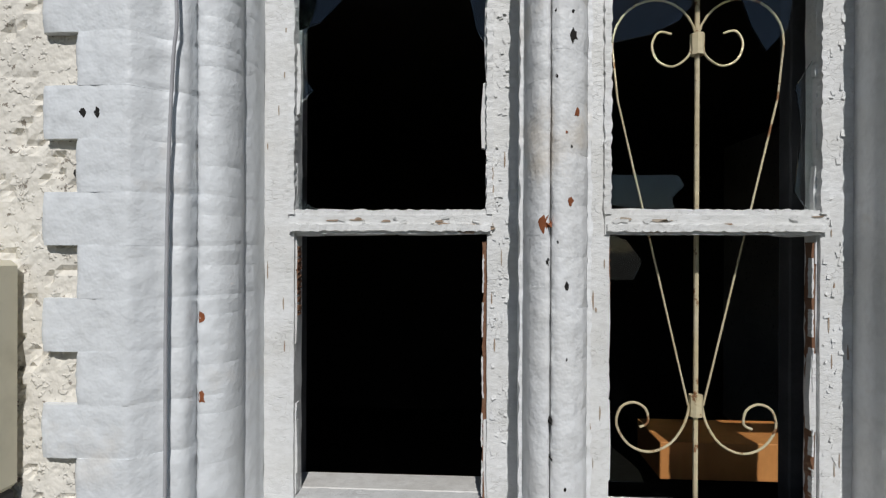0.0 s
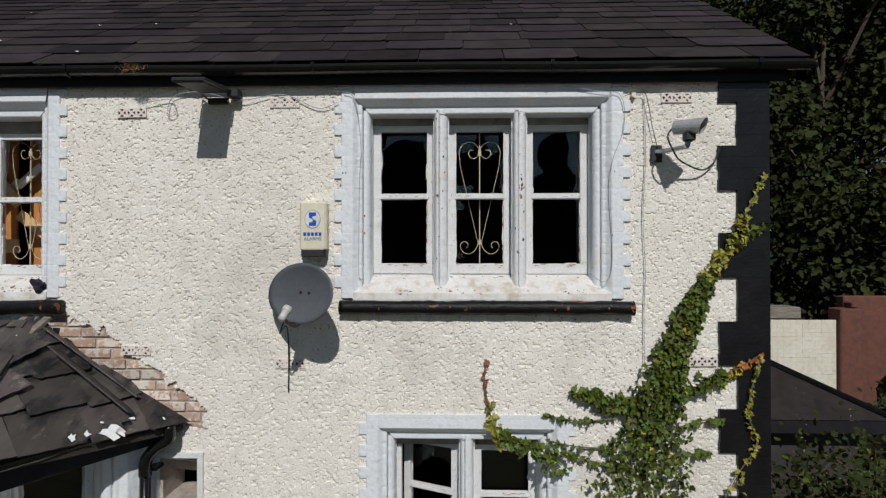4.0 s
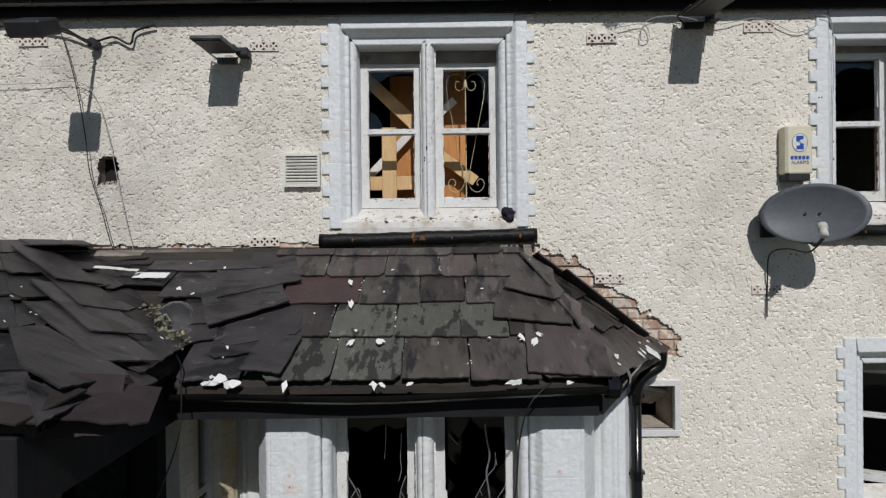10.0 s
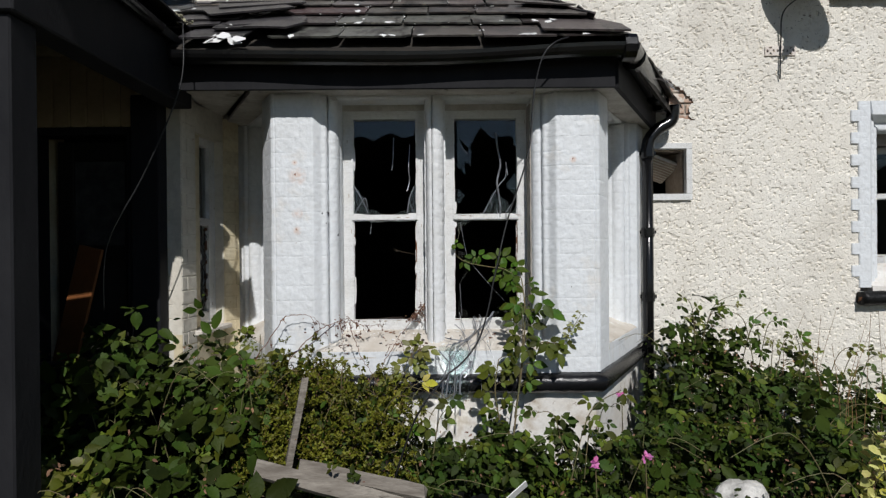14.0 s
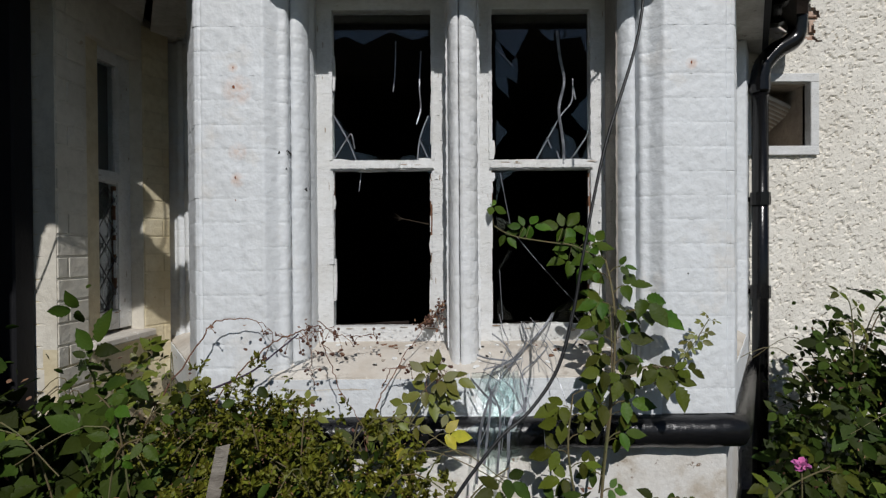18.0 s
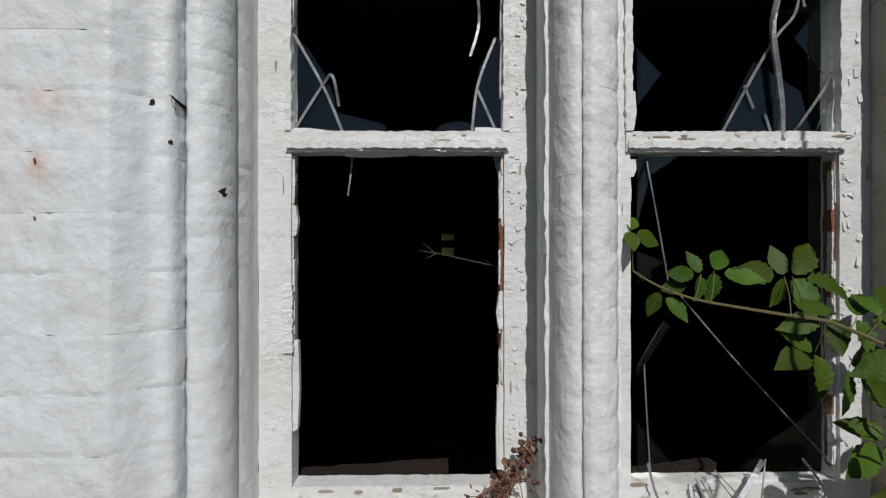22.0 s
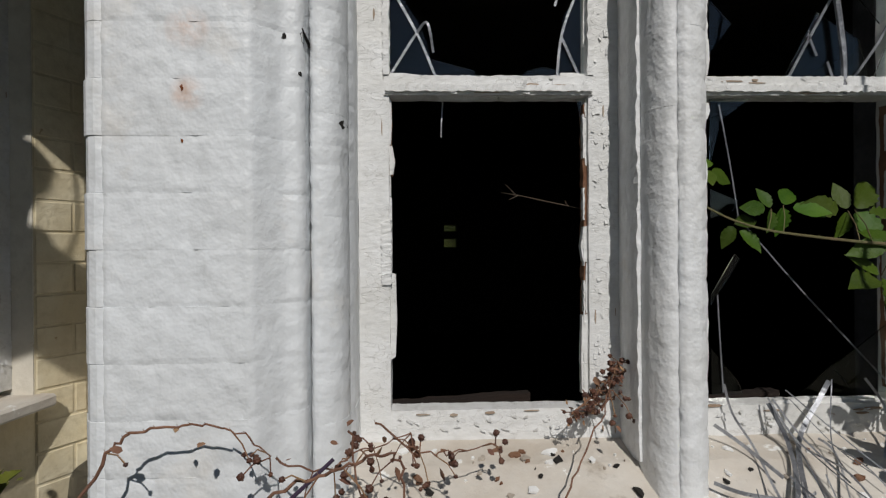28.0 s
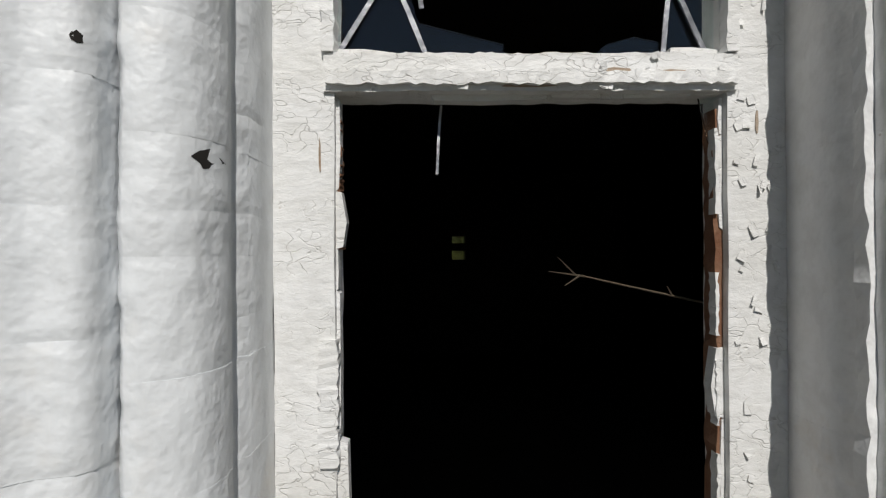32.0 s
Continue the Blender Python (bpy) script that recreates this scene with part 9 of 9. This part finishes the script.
ND = np.stack([np.cos(NA), np.zeros(len(NP)), np.sin(NA)], -1)
ND = unit(ND - (ND * NN).sum(1, keepdims=True) * NN)
trifoliate("window_foliage", cane, NP, ND, NN, np.array([n_[4] * 1.42 for n_ in nodes_]), M_CANELEAF)
sprig(cane, [(-2.91, -0.98, 1.36), (-2.88, -1.0, 1.44), (-2.83, -1.02, 1.44)], 0.003, 0, M_CANELEAF, 0.062, M_STEM, 8, True, "upper_foliage")
sprig(cane, [(-2.93, -1.03, 1.20), (-2.86, -1.04, 1.27), (-2.80, -1.05, 1.28), (-2.74, -1.05, 1.27)], 0.003, 0, M_BRAMBLE, 0.050, M_STEM, 22, True, "lower_foliage")
sprig(cane, [(-2.80, -1.02, 1.22), (-2.74, -1.02, 1.27), (-2.68, -1.02, 1.34), (-2.63, -1.02, 1.42)], 0.002, 0, M_BRAMBLE2, 0.020, M_STEM, 40, True, "side_foliage")
sprig(cane, [(-3.06, -1.08, 0.90), (-3.08, -1.08, 1.05), (-3.06, -1.06, 1.20)], 0.004, 0, M_BRAMBLE, 0.050, M_STEM, 22, True, "low_foliage")
c2 = empty("bramble_shoot", "bramble shoot with yellowing leaves under the window", "bramble")
sprig(c2, [(-3.66, -1.10, 0.70), (-3.62, -1.08, 0.98), (-3.56, -1.07, 1.10), (-3.49, -1.06, 1.20), (-3.45, -1.05, 1.26)], 0.0035, 0, M_BRAMBLE2, 0.040, M_STEM, 24, True)
sprig(c2, [(-3.56, -1.08, 1.10), (-3.52, -1.07, 1.20), (-3.47, -1.06, 1.25), (-3.44, -1.05, 1.25)], 0.002, 0, M_BRAMBLE2, 0.040, M_STEM, 18, False, "upper_foliage")
sprig(c2, [(-3.50, -1.06, 1.20), (-3.44, -1.06, 1.21), (-3.41, -1.06, 1.18)], 0.002, 0, M_BRAMBLE2, 0.038, M_STEM, 10, False, "side_foliage")
sprig(c2, [(-3.60, -1.08, 1.04), (-3.61, -1.09, 1.12), (-3.63, -1.10, 1.13)], 0.002, 0, M_BRAMBLE2, 0.040, M_STEM, 8, False, "low_foliage")
sprig(c2, [(-3.53, -1.08, 0.98), (-3.50, -1.10, 1.07), (-3.47, -1.10, 1.09)], 0.003, 0, M_YELLOW, 0.050, M_STEM, 7, False, "yellow_foliage")
sprig(c2, [(-3.66, -1.09, 0.85), (-3.68, -1.10, 1.02), (-3.70, -1.10, 1.08)], 0.003, 0, M_BRAMBLE, 0.048, M_STEM, 14, False, "foot_foliage")
c3 = empty("twig", "thin leafless twig inside the dark window", "twig")
bm = bmesh.new()
tube(bm, smooth_line([(-3.44, -0.66, 1.717), (-3.53, -0.65, 1.737), (-3.59, -0.645, 1.751)], 4), 0.0015, 5, 0.0009)
for a, b in (((-3.60, -0.645, 1.753), (-3.622, -0.66, 1.772)), ((-3.59, -0.645, 1.751), (-3.63, -0.65, 1.757)), ((-3.595, -0.646, 1.752), (-3.615, -0.66, 1.742)), ((-3.50, -0.653, 1.731), (-3.508, -0.66, 1.741))):
    tube(bm, [a, b], 0.0013, 4, 0.0003)
part("stem", bm, M_BARK, c3)

# dried stems with withered berries along the sill
dry = empty("dried_bramble", "dried brown bramble stems with withered berries", "dried bramble")
dpaths = ([(-4.30, -1.04, 1.20), (-4.189, -1.015, 1.371), (-4.155, -1.010, 1.416), (-4.113, -1.005, 1.428), (-4.055, -1.000, 1.428), (-4.012, -0.995, 1.412), (-3.976, -0.990, 1.381)],
          [(-4.14, -1.06, 1.12), (-4.120, -1.050, 1.206), (-4.030, -1.055, 1.300), (-3.941, -1.060, 1.372), (-3.889, -1.065, 1.393), (-3.845, -1.070, 1.410), (-3.812, -1.075, 1.410), (-3.800, -1.080, 1.358), (-3.772, -1.085, 1.282), (-3.737, -1.090, 1.201), (-3.690, -1.095, 1.128), (-3.66, -1.11, 0.98)],
          [(-3.665, -1.12, 0.95), (-3.670, -1.120, 1.092), (-3.658, -1.065, 1.151), (-3.632, -1.010, 1.207), (-3.592, -0.955, 1.267), (-3.556, -0.900, 1.319), (-3.496, -0.845, 1.389), (-3.460, -0.790, 1.433)],
          [(-3.632, -1.03, 1.22), (-3.608, -1.030, 1.272), (-3.548, -1.020, 1.277), (-3.486, -1.010, 1.275), (-3.453, -1.000, 1.285)],
          [(-3.848, -0.960, 1.412), (-3.784, -0.940, 1.366), (-3.737, -0.920, 1.356), (-3.679, -0.900, 1.360)], [(-3.971, -1.000, 1.381), (-3.902, -0.980, 1.360), (-3.869, -0.960, 1.375), (-3.801, -0.940, 1.391)],
          [(-3.878, -0.980, 1.412), (-3.868, -0.987, 1.368), (-3.858, -0.993, 1.298), (-3.860, -1.000, 1.253)], [(-3.496, -0.845, 1.389), (-3.47, -0.80, 1.41), (-3.455, -0.78, 1.39)], [(-3.50, -1.04, 1.20), (-3.49, -1.03, 1.26), (-3.44, -1.03, 1.27)])
BERRY = []
for k_ in range(4):
    bm = bmesh.new()
    bmesh.ops.create_icosphere(bm, subdivisions=3, radius=0.0062)
    seeds_ = [Vector((math.sin(p_) * math.cos(j * 2.4), math.sin(p_) * math.sin(j * 2.4), math.cos(p_))) for j, p_ in ((j, math.acos(1 - 2 * (j + 0.5) / 16)) for j in range(16))]
    for v in bm.verts:
        n_ = v.co.normalized()
        d_ = max(n_.dot(s_) for s_ in seeds_)
        v.co = n_ * 0.0062 * (0.62 + 0.38 * max(0.0, min(1.0, (d_ - 0.84) / 0.14)) + 0.22 * noise.noise(n_ * 1.6 + Vector((k_ * 3.1, 0, 0))))
    BERRY.append(mesh_of("berry", bm, M_BERRY, True))
for k_, pts in enumerate(dpaths):
    line_ = smooth_line(pts, 6)
    bm = bmesh.new()
    line_ = [p + Vector((U(-.004, .004), U(-.004, .004), U(-.004, .004))) for p in line_]
    tube(bm, line_, 0.0026 if k_ in (0, 1, 2) else 0.0016, 6, 0.0009)
    for p in line_[::2]:
        tube(bm, [p, p + Vector((U(-.5, .5), -0.4, U(0.2, 1))).normalized() * 0.006], 0.0007, 4, 0.0002)
    tips, twigs = [], bmesh.new()
    for i, p in enumerate(line_[4::2]):
        for _ in range(rnd.choice((0, 0, 0, 1, 1)) + (1 if k_ > 2 and i % 2 else 0) + (1 if i > len(line_) / 2 - 4 else 0) if k_ not in (1, 2) or abs(p.z - 1.40) < 0.06 else 0):
            tip = p + Vector((U(-.034, .034), U(-.02, .02), U(-.050, .022)))
            tube(twigs, [p, p.lerp(tip, 0.6) + Vector((0, 0, 0.006)), tip], 0.0010, 4)
            tips.append(tip)
            for _k in range(rnd.choice((0, 0, 1, 3))):
                tips.append(tip + Vector((U(-.011, .011), U(-.008, .008), U(-.011, .011))))
    stem = part("stem", bm, M_DRY, dry)
    tagged(part("twig", twigs, M_DRY, stem), kind="stuff")
    for tip in tips:
        ob = part("berry", rnd.choice(BERRY), None, stem)
        ob.matrix_basis = Matrix.Translation(tip) @ pose(0, 0, 0, U(0, 360), U(0, 360), 0) @ Matrix.Scale(U(0.45, 1.0), 4)
# a crowded head of dried berries lodged beside the mullion
head_ = bmesh.new()
core = smooth_line([(-3.535, -0.80, 1.372), (-3.50, -0.785, 1.392), (-3.468, -0.778, 1.418), (-3.446, -0.775, 1.452)], 8)
tube(head_, core, 0.0016, 5, 0.001)
tips = []
for p in core:
    for _k in range(2):
        tip = p + Vector((U(-.017, .020), U(-.012, .008), U(-.020, .016)))
        tube(head_, [p, tip], 0.0008, 4)
        tips.append(tip)
head_ = part("berry_head", head_, M_DRY, dry, "crowded head of dried brown berries")
for tip in tips:
    ob = part("berry", rnd.choice(BERRY), None, head_)
    ob.matrix_basis = Matrix.Translation(tip) @ pose(0, 0, 0, U(0, 360), U(0, 360), 0) @ Matrix.Scale(U(0.45, 0.95), 4)
leaves("sepal", head_, np.array(tips + tips) + NR.normal(0, 0.005, (2 * len(tips), 3)), FRONT, 0.009, M_DRY, LEAF, 1.0, 0.3, 0.6)
P = np.array([Vector(p) for pts in dpaths for p in smooth_line(pts, 4)[::3]]) + NR.normal(0, 0.02, (len([1 for pts in dpaths for p in smooth_line(pts, 4)[::3]]), 3))
leaves("withered_leaf", dry, P[::2], FRONT, 0.017, M_DRY, LEAF, 0.9, 0.6, 0.7)
bm = bmesh.new()
tube(bm, smooth_line([(-4.25, -1.13, 1.16), (-4.142, -1.100, 1.227), (-4.075, -1.073, 1.254), (-4.022, -1.045, 1.277), (-3.963, -1.018, 1.325), (-3.898, -0.990, 1.378)], 5), 0.0036, 8, 0.0026)
part("purple_stem", bm, mat("dark_purple_stem", (0.05, 0.03, 0.06), None, 20, 0.5, 0.1), dry, "dark purple old cane")
# dry stalks by the wall
ds = empty("dry_stalks", "tall dry grass stalks at the foot of the wall", "dry grass")
for i in range(22):
    x, y = U(-1.3, -0.3), U(-1.1, -0.4)
    bm = bmesh.new()
    tube(bm, smooth_line([(x, y, GZ), (x + U(-.05, .05), y, 0.9), (x + U(-.12, .12), y - .03, U(1.1, 1.45))], 4), 0.0025, 4, 0.001)
    part("stalk", bm, M_DRYGRASS, ds)

# planks and sack lying in the bushes
def plank_at(a, b, w, t, mt, label, roll=0.0, point=False):
    a, b = Vector(a), Vector(b)
    d = b - a
    bm = bmesh.new()
    nseg = 10
    rows = []
    for i in range(nseg + 1):
        rows.append([bm.verts.new((d.length * i / nseg + (U(-.012, .012) if i in (0, nseg) else 0), s * w / 2 * (1 if not point or i < nseg - 2 or s < 0 else (0.75, 0.2, -0.7)[i - nseg + 2]) + U(-.0015, .0015), q * t / 2 + U(-.001, .001))) for s, q in ((-1, -1), (1, -1), (1, 1), (-1, 1))])
    for r, s in zip(rows, rows[1:]):
        for i in range(4):
            bm.faces.new((r[i], r[(i + 1) % 4], s[(i + 1) % 4], s[i]))
    bm.faces.new(rows[0])
    bm.faces.new(rows[-1][::-1])
    bmesh.ops.bevel(bm, geom=[e for e in bm.edges if e.calc_face_angle(0) > 1.0], offset=0.002, segments=1, affect="EDGES")
    ob = part("plank", bm, mt)
    x = d.normalized()
    y = x.cross(Vector((0, 0, 1))).normalized() if abs(x.z) < 0.95 else Vector((0, 1, 0))
    m_ = Matrix((x, y, x.cross(y))).transposed().to_4x4()
    ob.matrix_basis = Matrix.Translation(a) @ m_ @ pose(0, 0, 0, roll, 0, 0)
    return tagged(ob, label, "plank", "planks in the bushes")


plank_at((-4.00, -1.555, 0.800), (-3.928, -1.445, 1.212), 0.056, 0.028, M_OLDWOOD, "grey weathered pointed board sticking up out of the bush", 12, True)
plank_at((-4.08, -1.68, 0.915), (-3.44, -1.74, 0.768), 0.062, 0.03, M_OLDWOOD, "grey weathered plank lying across the brambles", 45)
plank_at((-3.93, -1.60, 0.885), (-3.42, -1.64, 0.79), 0.06, 0.025, M_OLDWOOD, "split grey plank behind another plank", 30)
bm = bmesh.new()
bmesh.ops.create_icosphere(bm, subdivisions=4, radius=0.12)
for v in bm.verts:
    v.co = Vector((v.co.x * 1.0, v.co.y * 0.75, v.co.z * 0.75)) * (1 + 0.30 * noise.noise(v.co * 11) + 0.12 * noise.noise(v.co * 31))
bm.transform(pose(-2.15, -1.66, 0.745, 10, 0, 30))
tagged(part("sack", bm, M_BAG, smooth=True), "crumpled dirty white plastic sack in the weeds", "sack")
bm = bmesh.new()
box(bm, -0.05, 0.05, -0.002, 0.002, -0.02, 0.02, pose(-3.06, -1.70, 0.82, 30, -32, 20))
tagged(part("scrap", bm, M_FLAKE), "white paper scrap caught in the weeds", "scrap")

# ---- behind the house corner ----


def tree(name, label, x, y, hgt, rad, n_, seed):
    t_ = empty(name, label, "tree", "trees behind the house")
    q = random.Random(seed)
    bm = bmesh.new()
    tube(bm, smooth_line([(x, y, GZ - 0.1), (x + 0.1, y, hgt * 0.25), (x - 0.1, y + 0.1, hgt * 0.5), (x, y, hgt * 0.85)], 4), 0.16, 9, 0.04)
    trunk = part("trunk", bm, M_BARK, t_)
    clumps = []
    for i in range(64):
        a, z = q.uniform(0, math.tau), q.uniform(0.16, 1.0) * hgt
        rr = rad * math.sqrt(max(0.05, 1 - ((z / hgt - 0.5) / 0.56) ** 2)) * q.uniform(0.2, 1.0)
        clumps.append((x + rr * math.cos(a), y + rr * math.sin(a), z, q.uniform(0.6, 1.25)))
        if i % 4 == 0:
            bm = bmesh.new()
            tube(bm, [(x, y, z * 0.7), (x + rr * 0.5 * math.cos(a), y + rr * 0.5 * math.sin(a), z * 0.88), clumps[-1][:3]], 0.06, 5, 0.015)
            part("limb", bm, M_BARK, trunk)
    C = np.array(clumps)
    k_ = NR.integers(0, len(C), n_)
    v = NR.normal(0, 1, (n_, 3))
    v /= np.linalg.norm(v, axis=1, keepdims=True)
    P = C[k_, :3] + v * (C[k_, 3:4] * NR.uniform(0.6, 1.1, (n_, 1)))
    leaves("crown", t_, P, v * 0.6 + np.array([0, -0.3, 0.5]), 0.155, M_TREE, LEAF, 0.7, 0.6, 1.0)


for i, (x, y, hgt, rad) in enumerate(((9.2, 9.5, 11.5, 3.3), (12.8, 13.0, 13.0, 4.0), (7.4, 13.5, 12.5, 3.6), (15.5, 9.5, 11.0, 3.6), (11.0, 18.0, 14, 4.5))):
    tree("tree", "dark green leafy tree behind the house corner", x, y, hgt, rad, 27000, 40 + i)
far_wall = empty("garden_wall", "whitewashed and red brick garden wall behind the house", "garden wall", kind="structure")
bm = bmesh.new()
box(bm, 5.2, 7.02, 6.005, 6.22, GZ - 0.1, 2.68)
part("core", bm, M_WHITEBRICKFAR, far_wall)
z, row = 1.3, 0
while z < 2.66:
    x = 5.2 + (0.11 if row % 2 else 0)
    while x < 7.0:
        bm = bmesh.new()
        box(bm, x + 0.0015, min(x + 0.2215, 7.015), 6.0, 6.03, z + 0.0015, z + 0.0735)
        part("brick", bm, M_WHITEBRICKFAR, far_wall)
        x += 0.223
    z += 0.075
    row += 1
for a in ((7.03, 7.42, 5.9, 6.25, GZ - 0.1, 2.93), (7.43, 12.0, 6.4, 6.6, GZ - 0.1, 3.12), (7.30, 7.41, 6.0, 6.24, 2.935, 3.04), (5.6, 6.6, 6.3, 6.8, 2.70, 2.92)):
    bm = bmesh.new()
    box(bm, *a)
    part("pier", bevelled(bm, 0.02), M_BRICKWALL if a[0] > 6 else M_OLDWOOD, far_wall, "red brick pier")
shed = empty("outbuilding", "low outbuilding with a dark hipped felt roof", "outbuilding")
bm = bmesh.new()
box(bm, 2.9, 5.35, 3.2, 5.2, GZ - 0.1, 1.74)
part("wall", bm, M_DARK, shed)
bm = bmesh.new()
e_ = [bm.verts.new(p) for p in ((2.6, 2.95, 1.86), (5.62, 2.95, 1.86), (5.62, 5.4, 1.86), (2.6, 5.4, 1.86))]
r0, r1 = bm.verts.new((3.4, 4.15, 2.72)), bm.verts.new((3.9, 4.15, 2.72))
for f in ((e_[0], e_[1], r1, r0), (e_[1], e_[2], r1), (e_[2], e_[3], r0, r1), (e_[3], e_[0], r0), tuple(e_[::-1])):
    bm.faces.new(f)
part("roof", bm, M_SLATE, shed, "dark felt hipped roof")
bm = bmesh.new()
box(bm, 2.62, 5.60, 2.93, 2.96, 1.70, 1.85)
box(bm, 5.59, 5.62, 2.96, 5.4, 1.70, 1.85)
part("fascia", bm, M_BLACKTIMBER, shed)
bm = bmesh.new()
tube(bm, [(3.9, 4.15, 2.74), (5.62, 2.95, 1.88)], 0.04, 6)
part("hip", bm, M_GUTTER, shed)
for i, (x, y, z, s_, mt, lb, ct) in enumerate(((7.9, 5.2, 1.9, 0.28, M_BLUE, "blue plastic crate on the rubbish heap", "crate"), (8.5, 5.3, 2.25, 0.38, M_FLAKE, "white rubbish bag on the heap", "rubbish bag"), (8.2, 5.0, 1.62, 0.35, M_BRICKWALL, "red clay tiles piled behind the house", "tile pile"), (8.9, 5.2, 1.8, 0.4, M_BAG, "pale rubbish bag on the heap", "rubbish bag"), (9.4, 5.4, 2.2, 0.4, M_FLAKE, "white rubbish bag on the heap", "rubbish bag"))):
    bm = bmesh.new()
    bmesh.ops.create_icosphere(bm, subdivisions=3, radius=s_)
    for v in bm.verts:
        v.co *= 1 + 0.35 * noise.noise(v.co * 4 + Vector((i, 0, 0)))
        v.co.z *= 0.6
    bm.transform(pose(x, y, z))
    tagged(part(ct.replace(" ", "_"), bm, mt), lb, ct)
bm = bmesh.new()
bmesh.ops.create_grid(bm, x_segments=24, y_segments=16, size=1)
for v in bm.verts:
    r_ = max(0, 1 - v.co.x ** 2) * max(0, 1 - v.co.y ** 2)
    v.co = Vector((8.8 + v.co.x * 1.8, 5.2 + v.co.y * 0.9, GZ - 0.05 + 1.6 * r_ ** 0.5 + 0.12 * noise.noise(v.co * 5)))
tagged(part("rubbish_heap", bm, M_GROUND), "heap of soil and rubbish behind the house", "rubbish heap")
# added backdrop: blocks the sky behind the two small far panes
bush("hedge", "dark green hedge added behind the house to dim the far panes", [((-3.4, 8.2, 1.8, 0.6, 4.4, 0.4), 1.0)], 1800, 0.16, M_TREE, M_BRAMBLE, 0.3, stems=4, seed=21, trio=False)
bush("garden_bush", "dark green large-leaved bush beside the outbuilding", [((3.35, 0.9, 0.75, 0.6, 2.15, 0.4), 0.6), ((4.3, 1.6, 0.8, 0.6, 2.0, 0.4), 0.4)], 5200, 0.062, M_TREE, M_BRAMBLE, 0.30, stems=8, seed=15, trio=False)
bush("garden_bush", "dark green shrubbery behind the outbuilding", [((7.0, 4.6, 0.9, 0.6, 1.75, 0.4), 0.5), ((6.2, 3.2, 0.7, 0.6, 1.7, 0.4), 0.5)], 1500, 0.10, M_TREE, M_BRAMBLE, 0.3, stems=8, seed=17, trio=False)
